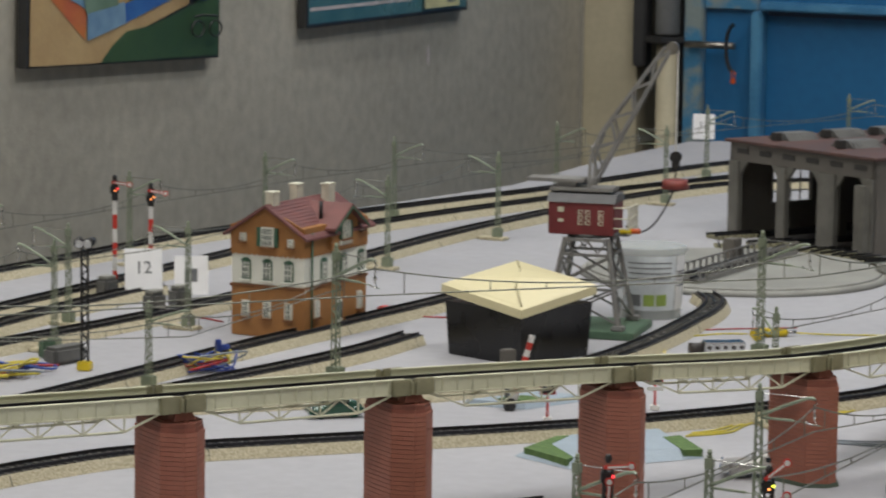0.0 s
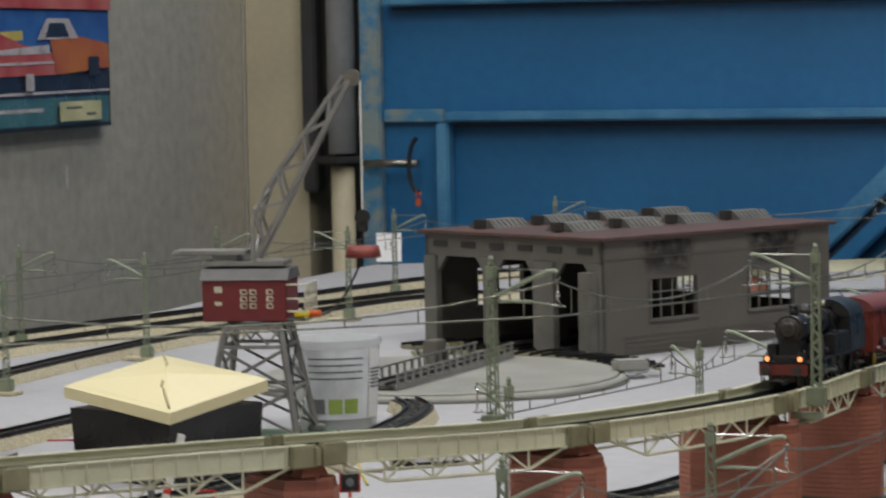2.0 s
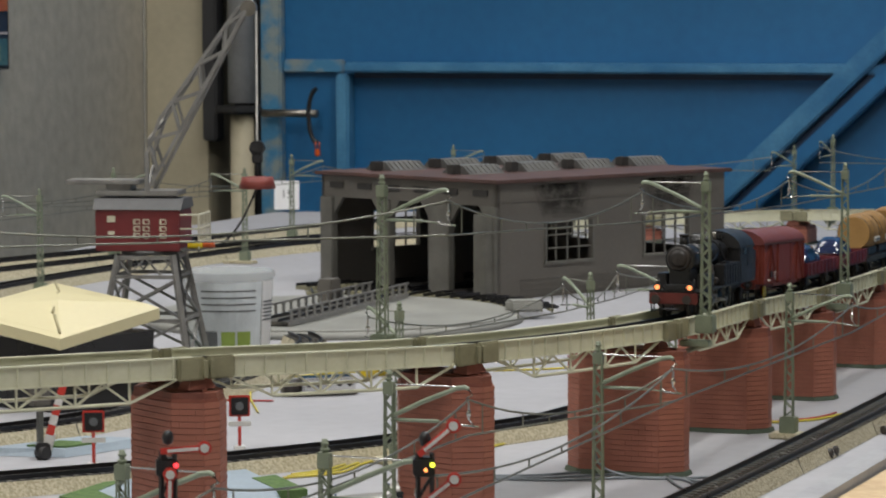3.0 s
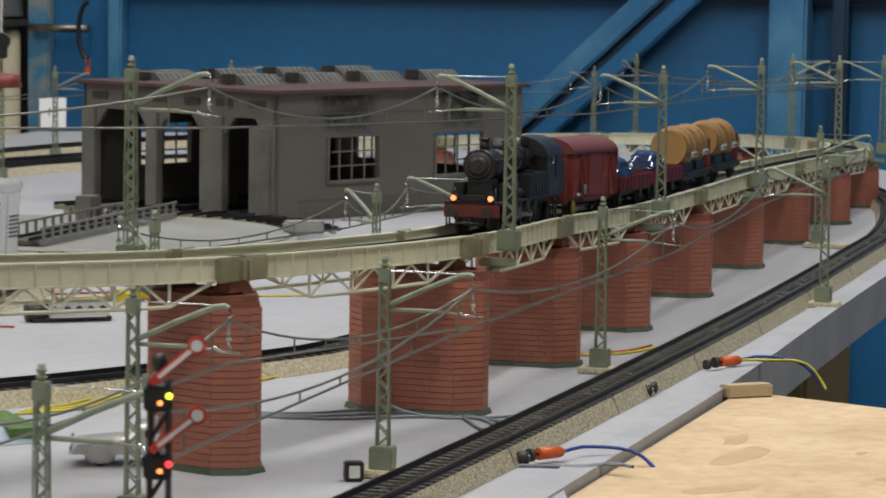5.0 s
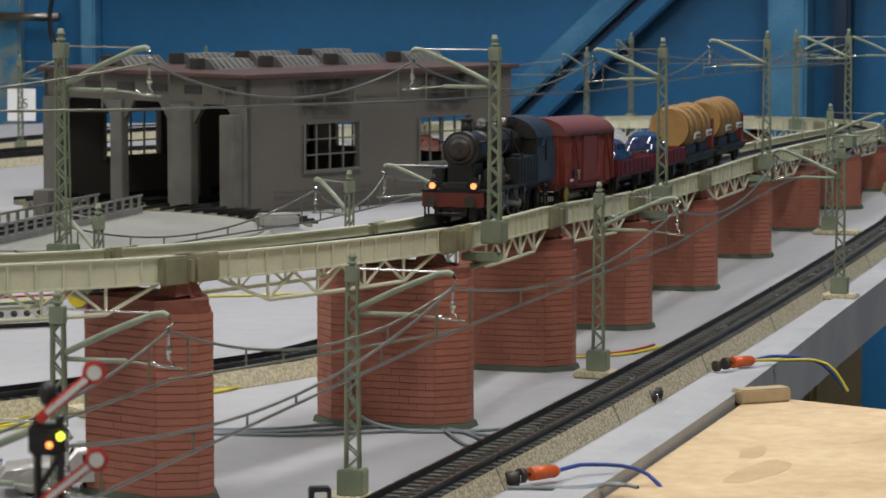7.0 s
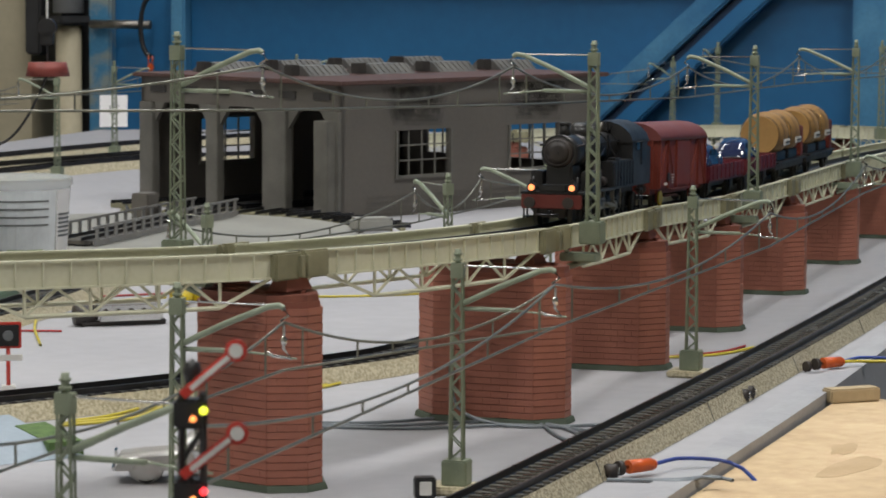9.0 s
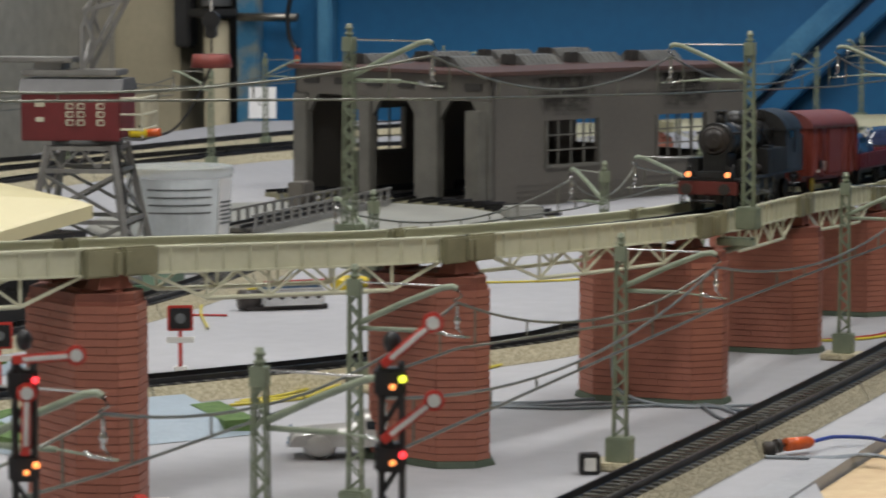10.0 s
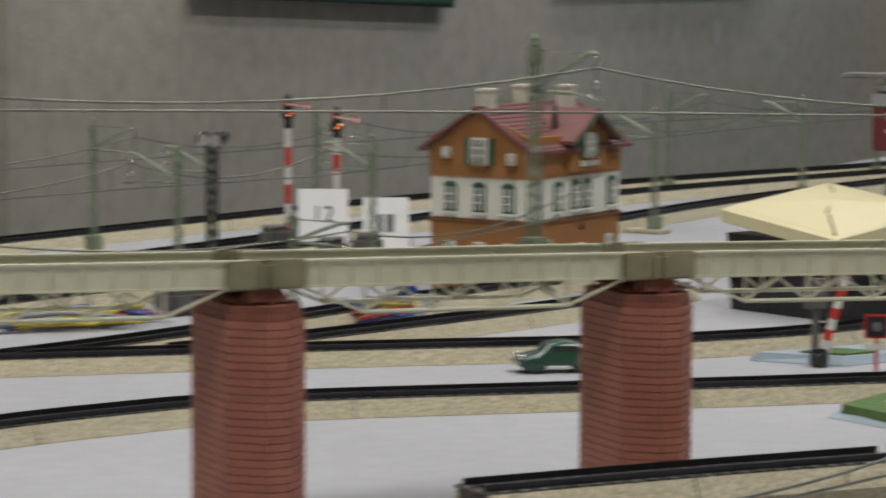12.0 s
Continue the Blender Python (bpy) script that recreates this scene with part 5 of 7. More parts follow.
# ---- locomotive shed ----
def holed_wall(xs, zs, holes, y0, y1):
    """A wall along x with thickness y0 to y1; cells (column, row) in holes stay open."""
    b = Build()
    nx, nz = len(xs), len(zs)
    vs = [(x, y, z) for y in (y0, y1) for z in zs for x in xs]

    def vi(i, k, s):
        return s * nx * nz + k * nx + i
    full = {(i, k) for i in range(nx - 1) for k in range(nz - 1)} - set(holes)
    fs = []
    for i, k in full:
        fs.append((vi(i, k, 0), vi(i + 1, k, 0), vi(i + 1, k + 1, 0), vi(i, k + 1, 0)))
        fs.append((vi(i, k, 1), vi(i, k + 1, 1), vi(i + 1, k + 1, 1), vi(i + 1, k, 1)))
        for (di, dk), (p, q) in (((0, -1), ((i, k), (i + 1, k))), ((0, 1), ((i + 1, k + 1), (i, k + 1))), ((-1, 0), ((i, k + 1), (i, k))), ((1, 0), ((i + 1, k), (i + 1, k + 1)))):
            if (i + di, k + dk) not in full:
                fs.append((vi(*q, 0), vi(*p, 0), vi(*p, 1), vi(*q, 1)))
    return b.add(vs, fs)


def shed():
    L, D, H = 0.317, 0.250, 0.119
    th = 0.004
    t = thing("engine_shed", "grey three-stall engine shed with skylights", "engine shed", pose(1.158, 0.895, 0, 0, 0, 3.5) @ Matrix.Diagonal((1.0, 1.0, 0.92, 1)))

    def panel(name, b, label="", mat="shed"):
        return part(name, b, M[mat], t, label)
    # side wall towards the viaduct: pieces round two windows
    wins = [(0.064, 0.126, 0.036, 0.077), (0.200, 0.263, 0.036, 0.077)]
    for y in (0.0, D - th):
        if y > 0:
            wins[1] = (0.244, 0.309, 0.036, 0.077)
        b = holed_wall([0.0, wins[0][0], wins[0][1], wins[1][0], wins[1][1], L], [0.0003, 0.036, 0.077, H], ((1, 1), (3, 1)), y, y + th)
        panel("side_wall", b, "grey rendered side wall with soot under the eaves")
        for x0, x1, z0, z1 in wins:
            w = part("window_frame", Build().box(((x0 + x1) / 2, y - 0.0004, z0 - 0.001), (x1 - x0 + 0.006, th, 0.003)).box((x0 - 0.0012, y - 0.0002, (z0 + z1) / 2), (0.002, th, z1 - z0)).box((x1 + 0.0012, y - 0.0002, (z0 + z1) / 2), (0.002, th, z1 - z0)), M["shedpost"], t)
            for k in range(1, 4):
                part("mullion", Build().box((x0 + (x1 - x0) * k / 4, y + th / 2, (z0 + z1) / 2), (0.0013, 0.0015, z1 - z0)), M["shedpost"], w)
            for k in range(1, 3):
                part("transom", Build().box(((x0 + x1) / 2, y + th / 2, z0 + (z1 - z0) * k / 3), (x1 - x0, 0.0014, 0.0013)), M["shedpost"], w)
    for k in range(4):
        panel("plinth_groove", Build().box((L / 2 + 0.01, -0.0003, 0.004 + k * 0.005), (L - 0.04, 0.0008, 0.0008)))
    for x0, x1 in ((0.006, 0.185), (0.19, 0.305)):
        panel("upper_groove", Build().box(((x0 + x1) / 2, -0.0004, 0.100), (x1 - x0, 0.0010, 0.0010)))
    for x0 in (0.083, 0.232):
        for k in range(4):
            g = 0.004 * k
            part("soot_stain", Build().add([(x0 - 0.012 - g, -0.0006 - 0.0001 * k, 0.094 - g), (x0 + 0.020 + g, -0.0006 - 0.0001 * k, 0.092 - g), (x0 + 0.026 + g * 1.5, -0.0006 - 0.0001 * k, 0.1165), (x0 - 0.020 - g * 1.5, -0.0006 - 0.0001 * k, 0.1165)], [(0, 1, 2, 3)]), M["smudge"], t, "soot smudge above the window")
    # back wall with two wide windows
    b = Build().box((L - th / 2, D / 2, 0.0181), (th, D - 2 * th, 0.0356)).box((L - th / 2, D / 2, 0.0979), (th, D - 2 * th, 0.0416))
    for y0, y1 in ((th, 0.030), (0.108, 0.132), (0.212, D - th)):
        b.box((L - th / 2, (y0 + y1) / 2, 0.0565), (th, y1 - y0, 0.0412))
    panel("back_wall", b, "grey rear wall with two wide windows")
    for y0, y1 in ((0.030, 0.100), (0.132, 0.212)):
        for k in range(1, 4):
            part("mullion", Build().box((L - th / 2, y0 + (y1 - y0) * k / 4, 0.0565), (0.0014, 0.0013, 0.0408)), M["shedpost"], t)
    # front with three stalls
    opens = [(0.012, 0.063), (0.092, 0.148), (0.163, 0.232)]
    edges = [0.0] + [e for o in opens for e in o] + [D]
    for i in range(0, 8, 2):
        y0, y1 = edges[i], edges[i + 1]
        panel("front_post", Build().bbox((th / 2 - 0.001, (y0 + y1) / 2, 0.048), (th + 0.004, y1 - y0, 0.0955), 0.0006), "pale grey post between the stalls", "shedpost")
    panel("front_lintel", Build().box((th / 2, D / 2, 0.1075), (th, D, 0.023)), "grey lintel over the stalls")
    for y0, y1 in opens:
        for s, ye in ((1, y0), (-1, y1)):
            panel("haunch", Build().extrude_x([(ye, 0.078), (ye + s * 0.013, 0.0962), (ye, 0.0962)][::s], 0.0, th), "", "shedpost")
    for k in range(6):
        y = 0.022 + k * 0.041
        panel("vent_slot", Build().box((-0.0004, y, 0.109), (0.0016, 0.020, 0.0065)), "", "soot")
    panel("corner_post", Build().bbox((-0.006, 0.0115, 0.044), (0.012, 0.017, 0.088), 0.0006), "pale corner post", "shedpost")
    for y in (0.083, 0.164):
        panel("inner_post", Build().box((0.10, y, 0.045), (0.012, 0.012, 0.09)), "", "shed")
    part("shed_floor", Build().box((L / 2, D / 2, 0.0006), (L - 0.01, D - 0.01, 0.001)), M["soot"], t, "dark shed floor")
    for y0, y1 in opens:
        for o in (-0.00825, 0.00825):
            part("inner_rail", Build().box((L / 2 - 0.02, (y0 + y1) / 2 + o, 0.0035), (L - 0.03, 0.0012, 0.0045)), M["rail"], t)
    # roof
    part("roof", Build().bbox((L / 2, D / 2, H + 0.0022), (L + 0.012, D + 0.012, 0.0040), 0.001), M["shedroof"], t, "dark maroon-brown flat roof")
    for k in range(4):
        for j, y in enumerate((0.085, 0.190)):
            x = 0.040 + k * 0.078 + (0.0 if j else 0.006)
            sk = part("skylight", Build().extrude_x([(y, H + 0.0043), (y + 0.040, H + 0.0043), (y + 0.030, H + 0.0135), (y + 0.010, H + 0.0135)], x, x + 0.046), M["skylight"], t, "grey ridged skylight")
            for q in range(7):
                part("skylight_bar", Build().rod((x + 0.003 + q * 0.0066, y - 0.0004, H + 0.006), (x + 0.003 + q * 0.0066, y + 0.0096, H + 0.0138), 0.0006, 4), M["shedpost"], sk)
            part("smoke_vent", Build().bbox((x - 0.012, y + 0.01, H + 0.010), (0.010, 0.010, 0.010), 0.0008), M["soot"], t, "sooty smoke vent")


shed()


# ---- turntable ----
def turntable():
    t = thing("turntable", "pale grey turntable with lattice bridge", "turntable", pose(0.9343, 0.8560, 0))
    part("pit_plate", Build().rod((0, 0, 0.0002), (0, 0, 0.006), 0.168, 48, 0.163), M["turntable"], t, "pale round pit plate")
    part("rim", Build().rod((0, 0, 0.006), (0, 0, 0.0078), 0.160, 48, 0.157), M["turntable"], t)
    m = Matrix.Rotation(radians(30), 4, "Z")
    part("bridge_deck", Build().box((0, 0, 0.0105), (0.272, 0.030, 0.003), m), M["sleeper_i"], t, "dark bridge deck")
    for sy in (-1, 1):
        g = Build().box((0, sy * 0.018, 0.0105), (0.276, 0.0014, 0.004), m).box((0, sy * 0.018, 0.0215), (0.276, 0.0016, 0.0016), m)
        for k in range(17):
            x = -0.132 + k * 0.0165
            g.box((x, sy * 0.018, 0.0165), (0.0042, 0.0012, 0.010), m)
        part("bridge_side", g, M["crane"], t, "grey slatted bridge side")
    for o in (-0.00825, 0.00825):
        part("rail", Build().box((0, o, 0.0132), (0.274, 0.0011, 0.0024), m), M["rail"], t)
    part("operator_box", Build().bbox((0.06, 0.028, 0.020), (0.022, 0.014, 0.022), 0.001, m), M["shed"], t, "grey operator box")
    for k in range(9):
        a = radians(-32 + k * 11)
        mm = Matrix.Rotation(a, 4, "Z")
        for o in (-0.00825, 0.00825):
            part("stub_rail", Build().box((0.178, o, 0.0095), (0.044, 0.0014, 0.0026), mm), M["rail"], t)
        for q in range(4):
            part("stub_sleeper", Build().box((0.163 + q * 0.010, 0, 0.0072), (0.004, 0.027, 0.0022), mm), M["girder_end"], t)
    part("drive_housing", Build().bbox((0.165, -0.035, 0.012), (0.03, 0.02, 0.010), 0.002, Matrix.Rotation(radians(-25), 4, "Z")), M["turntable"], t)


turntable()
for k, off in enumerate((0.0, 0.082, 0.160)):
    y = 0.895 + 0.050 + off
    t = thing("approach_track", "short dark track leading into the shed", "track", pose(1.11, y, 0), "shed approach")
    for o in (-0.00825, 0.00825):
        part("rail", Build().box((0.010, o, 0.0055), (0.066, 0.0012, 0.0026)), M["rail"], t)
    for q in range(7):
        part("sleeper", Build().box((-0.018 + q * 0.009, 0, 0.0023), (0.004, 0.027, 0.0040)), M["girder_end"], t)


# ---- signals ----
def semaphore(x, y, turn, h, arms, label, striped=False, size=1.0):
    """arms: (height, degrees up, lamp material); the arm points along local x."""
    t = thing("semaphore_signal", label, "semaphore", pose(x, y, 0, 0, 0, turn) @ Matrix.Scale(size, 4), "semaphore signals")
    part("foot", Build().bbox((0, 0, 0.003), (0.020, 0.016, 0.0056), 0.001), M["turntable"], t, "grey foot box")
    if striped:
        n = 6
        for k in range(n):
            z0, z1 = 0.006 + (h * 0.80 - 0.006) * k / n, 0.006 + (h * 0.80 - 0.006) * (k + 1) / n
            part("post_band", Build().bbox((0, 0, (z0 + z1) / 2), (0.0048, 0.0048, z1 - z0), 0.0003), M["sigred" if k % 2 == 0 else "white"], t)
        part("post_head", Build().bbox((0, 0, h * 0.89), (0.0062, 0.0062, h * 0.18), 0.0005), M["signal_black"], t, "black post head")
    else:
        part("post", lattice(Build(), 0, 0, 0.006, h * 0.96, 0.0034, 0.0028, 0.0010, 14), M["signal_black"], t)
        part("post_board", Build().bbox((0, -0.0025, h * 0.45), (0.0055, 0.0010, h * 0.34), 0.0003), M["white"], t, "white and red post board")
    part("finial", Build().ball((0, 0, h), 0.0026, 8, (1, 1, 1.3)), M["signal_black"], t)
    for z, deg, lamp in arms:
        m = Matrix.Translation((0, -0.0042, z)) @ Matrix.Rotation(-radians(deg), 4, "Y")
        a = part("arm", Build().bbox((0.0055, 0, 0), (0.0180, 0.0010, 0.0027), 0.0003, m).rod((0.0150, 0.0005, 0), (0.0150, -0.0005, 0), 0.0030, 16, m=m), M["sigred"], t, "red signal arm with round end")
        part("arm_inset", Build().box((0.0060, -0.0008, 0), (0.0130, 0.0006, 0.0013), m).rod((0.0150, -0.0006, 0), (0.0150, -0.0011, 0), 0.0019, 14, m=m), M["white"], a, "white inset of the arm")
        part("lamp_housing", Build().bbox((-0.0005, 0.0005, z - 0.0075), (0.0090, 0.0070, 0.0080), 0.0008), M["signal_black"], t, "black lamp housing")
        part("lamp", Build().ball((0.0030, -0.0048, z - 0.0062), 0.0011, 10), M[lamp], t, "lit signal lamp")
        part("side_lamp", Build().ball((0.0002, -0.0040, z - 0.0085), 0.0009, 8), M["lamp_warm"], t)
    return t


semaphore(-0.0739, -0.3665, -30, 0.1390, [(0.1340, 3, "lamp_red"), (0.1090, 88, "lamp_warm")], "black semaphore with red arm level and red light", size=0.85)
semaphore(-0.0203, -0.4454, -38, 0.1425, [(0.1388, 40, "lamp_green"), (0.1173, 38, "lamp_red")], "black semaphore with both red arms raised", size=0.85)
semaphore(0.2876, 1.0479, -25, 0.116, [(0.1115, -8, "lamp_red")], "red and white striped semaphore beside the rear tracks", True)
semaphore(0.3279, 1.0469, -25, 0.106, [(0.1010, -10, "lamp_warm")], "red and white striped semaphore next to its twin", True)


def light_signal(x, y):
    t = thing("lamp_mast", "dark lattice mast with two small spotlights", "lamp mast", pose(x, y, 0, 0, 0, -40))
    part("foot", Build().bbox((0, 0, 0.004), (0.012, 0.012, 0.0076), 0.001), M["yellow"], t, "yellow foot block")
    part("shaft", lattice(Build(), 0, 0, 0.008, 0.108, 0.0030, 0.0028, 0.0007, 16), M["signal_black"], t)
    for s in (-1, 1):
        part("spotlight", Build().rod((s * 0.004, -0.004, 0.112), (s * 0.006, 0.006, 0.114), 0.0048, 12, 0.0035), M["signal_black"], t)
        part("spot_lens", Build().rod((s * 0.004, -0.0046, 0.1119), (s * 0.004, -0.004, 0.112), 0.0040, 12), M["chrome"], t)


light_signal(0.0629, 0.6338)


def number_card(x, y, z, turn, lean, w, h, digits, label):
    t = thing("number_card", label, "card", pose(x, y, z) @ Matrix.Rotation(radians(turn), 4, "Z") @ Matrix.Rotation(radians(lean), 4, "X"))
    part("sheet", Build().bbox((0, 0, h / 2), (w, 0.0008, h), 0.0002), M["paper"], t)
    if digits:
        c = bpy.data.curves.new("number_mark", "FONT")
        c.body, c.size, c.align_x, c.align_y, c.extrude = digits, h * 0.42, "CENTER", "CENTER", 0.0001
        c.materials.append(M["ink"])
        o = new("number_mark", c)
        o.parent = t
        o.matrix_basis = Matrix.Translation((0, -0.0008, h * 0.52)) @ Matrix.Rotation(radians(90), 4, "X")
    else:
        part("print_bar", Build().box((-0.004, -0.0006, h * 0.5), (0.004, 0.0004, h * 0.34)).box((0.003, -0.0006, h * 0.5), (0.006, 0.0004, h * 0.34)), M["ink"], t)


number_card(0.2871, 0.9790, 0.010, -22, -18, 0.038, 0.042, "12", "white paper card numbered 12 leaning by the rear tracks")
number_card(0.3196, 0.9370, 0.008, -24, -20, 0.034, 0.040, "", "white paper card with a printed number")
number_card(1.7700, 2.0500, 0.004, -38, -15, 0.034, 0.040, "15", "white paper card numbered 15 behind the shed")
for x, y in ((0.2547, 0.8892), (0.2551, 0.9973), (0.2911, 0.9069)):
    t = thing("relay_box", "small grey relay box beside the track", "relay box", pose(x, y, 0, 0, 0, 25), "relay boxes")
    part("case", Build().bbox((0, 0, 0.011), (0.022, 0.016, 0.021), 0.003), M["skylight"], t)
    part("cover", Build().bbox((0, 0, 0.0225), (0.017, 0.012, 0.003), 0.001), M["turntable"], t)


# ---- damp stains on the chipboard ----
for x, y, rx, ry, d in ((0.5680, -0.1426, 0.030, 0.010, 20), (0.6015, -0.1103, 0.016, 0.006, 30), (0.4925, -0.1977, 0.022, 0.008, -10), (0.5724, -0.2282, 0.010, 0.004, 0), (0.6182, -0.1750, 0.006, 0.002, 15)):
    pts = []
    for k in range(22):
        q = 2 * math.pi * k / 22
        f = 1 + 0.35 * noise.noise((x * 90 + math.cos(q) * 1.4, y * 90 + math.sin(q) * 1.4, 0))
        pts.append((rx * f * math.cos(q), ry * f * math.sin(q)))
    solid("damp_stain", Build().prism(pts, -0.00398, -0.00388), M["stain"], "darker damp stain on the chipboard", "stain", "board stains", m=pose(x, y, 0, 0, 0, d))


# ---- level crossing ----
def crossing():
    plate = Build().prism([(0.1945, 0.1454), (0.2040, 0.0853), (0.3180, 0.0711), (0.3452, 0.1599), (0.2620, 0.1740)], 0.0003, 0.0065, taper=[(0.2144, 0.1487), (0.2145, 0.0984), (0.3132, 0.0861), (0.3372, 0.1577), (0.2630, 0.1690)])
    t = thing("crossing_ramp", "pale blue-grey road ramp with green verges", "road ramp")
    part("road", plate, M["plate"], t)
    for poly in ([(0.2009, 0.1421), (0.2056, 0.0897), (0.2152, 0.0962), (0.2274, 0.1443), (0.2580, 0.1660), (0.2480, 0.1690)], [(0.3032, 0.0774), (0.3183, 0.0733), (0.3361, 0.1274), (0.3195, 0.1272)]):
        part("verge", Build().prism(poly, 0.0004, 0.0069), M["green_scatter"], t, "green scatter grass verge")
    t = thing("crossing_ramp", "far pale road ramp with a green verge", "road ramp")
    part("road", Build().prism([(0.2700, 0.3420), (0.3050, 0.3000), (0.3770, 0.3107), (0.3520, 0.3480)], 0.0003, 0.005, taper=[(0.2740, 0.3400), (0.3070, 0.3040), (0.3700, 0.3140), (0.3490, 0.3450)]), M["plate"], t)
    part("verge", Build().prism([(0.2947, 0.3270), (0.3104, 0.3068), (0.3341, 0.3099), (0.3214, 0.3311)], 0.0004, 0.0062), M["green_scatter"], t)
    # raised barrier
    b = thing("crossing_barrier", "red and white striped crossing barrier standing raised", "barrier", pose(0.2930, 0.3060, 0.0002, 0, 0, -30))
    part("stand", Build().bbox((0, 0, 0.005), (0.009, 0.009, 0.0098), 0.001).rod((-0.002, 0, 0.004), (0.002, -0.006, 0.004), 0.004, 10), M["signal_black"], b, "black barrier stand")
    m = Matrix.Rotation(radians(16), 4, "Y")
    for k in range(9):
        part("boom_band", Build().bbox((0, 0, 0.012 + k * 0.0062), (0.0046, 0.0024, 0.0062), 0.0002, m), M["white" if k % 2 == 0 else "sigred"], b)
    part("lower_boom", Build().bbox((0.001, 0.003, 0.006), (0.0060, 0.0030, 0.02), 0.0004, m), M["white"], b)
    w = thing("warning_post", "grey box on a post beside the barrier", "post", pose(0.3080, 0.3330, 0.0))
    part("post", Build().bbox((0, 0, 0.017), (0.0035, 0.0035, 0.033), 0.0004), M["skylight"], w)
    part("box", Build().bbox((0, 0, 0.037), (0.012, 0.008, 0.017), 0.0008), M["shed"], w)
    for x, y in ((0.2929, 0.2495), (0.4002, 0.2515)):
        s = thing("warning_light", "crossing light with dark red-edged board", "crossing light", pose(x, y, 0.0002, 0, 0, -32), "crossing lights")
        part("post", Build().rod((0, 0, 0), (0, 0, 0.022), 0.0011, 8), M["sigred"], s)
        part("foot", Build().bbox((0, 0, 0.002), (0.007, 0.007, 0.0038), 0.0005), M["white"], s)
        part("board", Build().bbox((0, 0, 0.0285), (0.0130, 0.0011, 0.0130), 0.0006), M["sigred"], s)
        part("board_face", Build().bbox((0, -0.0012, 0.0285), (0.0106, 0.0010, 0.0106), 0.0004), M["signal_black"], s)
        part("lens", Build().rod((0, -0.0011, 0.0285), (0, -0.0026, 0.0285), 0.0026, 12), M["ink"], s)
        part("cross_board", Build().bbox((0, -0.001, 0.0175), (0.014, 0.001, 0.0030), 0.0003, ), M["white"], s)


crossing()


# ---- small cars ----
def small_car(m, mat, label, kind, cargo=False):
    """Local x forwards, length about 47 mm."""
    t = thing("model_car", label, "car", m)
    if kind == "beetle":
        L, Wd, H = 0.047, 0.0185, 0.0175
        prof = [(-0.0235, 0.004), (-0.0235, 0.0070), (-0.0195, 0.0115), (-0.0120, 0.0155), (-0.0030, H), (0.0050, 0.0165), (0.0100, 0.0115), (0.0175, 0.0095), (0.0225, 0.0065), (0.0235, 0.004)]
    else:
        L, Wd, H = 0.058, 0.020, 0.0180
        prof = [(-0.029, 0.005), (-0.028, 0.010), (-0.024, 0.0150), (-0.015, H), (0.000, H), (0.0045, 0.0125), (0.018, 0.0115), (0.0265, 0.0105), (0.0285, 0.0075), (0.029, 0.005)]
    b = Build()
    rows = [(-Wd / 2, 0.80), (-Wd / 2 * 0.86, 0.95), (-Wd / 2 * 0.5, 1.0), (Wd / 2 * 0.5, 1.0), (Wd / 2 * 0.86, 0.95), (Wd / 2, 0.80)]
    n = len(prof)
    vs, fs = [], []
    for y, f in rows:
        for x, z in prof:
            vs.append((x * (0.94 + 0.06 * f), y * (1 - 0.22 * max(0, (z - 0.010) / 0.01)), 0.004 + (z - 0.004) * f))
    for i in range(len(rows) - 1):
        for k in range(n - 1):
            fs.append((i * n + k, (i + 1) * n + k, (i + 1) * n + k + 1, i * n + k + 1))
        fs.append((i * n, i * n + n - 1, (i + 1) * n + n - 1, (i + 1) * n))
    b.add(vs, fs, smooth=True)
    b.add(vs[:n], [tuple(range(n))], smooth=False)
    b.add(vs[-n:], [tuple(range(n))[::-1]], smooth=False)
    body = part("body", b, M[mat], t)
    for sx in (-1, 1):
        for sy in (-1, 1):
            x = sx * L * 0.29
            w = part("wheel", Build().rod((x, sy * Wd * 0.36, 0.0040), (x, sy * Wd * 0.50, 0.0040), 0.0040, 14), M["tyre"], t)
            part("hub_cap", Build().rod((x, sy * Wd * 0.50, 0.0040), (x, sy * Wd * 0.515, 0.0040), 0.0022, 12), M["chrome"], w)
            part("fender", Build().ball((x, sy * Wd * 0.42, 0.0050), 0.0066, 12, (1.05, 0.42, 0.80)), M[mat], t)
    for sy in (-1, 1):
        zt = H * 0.80
        for x0, x1 in ((-0.0105, -0.0025), (-0.0015, 0.0045)) if kind == "beetle" else ((-0.019, -0.011), (-0.010, -0.002)):
            yy = sy * Wd / 2 * 0.885
            part("side_window", Build().bbox(((x0 + x1) / 2, yy, zt - 0.0012), (x1 - x0, 0.0009, H * 0.20), 0.0003, ), M["carglass"], t)
        part("headlight", Build().ball((L * 0.44, sy * Wd * 0.36, 0.0085), 0.0020, 8), M["chrome"], t)
    fx = 0.0078 if kind == "beetle" else 0.0026
    part("windscreen", Build().bbox((0, 0, 0), (0.0010, Wd * 0.62, 0.0052), 0.0002, Matrix.Translation((fx, 0, H * 0.80)) @ Matrix.Rotation(radians(-42 if kind == "beetle" else -20), 4, "Y")), M["carglass"], t)
    for sx in (-1, 1):
        part("bumper", Build().bbox((sx * L * 0.50, 0, 0.0055), (0.0018, Wd * 0.92, 0.0018), 0.0004), M["chrome"], t)
    if kind != "beetle":
        part("radiator", Build().bbox((0.0285, 0, 0.0088), (0.0011, 0.0075, 0.0068), 0.0005), M["chrome"], t)
    return t


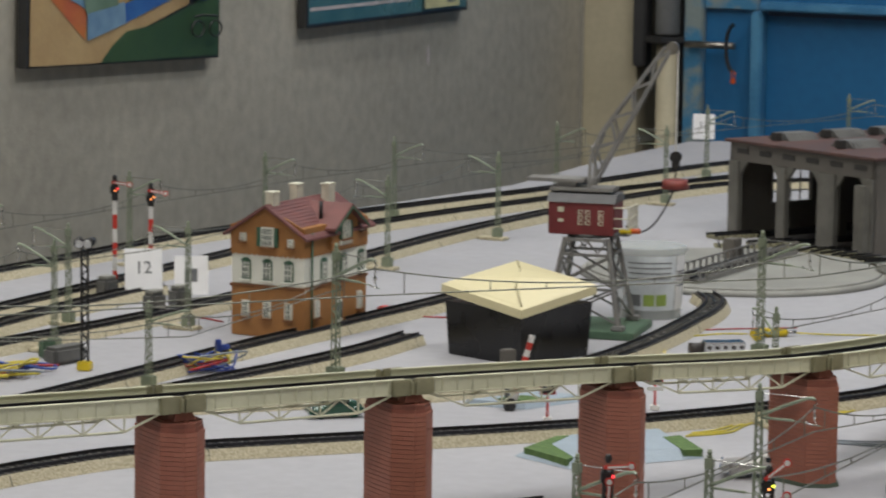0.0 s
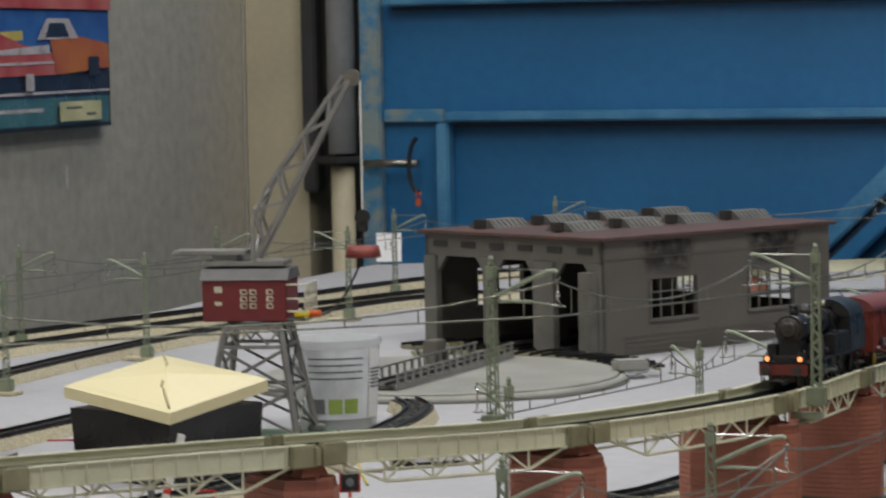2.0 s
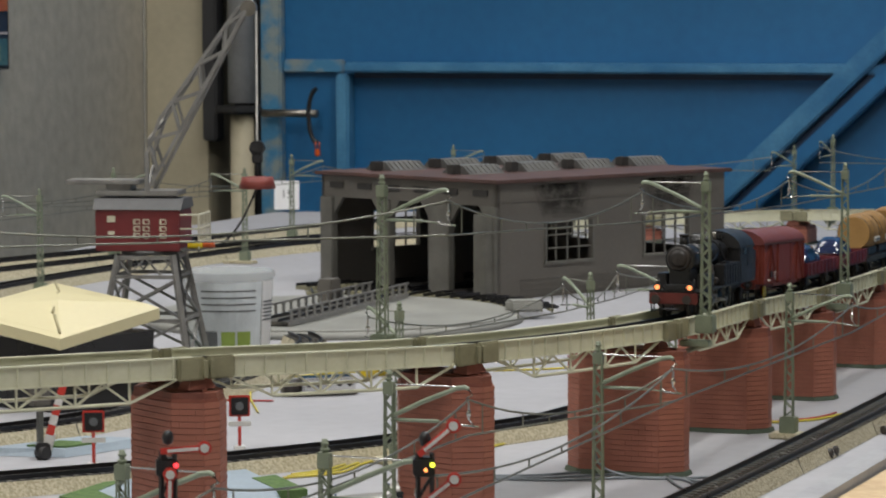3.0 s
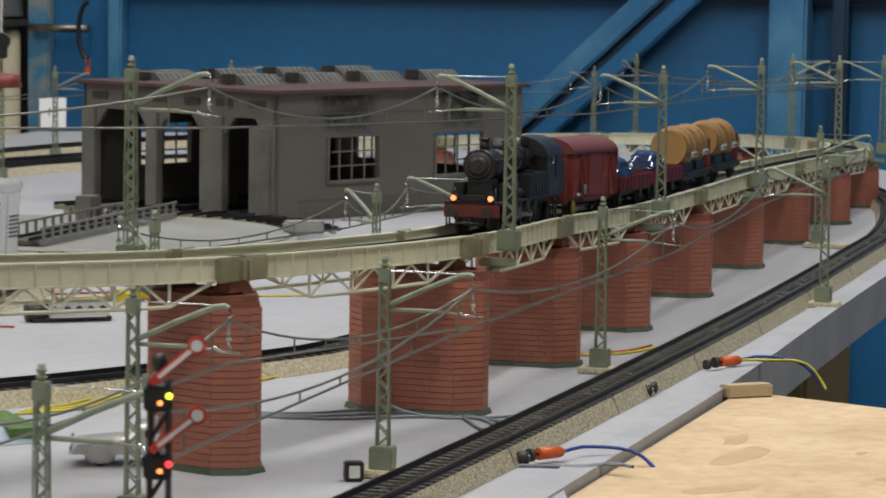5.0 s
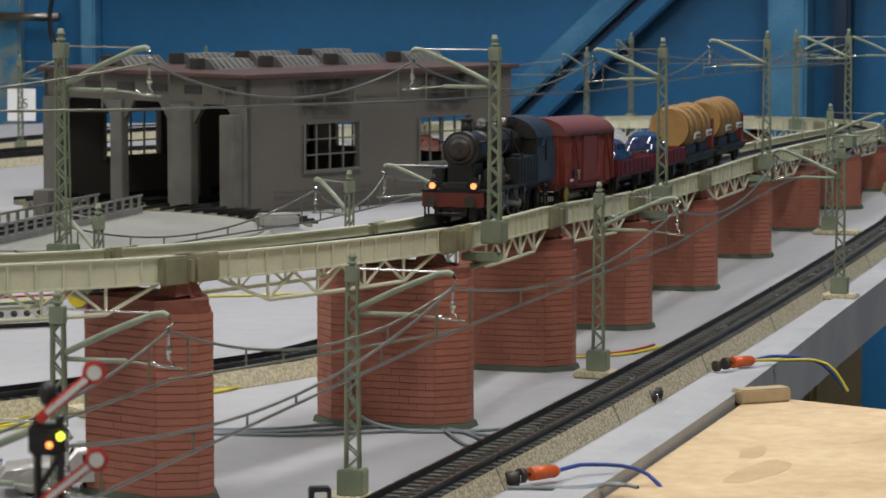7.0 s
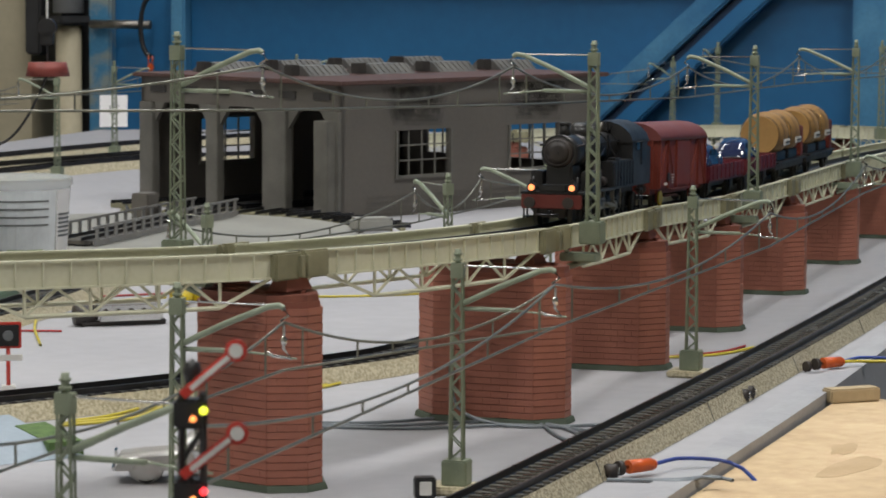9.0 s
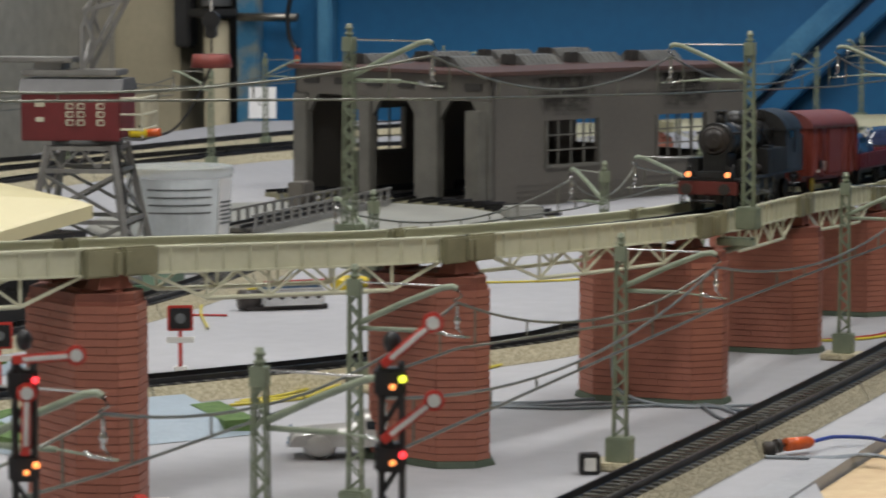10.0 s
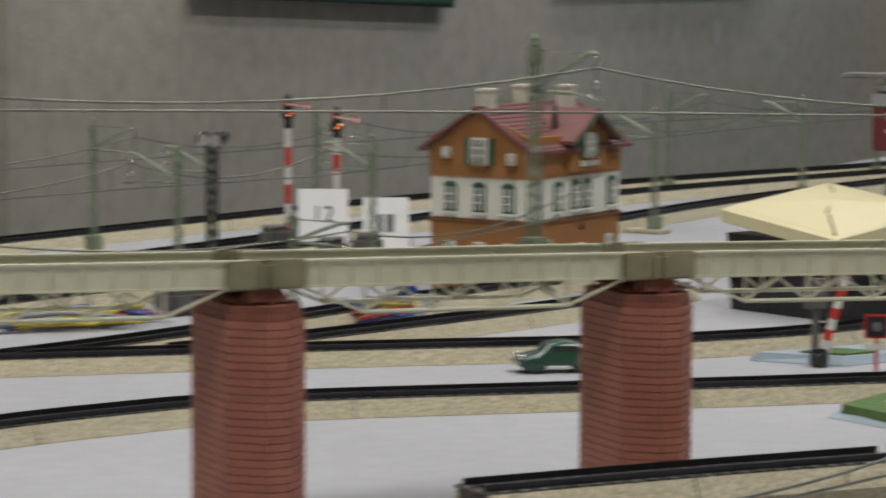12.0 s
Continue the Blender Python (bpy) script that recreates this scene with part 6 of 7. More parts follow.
small_car(pose(0.3180, -0.0020, 0.0003, 0, 0, 142) @ Matrix.Scale(1.06, 4), "carsilver", "silver vintage saloon model car beside a pier", "saloon")
small_car(pose(0.1510, 0.3468, 0.0003, 0, 0, 165), "cargreen", "dark green beetle model car beside the track", "beetle")


# ---- loose parts on the board ----
def engine_block():
    t = thing("motor_block", "silver motor block with round bolts and red wires", "motor", pose(0.6080, 0.4420, 0.0002, 0, 0, -22) @ Matrix.Scale(0.84, 4))
    part("case", Build().bbox((0.004, 0, 0.0095), (0.046, 0.020, 0.0125), 0.0015), M["chrome"], t, "bright nickel case")
    for k in range(5):
        part("bolt", Build().rod((-0.014 + k * 0.009, -0.0100, 0.010), (-0.014 + k * 0.009, -0.0112, 0.010), 0.0021, 12).ball((-0.014 + k * 0.009, -0.0112, 0.010), 0.0012, 8), M["blackframe"], t)
    part("gear_end", Build().rod((-0.034, 0, 0.0075), (-0.020, 0, 0.0075), 0.0070, 14), M["blackframe"], t, "dark gear end")
    part("axle_base", Build().bbox((0, 0, 0.0018), (0.060, 0.012, 0.0034), 0.0006), M["blackframe"], t)


engine_block()


def cable(name, label, pts, r, mat):
    fr = curve_through([(*p[:2], p[2] if len(p) > 2 else r + 0.0002) for p in pts], 0.006)
    return solid(name, Build().line([(x, y, z) for x, y, z, h in fr], r, 6), M[mat], label, "cable", "loose cables")


for x, y, d in ((0.7061, 0.5096, 10), (0.7195, 0.5009, -15), (0.6945, 0.4965, 40)):
    t = thing("yellow_plug", "yellow banana plug lying on the board", "plug", pose(x, y, 0.0, 0, 0, d), "yellow plugs")
    part("sleeve", Build().rod((-0.011, 0, 0.0042), (0.009, 0, 0.0042), 0.0038, 12), M["yellow"], t)
    part("pin", Build().rod((0.009, 0, 0.0042), (0.019, 0, 0.0042), 0.0015, 8), M["stud"], t)
cable("yellow_cable", "yellow cable lying across the grey board", [(0.5142, 0.3893), (0.5635, 0.4661), (0.6156, 0.5264), (0.6707, 0.5371), (0.6914, 0.5096, 0.004)], 0.0008, "yellowwire")
cable("yellow_cable", "yellow cable trailing towards the turntable", [(0.7249, 0.5042, 0.004), (0.7800, 0.4774), (0.8543, 0.4463), (0.9556, 0.4698), (1.0600, 0.5150)], 0.0008, "yellowwire")
cable("red_cable", "red cable lying on the board", [(0.5591, 0.4331), (0.5343, 0.4663), (0.5613, 0.5214), (0.6355, 0.5650), (0.6932, 0.5590), (0.7677, 0.5316)], 0.0007, "redwire")
for k in range(3):
    cable("yellow_cable", "yellow cable curled before the rear track", [(0.3549 + k * 0.006, 0.1456 + k * 0.004), (0.3934, 0.1416 + k * 0.007), (0.4303, 0.1625 + k * 0.004), (0.4703, 0.1705 + k * 0.003), (0.5182, 0.1626 + k * 0.004), (0.5589, 0.1751)], 0.0008, "yellowwire")
for k in range(3):
    cable("grey_cable", "thin grey cable beside the pier", [(0.4358 + k * 0.004, 0.0914 - k * 0.012), (0.4709, 0.0604 - k * 0.012), (0.5131, 0.0459 - k * 0.016), (0.5288, 0.0151 - k * 0.014), (0.5025 + k * 0.01, -0.0380 - k * 0.006), (0.5232, -0.0681)], 0.0008, "greywire")
cable("grey_cable", "grey cable looping up the pier", [(0.5138, 0.0512, 0.03), (0.5050, 0.0436, 0.022), (0.5042, 0.0372, 0.006), (0.5133, 0.0093, 0.001), (0.5497, -0.0132, 0.001)], 0.0008, "greywire")
cable("red_cable", "dark red cable behind the pier", [(0.7167, 0.1420), (0.7740, 0.1288), (0.8147, 0.1390)], 0.0007, "redwire")
cable("yellow_cable", "yellow cable behind the pier", [(0.7081, 0.1520), (0.7634, 0.1232), (0.8136, 0.1307)], 0.0008, "yellowwire")
cable("red_cable", "red cable beside the house", [(0.4218, 0.7407), (0.4676, 0.7560), (0.5038, 0.7373), (0.5464, 0.7644)], 0.0008, "redwire")
t = thing("red_plug", "red plug lying beside the house", "plug", pose(0.4497, 0.7799, 0.0, 0, 0, 30))
part("sleeve", Build().rod((-0.005, 0, 0.0052), (0.005, 0, 0.0052), 0.005, 12), M["sigred"], t)
cable("red_cable", "red cable at the rear tracks", [(0.1564, 0.8751), (0.1928, 0.8603), (0.2525, 0.8738), (0.2786, 0.8542), (0.2910, 0.8060)], 0.0008, "redwire")
# knot of coloured cables on the left of the board
cols = ("bluewire", "yellowwire", "greywire", "redwire", "bluewire", "yellowwire")
for k in range(14):
    c = (-0.0278 + random.uniform(-0.03, 0.03), 0.6316 + random.uniform(-0.012, 0.012))
    pts = [(c[0] + random.uniform(-0.05, 0.05), c[1] + random.uniform(-0.018, 0.018), 0.002 + random.uniform(0, 0.012)) for i in range(6)]
    mat = cols[k % 6]
    cable(mat[:-4] + "_cable", mat[:-4] + " cable in a loose tangle on the board", pts, 0.0011, mat)
for k in range(9):
    c = (0.1599, 0.5769)
    pts = [(c[0] + random.uniform(-0.035, 0.030), c[1] + random.uniform(-0.016, 0.016), 0.002 + random.uniform(0, 0.016)) for i in range(5)]
    mat = cols[(k * 2 + k // 3) % 6]
    cable(mat[:-4] + "_cable", mat[:-4] + " cable sprouting beside the track", pts, 0.0010, mat)
t = thing("cable_clamp", "blue cable clamp upright beside the track", "clamp", pose(0.1663, 0.5812, 0.0))
part("stem", Build().bbox((0, 0, 0.014), (0.005, 0.005, 0.027), 0.001), M["bluewire"], t)
part("jaw", Build().bbox((0.005, 0, 0.020), (0.012, 0.005, 0.005), 0.001), M["bluewire"], t)
t = thing("terminal_block", "grey terminal housing among the cables", "terminal block", pose(0.0632, 0.6764, 0.0, 0, 0, 20))
part("case", Build().bbox((0, 0, 0.008), (0.040, 0.018, 0.0155), 0.003), M["skylight"], t)
t = thing("green_terminal", "small green cable terminal", "terminal block", pose(0.0602, 0.7087, 0.0, 0, 0, 10))
part("case", Build().bbox((0, 0, 0.008), (0.012, 0.010, 0.0155), 0.001), M["greenbase"], t)


# orange plugs at the table edge, joined to the track's feed clips
def feed_plug(x, y, deg, wires):
    t = thing("orange_plug", "orange banana plug on the track feed clip", "plug", pose(x, y, 0.0, 0, 0, deg) @ Matrix.Scale(0.74, 4), "feed plugs")
    part("sleeve", Build().rod((0.0, 0, 0.0062), (0.0165, 0, 0.0062), 0.0040, 14, 0.0036).rod((0.0165, 0, 0.0062), (0.019, 0, 0.0062), 0.0036, 14, 0.0025), M["orange"], t)
    part("pin", Build().rod((-0.007, 0, 0.0062), (0.0, 0, 0.0062), 0.0011, 8), M["stud"], t)
    part("clip", Build().rod((-0.0075, 0, 0.0060), (-0.0045, 0, 0.0060), 0.0042, 14).rod((-0.014, 0.002, 0.0045), (-0.011, 0.002, 0.0045), 0.0038, 14), M["blackframe"], t, "dark round feed clip")
    c, s = math.cos(radians(deg)), math.sin(radians(deg))
    for k, mat in enumerate(wires):
        p = [(x + c * 0.014, y + s * 0.014, 0.0046), (x + c * 0.030, y + s * 0.030 - 0.002 * k, 0.0056 - 0.002 * k), (x + c * 0.050, y + s * 0.050 - 0.010 - 0.004 * k, 0.0015), (x + c * 0.056, y + s * 0.056 - 0.026, -0.016)]
        cable(mat[:-4] + "_cable", mat[:-4] + " cable hanging from the orange plug over the edge", p, 0.0009, mat)


feed_plug(0.4575, -0.1165, -8, ("bluewire",))
feed_plug(0.7660, 0.0440, -8, ("bluewire", "yellowwire"))
for x, y in ((0.6520, -0.0010), (0.6620, 0.0045), (0.4480, -0.1130)):
    t = thing("feed_clip", "dark round clip on the ballast edge", "clip", pose(x, y, 0, 0, 0, -50), "feed clips")
    part("body", Build().rod((0, 0, 0.0036), (0.0050, 0, 0.0036), 0.0030, 14), M["blackframe"], t)
    part("screw", Build().rod((0.0050, 0, 0.0036), (0.0058, 0, 0.0036), 0.0017, 10), M["stud"], t)
for k in range(3):
    cable("grey_cable", "grey cable curling by the orange plug", [(0.4434 + 0.004 * k, -0.1181 - 0.003 * k), (0.4638, -0.1357 - 0.003 * k), (0.4771 + 0.002 * k, -0.1392), (0.4816, -0.1503 - 0.002 * k)], 0.0008, "greywire")
t = thing("point_lantern", "small black and white point lantern", "lantern", pose(0.3618, -0.0974, 0.0, 0, 0, -35))
part("case", Build().bbox((0, 0, 0.0045), (0.0085, 0.0070, 0.0085), 0.0006), M["signal_black"], t)
part("lens", Build().bbox((0, -0.0036, 0.0045), (0.0048, 0.0008, 0.0055), 0.0003), M["white"], t)
t = thing("toy_sledge", "small white and red figureless cart before the piers", "cart", pose(0.1497, -0.0848, 0.0, 0, 0, -25))
part("body", Build().bbox((0, 0, 0.0085), (0.026, 0.010, 0.0075), 0.002), M["white"], t)
part("stripe", Build().bbox((0.0, 0, 0.0115), (0.006, 0.0108, 0.0040), 0.001), M["sigred"], t)
for x in (-0.009, 0.009):
    part("wheel", Build().rod((x, -0.006, 0.0045), (x, 0.006, 0.0045), 0.0043, 12), M["tyre"], t)


# ---- the train: local x forwards, z 0 on the rail ----
def on_rails(front, length):
    """The pose of a vehicle whose front stands that far along the viaduct; it faces back along the line."""
    a, b = v_at(front + length * 0.2), v_at(front + length * 0.8)
    c = ((a[0] + b[0]) / 2, (a[1] + b[1]) / 2, (a[2] + b[2]) / 2 + RAIL_UP)
    d = Vector((a[0] - b[0], a[1] - b[1], a[2] - b[2]))
    return Matrix.Translation(c) @ d.to_track_quat("X", "Z").to_matrix().to_4x4()


def wheelset(parent, x, r, mat="blackframe", spokes=0, tyre="rail"):
    for sy in (-1, 1):
        w = part("wheel", Build().rod((x, sy * 0.0072, r), (x, sy * 0.0092, r), r, 20), M[mat], parent)
        ring = [(x + r * 0.93 * math.cos(q), sy * 0.0094, r + r * 0.93 * math.sin(q)) for q in [2 * math.pi * i / 20 for i in range(21)]]
        part("tyre", Build().line(ring, r * 0.075, 5), M["steel" if tyre == "steel" else "rail"], w, "worn bright wheel tyre")
        for k in range(spokes):
            q = math.pi * k / spokes
            c, s = math.cos(q) * r * 0.9, math.sin(q) * r * 0.9
            part("spoke", Build().rod((x - c, sy * 0.0095, r - s), (x + c, sy * 0.0095, r + s), r * 0.06, 4), M["black"], w)
    part("axle", Build().rod((x, -0.0075, r), (x, 0.0075, r), 0.0012, 8), M["blackframe"], parent)


def buffers(parent, x, s, z=0.0115, mat="blackframe"):
    for sy in (-1, 1):
        part("buffer", Build().rod((x, sy * 0.0095, z), (x + s * 0.0045, sy * 0.0095, z), 0.0012, 8).rod((x + s * 0.0045, sy * 0.0095, z), (x + s * 0.0055, sy * 0.0095, z), 0.0028, 12), M[mat], parent)
    part("coupling", Build().rod((x, 0, 0.007), (x + s * 0.006, 0, 0.007), 0.0009, 6).line([(x + s * 0.006, -0.005, 0.006), (x + s * 0.009, -0.005, 0.006), (x + s * 0.009, 0.005, 0.006), (x + s * 0.006, 0.005, 0.006)], 0.0006, 5), M["rail"], parent)


def locomotive(m):
    t = thing("steam_locomotive", "black tank locomotive with red buffer beam on the viaduct", "locomotive", m)
    hw = 0.0160
    part("frame", Build().bbox((-0.004, 0, 0.0105), (0.150, 0.0135, 0.0085), 0.0006), M["blackframe"], t, "dark grimy frame")
    part("running_board", Build().bbox((-0.004, 0, 0.0158), (0.152, 2 * hw, 0.0013), 0.0004), M["black"], t)
    part("buffer_beam", Build().bbox((0.0735, 0, 0.0118), (0.0011, 2 * hw - 0.002, 0.0068), 0.0004), M["bufferred"], t, "red buffer beam")
    buffers(t, 0.0745, 1)
    buffers(t, -0.0815, -1)
    zc, r = 0.0350, 0.0082
    part("boiler", Build().rod((0.040, 0, zc), (-0.036, 0, zc), r, 28), M["black"], t)
    part("smokebox", Build().rod((0.0605, 0, zc), (0.040, 0, zc), r + 0.0004, 28), M["black"], t)
    part("smokebox_door", Build().rod((0.0605, 0, zc), (0.0625, 0, zc), r * 0.92, 24, r * 0.75).rod((0.0625, 0, zc), (0.0632, 0, zc), r * 0.7, 20, r * 0.4).rod((0.063, 0, zc), (0.0648, 0, zc), 0.0010, 8), M["blackframe"], t)
    for x in (0.040, 0.027, 0.008, -0.012):
        part("boiler_band", Build().rod((x - 0.0005, 0, zc), (x + 0.0005, 0, zc), r + 0.0006, 28), M["black"], t)
    part("smokebox_saddle", Build().bbox((0.050, 0, 0.0225), (0.018, 0.013, 0.014), 0.001), M["black"], t)
    part("chimney", Build().rod((0.0485, 0, zc + r - 0.001), (0.0485, 0, 0.0490), 0.0030, 16, 0.0024).rod((0.0485, 0, 0.0482), (0.0485, 0, 0.0496), 0.0031, 16), M["black"], t)
    for x, h in ((0.0178, 0.0485), (-0.0050, 0.0485)):
        part("dome", Build().rod((x, 0, zc + r - 0.0015), (x, 0, h - 0.0022), 0.0047, 18).ball((x, 0, h - 0.0024), 0.0047, 16, (1, 1, 0.6), top=True), M["black"], t)
    part("safety_valve", Build().rod((0.0055, 0, zc + r - 0.001), (0.0055, 0, 0.0475), 0.0012, 8).rod((-0.030, 0, zc + r - 0.001), (-0.030, 0, 0.0480), 0.0015, 8), M["steel"], t, "small brass-coloured valves")
    part("turret", Build().bbox((-0.0325, 0, 0.0455), (0.006, 0.010, 0.006), 0.0015), M["black"], t)
    part("handrail", Build().rod((0.060, -0.0092, zc + 0.0035), (-0.034, -0.0092, zc + 0.0035), 0.0005, 6).rod((0.060, 0.0092, zc + 0.0035), (-0.034, 0.0092, zc + 0.0035), 0.0005, 6), M["rail"], t)
    for sy in (-1, 1):
        y = sy * (hw - 0.0035)
        tank = part("side_tank", Build().bbox((-0.0150, y, 0.0228), (0.0475, 0.0068, 0.0132), 0.0006), M["black"], t)
        for k in range(7):
            part("rib", Build().box((-0.036 + k * 0.007, y + sy * 0.0035, 0.0228), (0.0006, 0.0006, 0.0120)), M["black"], tank)
        part("front_tank", Build().bbox((0.0440, y, 0.0210), (0.0190, 0.0060, 0.0095), 0.0006), M["black"], t)
        pump = Build().rod((0.0285, sy * 0.0110, 0.017), (0.0285, sy * 0.0110, 0.0305), 0.0026, 12).rod((0.0245, sy * 0.0115, 0.017), (0.0245, sy * 0.0115, 0.026), 0.0020, 10).ball((0.030, sy * 0.0122, 0.0235), 0.0024, 8).rod((0.0205, sy * 0.011, 0.0195), (0.011, sy * 0.011, 0.0195), 0.0024, 10)
        part("air_pump", pump, M["blackframe"], t, "worn air pump")
        part("feed_pipe", Build().line([(0.027, sy * 0.0108, 0.030), (0.018, sy * 0.0098, 0.0315), (0.008, sy * 0.0098, 0.0330), (0.0, sy * 0.0092, 0.036)], 0.0005, 6).line([(-0.005, sy * 0.0095, 0.042), (-0.005, sy * 0.0105, 0.036), (-0.0065, sy * 0.0145, 0.030), (-0.0065, sy * (hw + 0.0004), 0.020)], 0.0006, 6), M["rail"], t)
        part("tank_filler", Build().bbox((-0.006, y, 0.0302), (0.012, 0.005, 0.0011), 0.0004), M["black"], t)
        part("cylinder", Build().rod((0.0485, sy * 0.0128, 0.0090), (0.0375, sy * 0.0128, 0.0090), 0.0044, 16).bbox((0.043, sy * 0.0128, 0.0128), (0.0095, 0.0070, 0.0045), 0.0008), M["black"], t)
        rods = Build().rod((0.037, sy * 0.0128, 0.0090), (0.014, sy * 0.0128, 0.0088), 0.0009, 6).box((0.006, sy * 0.0112, 0.0066), (0.054, 0.0007, 0.0017)).rod((0.022, sy * 0.0132, 0.0092), (-0.0058, sy * 0.0132, 0.0066), 0.0011, 6).box((0.026, sy * 0.0132, 0.0110), (0.018, 0.0008, 0.0014))
        rods.bbox((0.0225, sy * 0.0132, 0.0092), (0.004, 0.0022, 0.0040), 0.0005).bbox((-0.0058, sy * 0.0132, 0.0066), (0.0048, 0.0022, 0.0048), 0.0006)
        part("valve_gear", rods, M["steel"], t, "dull steel rods")
        for x in (0.0615, -0.0560):
            st = Build()
            for k in range(3):
                st.box((x, sy * (hw - 0.0012), 0.0040 + k * 0.0045), (0.0068, 0.0030, 0.0007))
            for dx in (-0.0034, 0.0034):
                st.box((x + dx, sy * (hw - 0.0002), 0.0092), (0.0007, 0.0008, 0.0125))
            part("steps", st, M["black"], t)
        part("lamp_body", Build().rod((0.0700, sy * 0.0100, 0.0185), (0.0738, sy * 0.0100, 0.0185), 0.0024, 12).bbox((0.0715, sy * 0.0100, 0.0215), (0.0025, 0.0025, 0.0018), 0.0004), M["black"], t)
        part("headlamp", Build().rod((0.0738, sy * 0.0100, 0.0185), (0.0743, sy * 0.0100, 0.0185), 0.0015, 12), M["lamp_head"], t, "lit warm headlamp")
    # cab and bunker
    part("cab", Build().bbox((-0.0530, 0, 0.0270), (0.0365, 2 * hw, 0.0215), 0.0005), M["black"], t)
    rp = [(hw + 0.0008, 0.0375)] + [(math.cos(radians(a)) * (hw + 0.0004), 0.0368 + math.sin(radians(a)) * 0.0118) for a in range(10, 171, 16)] + [(-hw - 0.0008, 0.0375)]
    part("cab_roof", Build().extrude_x(rp[::-1] if False else rp, -0.0735, -0.0335, smooth=True), M["black"], t)
    for sy in (-1, 1):
        part("cab_window", Build().bbox((-0.0470, sy * (hw + 0.0001), 0.0355), (0.0080, 0.0008, 0.0042), 0.0004), M["carglass"], t)
        part("cab_doorway", Build().bbox((-0.0585, sy * (hw + 0.0001), 0.0320), (0.0075, 0.0008, 0.0130), 0.0004), M["signal_black"], t)
    part("bunker", Build().bbox((-0.0762, 0, 0.0255), (0.0110, 2 * hw - 0.001, 0.0185), 0.0005), M["black"], t)
    part("bunker_top", Build().extrude_y([(-0.0820, 0.0345), (-0.0712, 0.0345), (-0.0712, 0.0400)], -hw + 0.002, hw - 0.002), M["blackframe"], t)
    for x in (0.0173, -0.0058, -0.0275):
        wheelset(t, x, 0.0094, "black", 5, "steel")
    for x in (0.0655, 0.0520, -0.0445, -0.0680):
        wheelset(t, x, 0.0055, "blackframe", 0)
    for x0, x1 in ((0.0700, 0.0480), (-0.0400, -0.0725)):
        part("bogie", Build().bbox(((x0 + x1) / 2, 0, 0.0062), (abs(x1 - x0), 0.0125, 0.0045), 0.0006), M["blackframe"], t)
    part("front_fitting", Build().rod((0.066, -0.011, 0.0165), (0.066, -0.011, 0.0235), 0.0006, 6).rod((0.066, 0.011, 0.0165), (0.066, 0.011, 0.0235), 0.0006, 6).bbox((0.066, 0, 0.0180), (0.012, 0.014, 0.0035), 0.0008), M["black"], t)
    return t


def boxcar(m):
    t = thing("box_wagon", "red-brown covered goods wagon with rounded roof", "goods wagon", m)
    L, hw = 0.104, 0.0155
    part("body", Build().bbox((0, 0, 0.0248), (L, 2 * hw, 0.0270), 0.0005), M["wagon"], t)
    rp = [(math.cos(radians(a)) * (hw + 0.0012), 0.0372 + math.sin(radians(a)) * 0.0095) for a in range(0, 181, 15)]
    part("roof", Build().extrude_x(rp, -L / 2 - 0.0012, L / 2 + 0.0012, smooth=True), M["wagonroof"], t, "smooth maroon curved roof")
    part("underframe", Build().bbox((0, 0, 0.0098), (L + 0.002, 0.022, 0.0035), 0.0005), M["bufferred"], t)
    for sy in (-1, 1):
        part("door", Build().bbox((0.0, sy * (hw + 0.0003), 0.0245), (0.030, 0.0012, 0.0245), 0.0004), M["wagon"], t)
        for x in (-0.0155, 0.0155, -0.034, 0.034, -0.0515, 0.0515):
            part("stanchion", Build().box((x, sy * (hw + 0.0005), 0.0245), (0.0010, 0.0012, 0.0260)), M["wagon"], t)
        for x, d in ((-0.044, 1), (-0.025, -1), (0.025, 1), (0.044, -1)):
            part("brace", Build().box((0, 0, 0), (0.0010, 0.0009, 0.0275), Matrix.Translation((x, sy * (hw + 0.0003), 0.0245)) @ Matrix.Rotation(radians(28 * d), 4, "Y")), M["wagon"], t)
        part("card_holder", Build().bbox((0.034, sy * (hw + 0.0010), 0.0175), (0.0045, 0.0008, 0.0045), 0.0003), M["signal_black"], t)
        for k in range(4):
            part("print_bar", Build().box((0.0245, sy * (hw + 0.0009), 0.0185 - k * 0.0014), (0.0050 - 0.0008 * k, 0.0005, 0.0006)), M["white"], t)
        part("print_bar", Build().box((0.0395, sy * (hw + 0.0009), 0.0138), (0.0055, 0.0005, 0.0014)), M["white"], t)
        part("door_rail", Build().box((0.0, sy * (hw + 0.0012), 0.0108), (0.062, 0.0010, 0.0010)), M["bufferred"], t)
        for x in (-0.036, 0.036):
            part("axle_guard", Build().bbox((x, sy * 0.0112, 0.0068), (0.0090, 0.0014, 0.0065), 0.0005), M["bufferred"], t)
        part("brake_gear", Build().bbox((0.004, sy * 0.010, 0.0065), (0.030, 0.001, 0.0012), 0.0003), M["bufferred"], t)
    for sx in (-1, 1):
        for y in (-0.012, -0.006, 0, 0.006, 0.012):
            part("end_rib", Build().box((sx * (L / 2 + 0.0004), y, 0.026), (0.0012, 0.0011, 0.029)), M["wagon"], t)
        buffers(t, sx * (L / 2 + 0.0006), sx, 0.0110, "bufferred")
    wheelset(t, -0.036, 0.0060)
    wheelset(t, 0.036, 0.0060)
    for sy in (-1, 1):
        part("wheel_disc", Build().rod((0.036, sy * 0.0120, 0.0060), (0.036, sy * 0.0128, 0.0060), 0.0040, 16), M["yellow"], t, "yellow painted wheel disc")
    return t


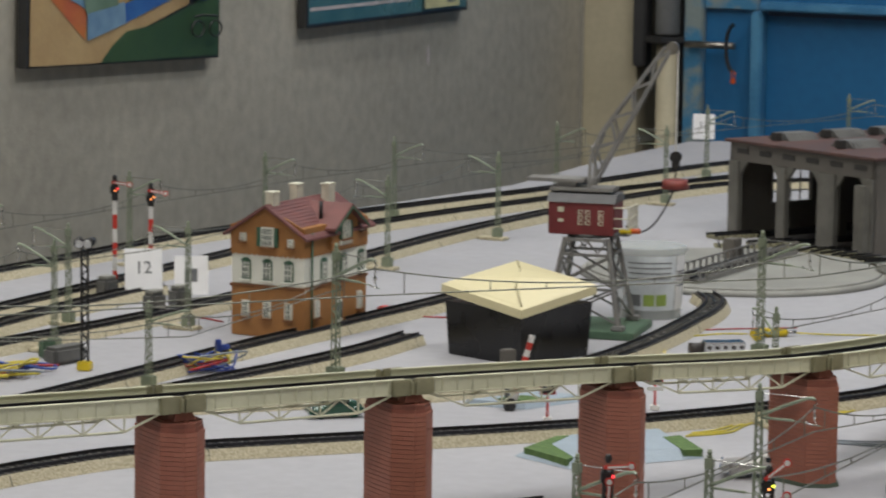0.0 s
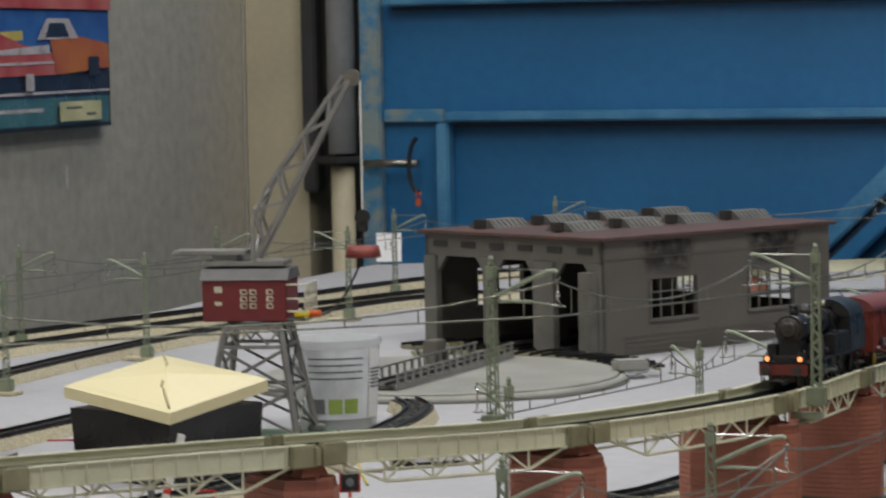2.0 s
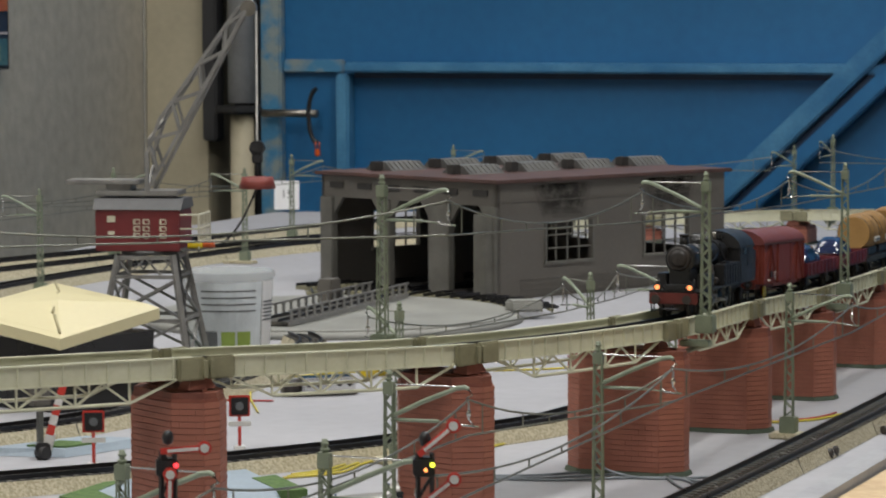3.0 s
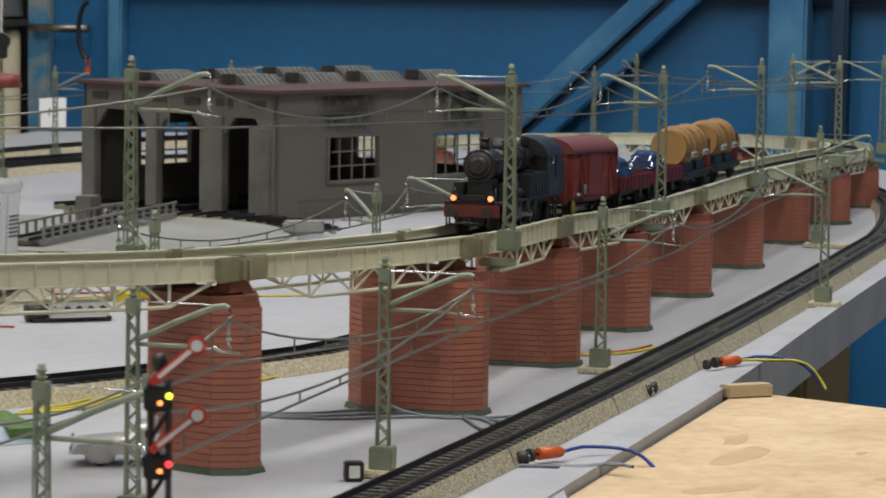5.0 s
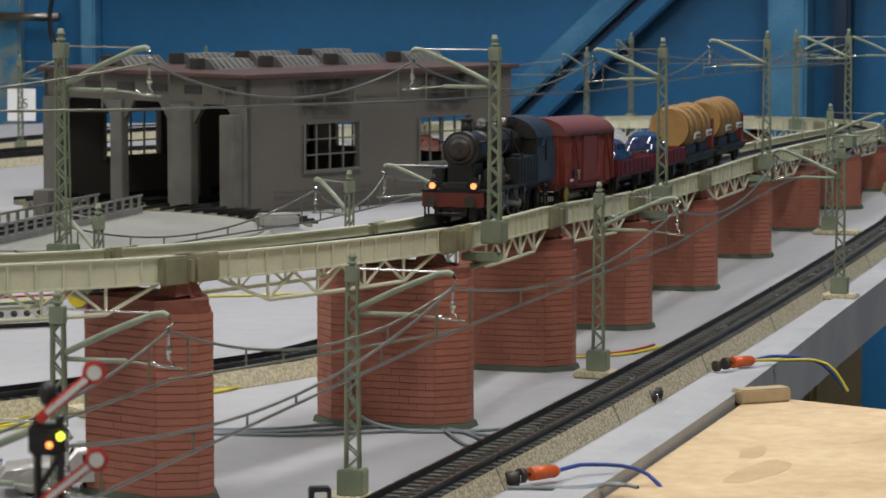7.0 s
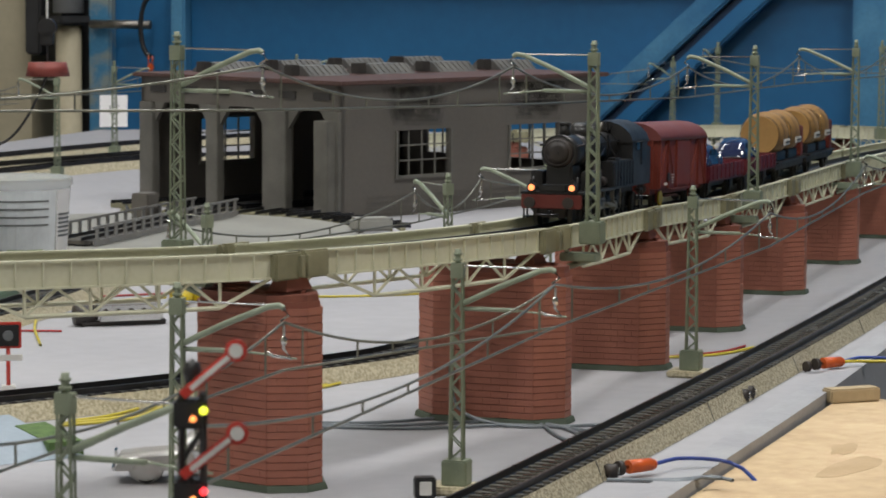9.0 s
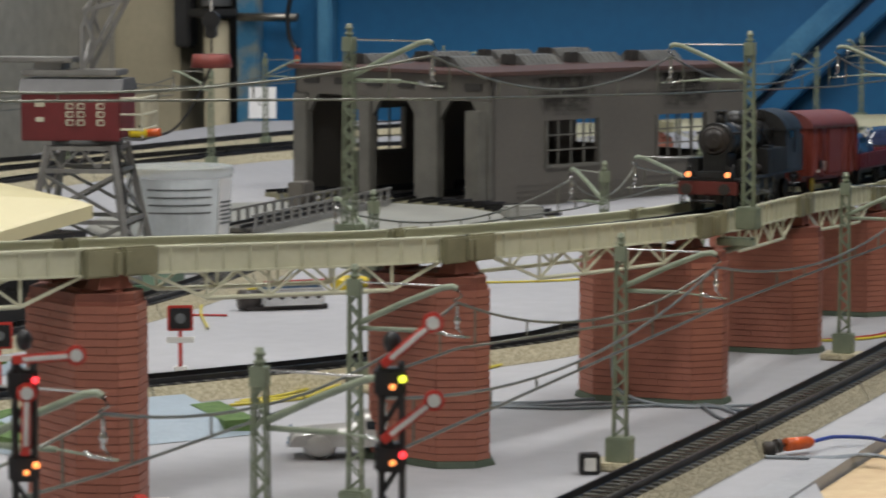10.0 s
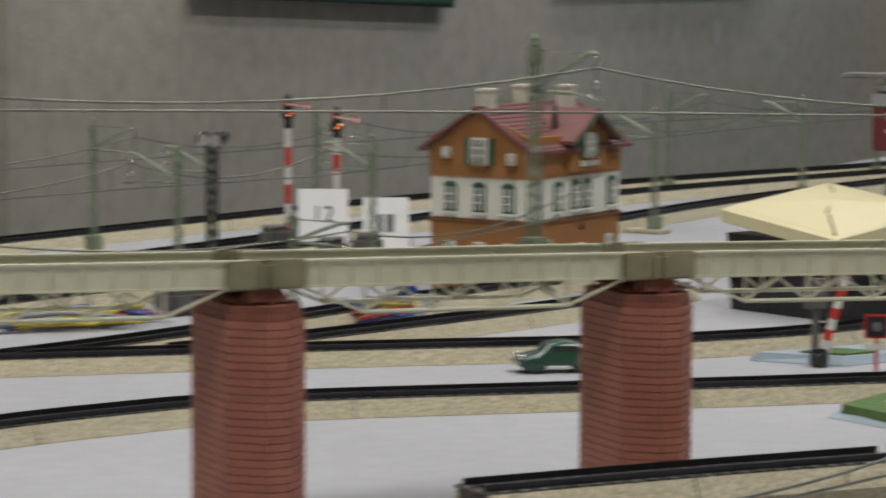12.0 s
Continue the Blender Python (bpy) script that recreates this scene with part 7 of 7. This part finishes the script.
def flat_wagon(m):
    t = thing("flat_wagon", "maroon low-sided wagon carrying a navy model car", "goods wagon", m, "flat wagons")
    L, hw = 0.092, 0.0150
    part("floor", Build().bbox((0, 0, 0.0125), (L, 2 * hw, 0.0030), 0.0004), M["flat"], t)
    for sy in (-1, 1):
        part("side_board", Build().bbox((0, sy * hw, 0.0165), (L, 0.0012, 0.0080), 0.0003), M["flat"], t)
        for k in range(8):
            part("stake", Build().box((-0.040 + k * 0.0114, sy * (hw + 0.0009), 0.0165), (0.0010, 0.0008, 0.0082)), M["flat"], t)
        for x in (-0.030, 0.030):
            part("axle_guard", Build().bbox((x, sy * 0.0110, 0.0070), (0.0090, 0.0012, 0.0070), 0.0005), M["blackframe"], t)
    for sx in (-1, 1):
        part("end_board", Build().bbox((sx * L / 2, 0, 0.0165), (0.0012, 2 * hw, 0.0080), 0.0003), M["flat"], t)
        buffers(t, sx * L / 2, sx, 0.0108)
    part("underframe", Build().bbox((0, 0, 0.0092), (L, 0.016, 0.0036), 0.0005), M["blackframe"], t)
    wheelset(t, -0.030, 0.0058)
    wheelset(t, 0.030, 0.0058)
    return t


def barrel_wagon(m):
    t = thing("barrel_wagon", "black wagon carrying two large wooden barrels", "goods wagon", m, "barrel wagons")
    L = 0.098
    part("underframe", Build().bbox((0, 0, 0.0100), (L, 0.024, 0.0040), 0.0005), M["blackframe"], t)
    part("floor", Build().bbox((0, 0, 0.0128), (L, 0.029, 0.0011), 0.0004), M["signal_black"], t)
    for x in (-0.0165, 0.0245):
        b = Build()
        n, seg = 24, 8
        vs, fs = [], []
        for i in range(seg + 1):
            f = i / seg
            r = 0.0122 + 0.0026 * math.sin(math.pi * f)
            for k in range(n):
                q = 2 * math.pi * k / n
                vs.append((x - 0.0175 + 0.035 * f, r * math.cos(q), 0.0300 + r * math.sin(q)))
        for i in range(seg):
            for k in range(n):
                j = (k + 1) % n
                fs.append((i * n + k, i * n + j, (i + 1) * n + j, (i + 1) * n + k))
        b.add(vs, fs, smooth=True)
        b.add(vs, [tuple(range(n)), tuple(range(seg * n, seg * n + n))[::-1]])
        bar = part("barrel", b, M["barrel"], t, "varnished wooden barrel")
        for f in (0.06, 0.30, 0.70, 0.94):
            r = 0.0124 + 0.0026 * math.sin(math.pi * f)
            xx = x - 0.0175 + 0.035 * f
            part("hoop", Build().rod((xx - 0.0007, 0, 0.030), (xx + 0.0007, 0, 0.030), r + 0.0002, 24, cap=False), M["blackframe"], bar, "dark iron hoop")
        for sy in (-1, 1):
            part("cradle", Build().bbox((x, sy * 0.0090, 0.0165), (0.030, 0.0040, 0.0060), 0.0005), M["signal_black"], t)
            part("name_plate", Build().bbox((x, sy * 0.0146, 0.0255), (0.018, 0.0010, 0.0040), 0.0003), M["white"], t, "white plate with printed bar")
            part("print_bar", Build().box((x, sy * 0.0153, 0.0255), (0.014, 0.0005, 0.0012)), M["ink"], t)
    part("brake_hut", Build().bbox((-0.0440, 0, 0.0235), (0.0085, 0.024, 0.020), 0.0006), M["wagon"], t, "red-brown brake hut")
    for sx in (-1, 1):
        buffers(t, sx * L / 2, sx, 0.0108)
    for x in (-0.032, 0.032):
        wheelset(t, x, 0.0058)
        for sy in (-1, 1):
            part("axle_guard", Build().bbox((x, sy * 0.0110, 0.0070), (0.0090, 0.0012, 0.0070), 0.0005), M["blackframe"], t)
    return t


FRONT = 0.595
locomotive(on_rails(FRONT, 0.168))
boxcar(on_rails(FRONT + 0.176, 0.112))
for k in range(2):
    m = on_rails(FRONT + 0.294 + k * 0.104, 0.102)
    flat_wagon(m)
    small_car(m @ Matrix.Translation((0.002, 0, 0.0142)) @ Matrix.Rotation(math.pi, 4, "Z"), "carblue", "glossy navy model car loaded on a wagon", "beetle")
for k in range(2):
    barrel_wagon(on_rails(FRONT + 0.506 + k * 0.112, 0.110))
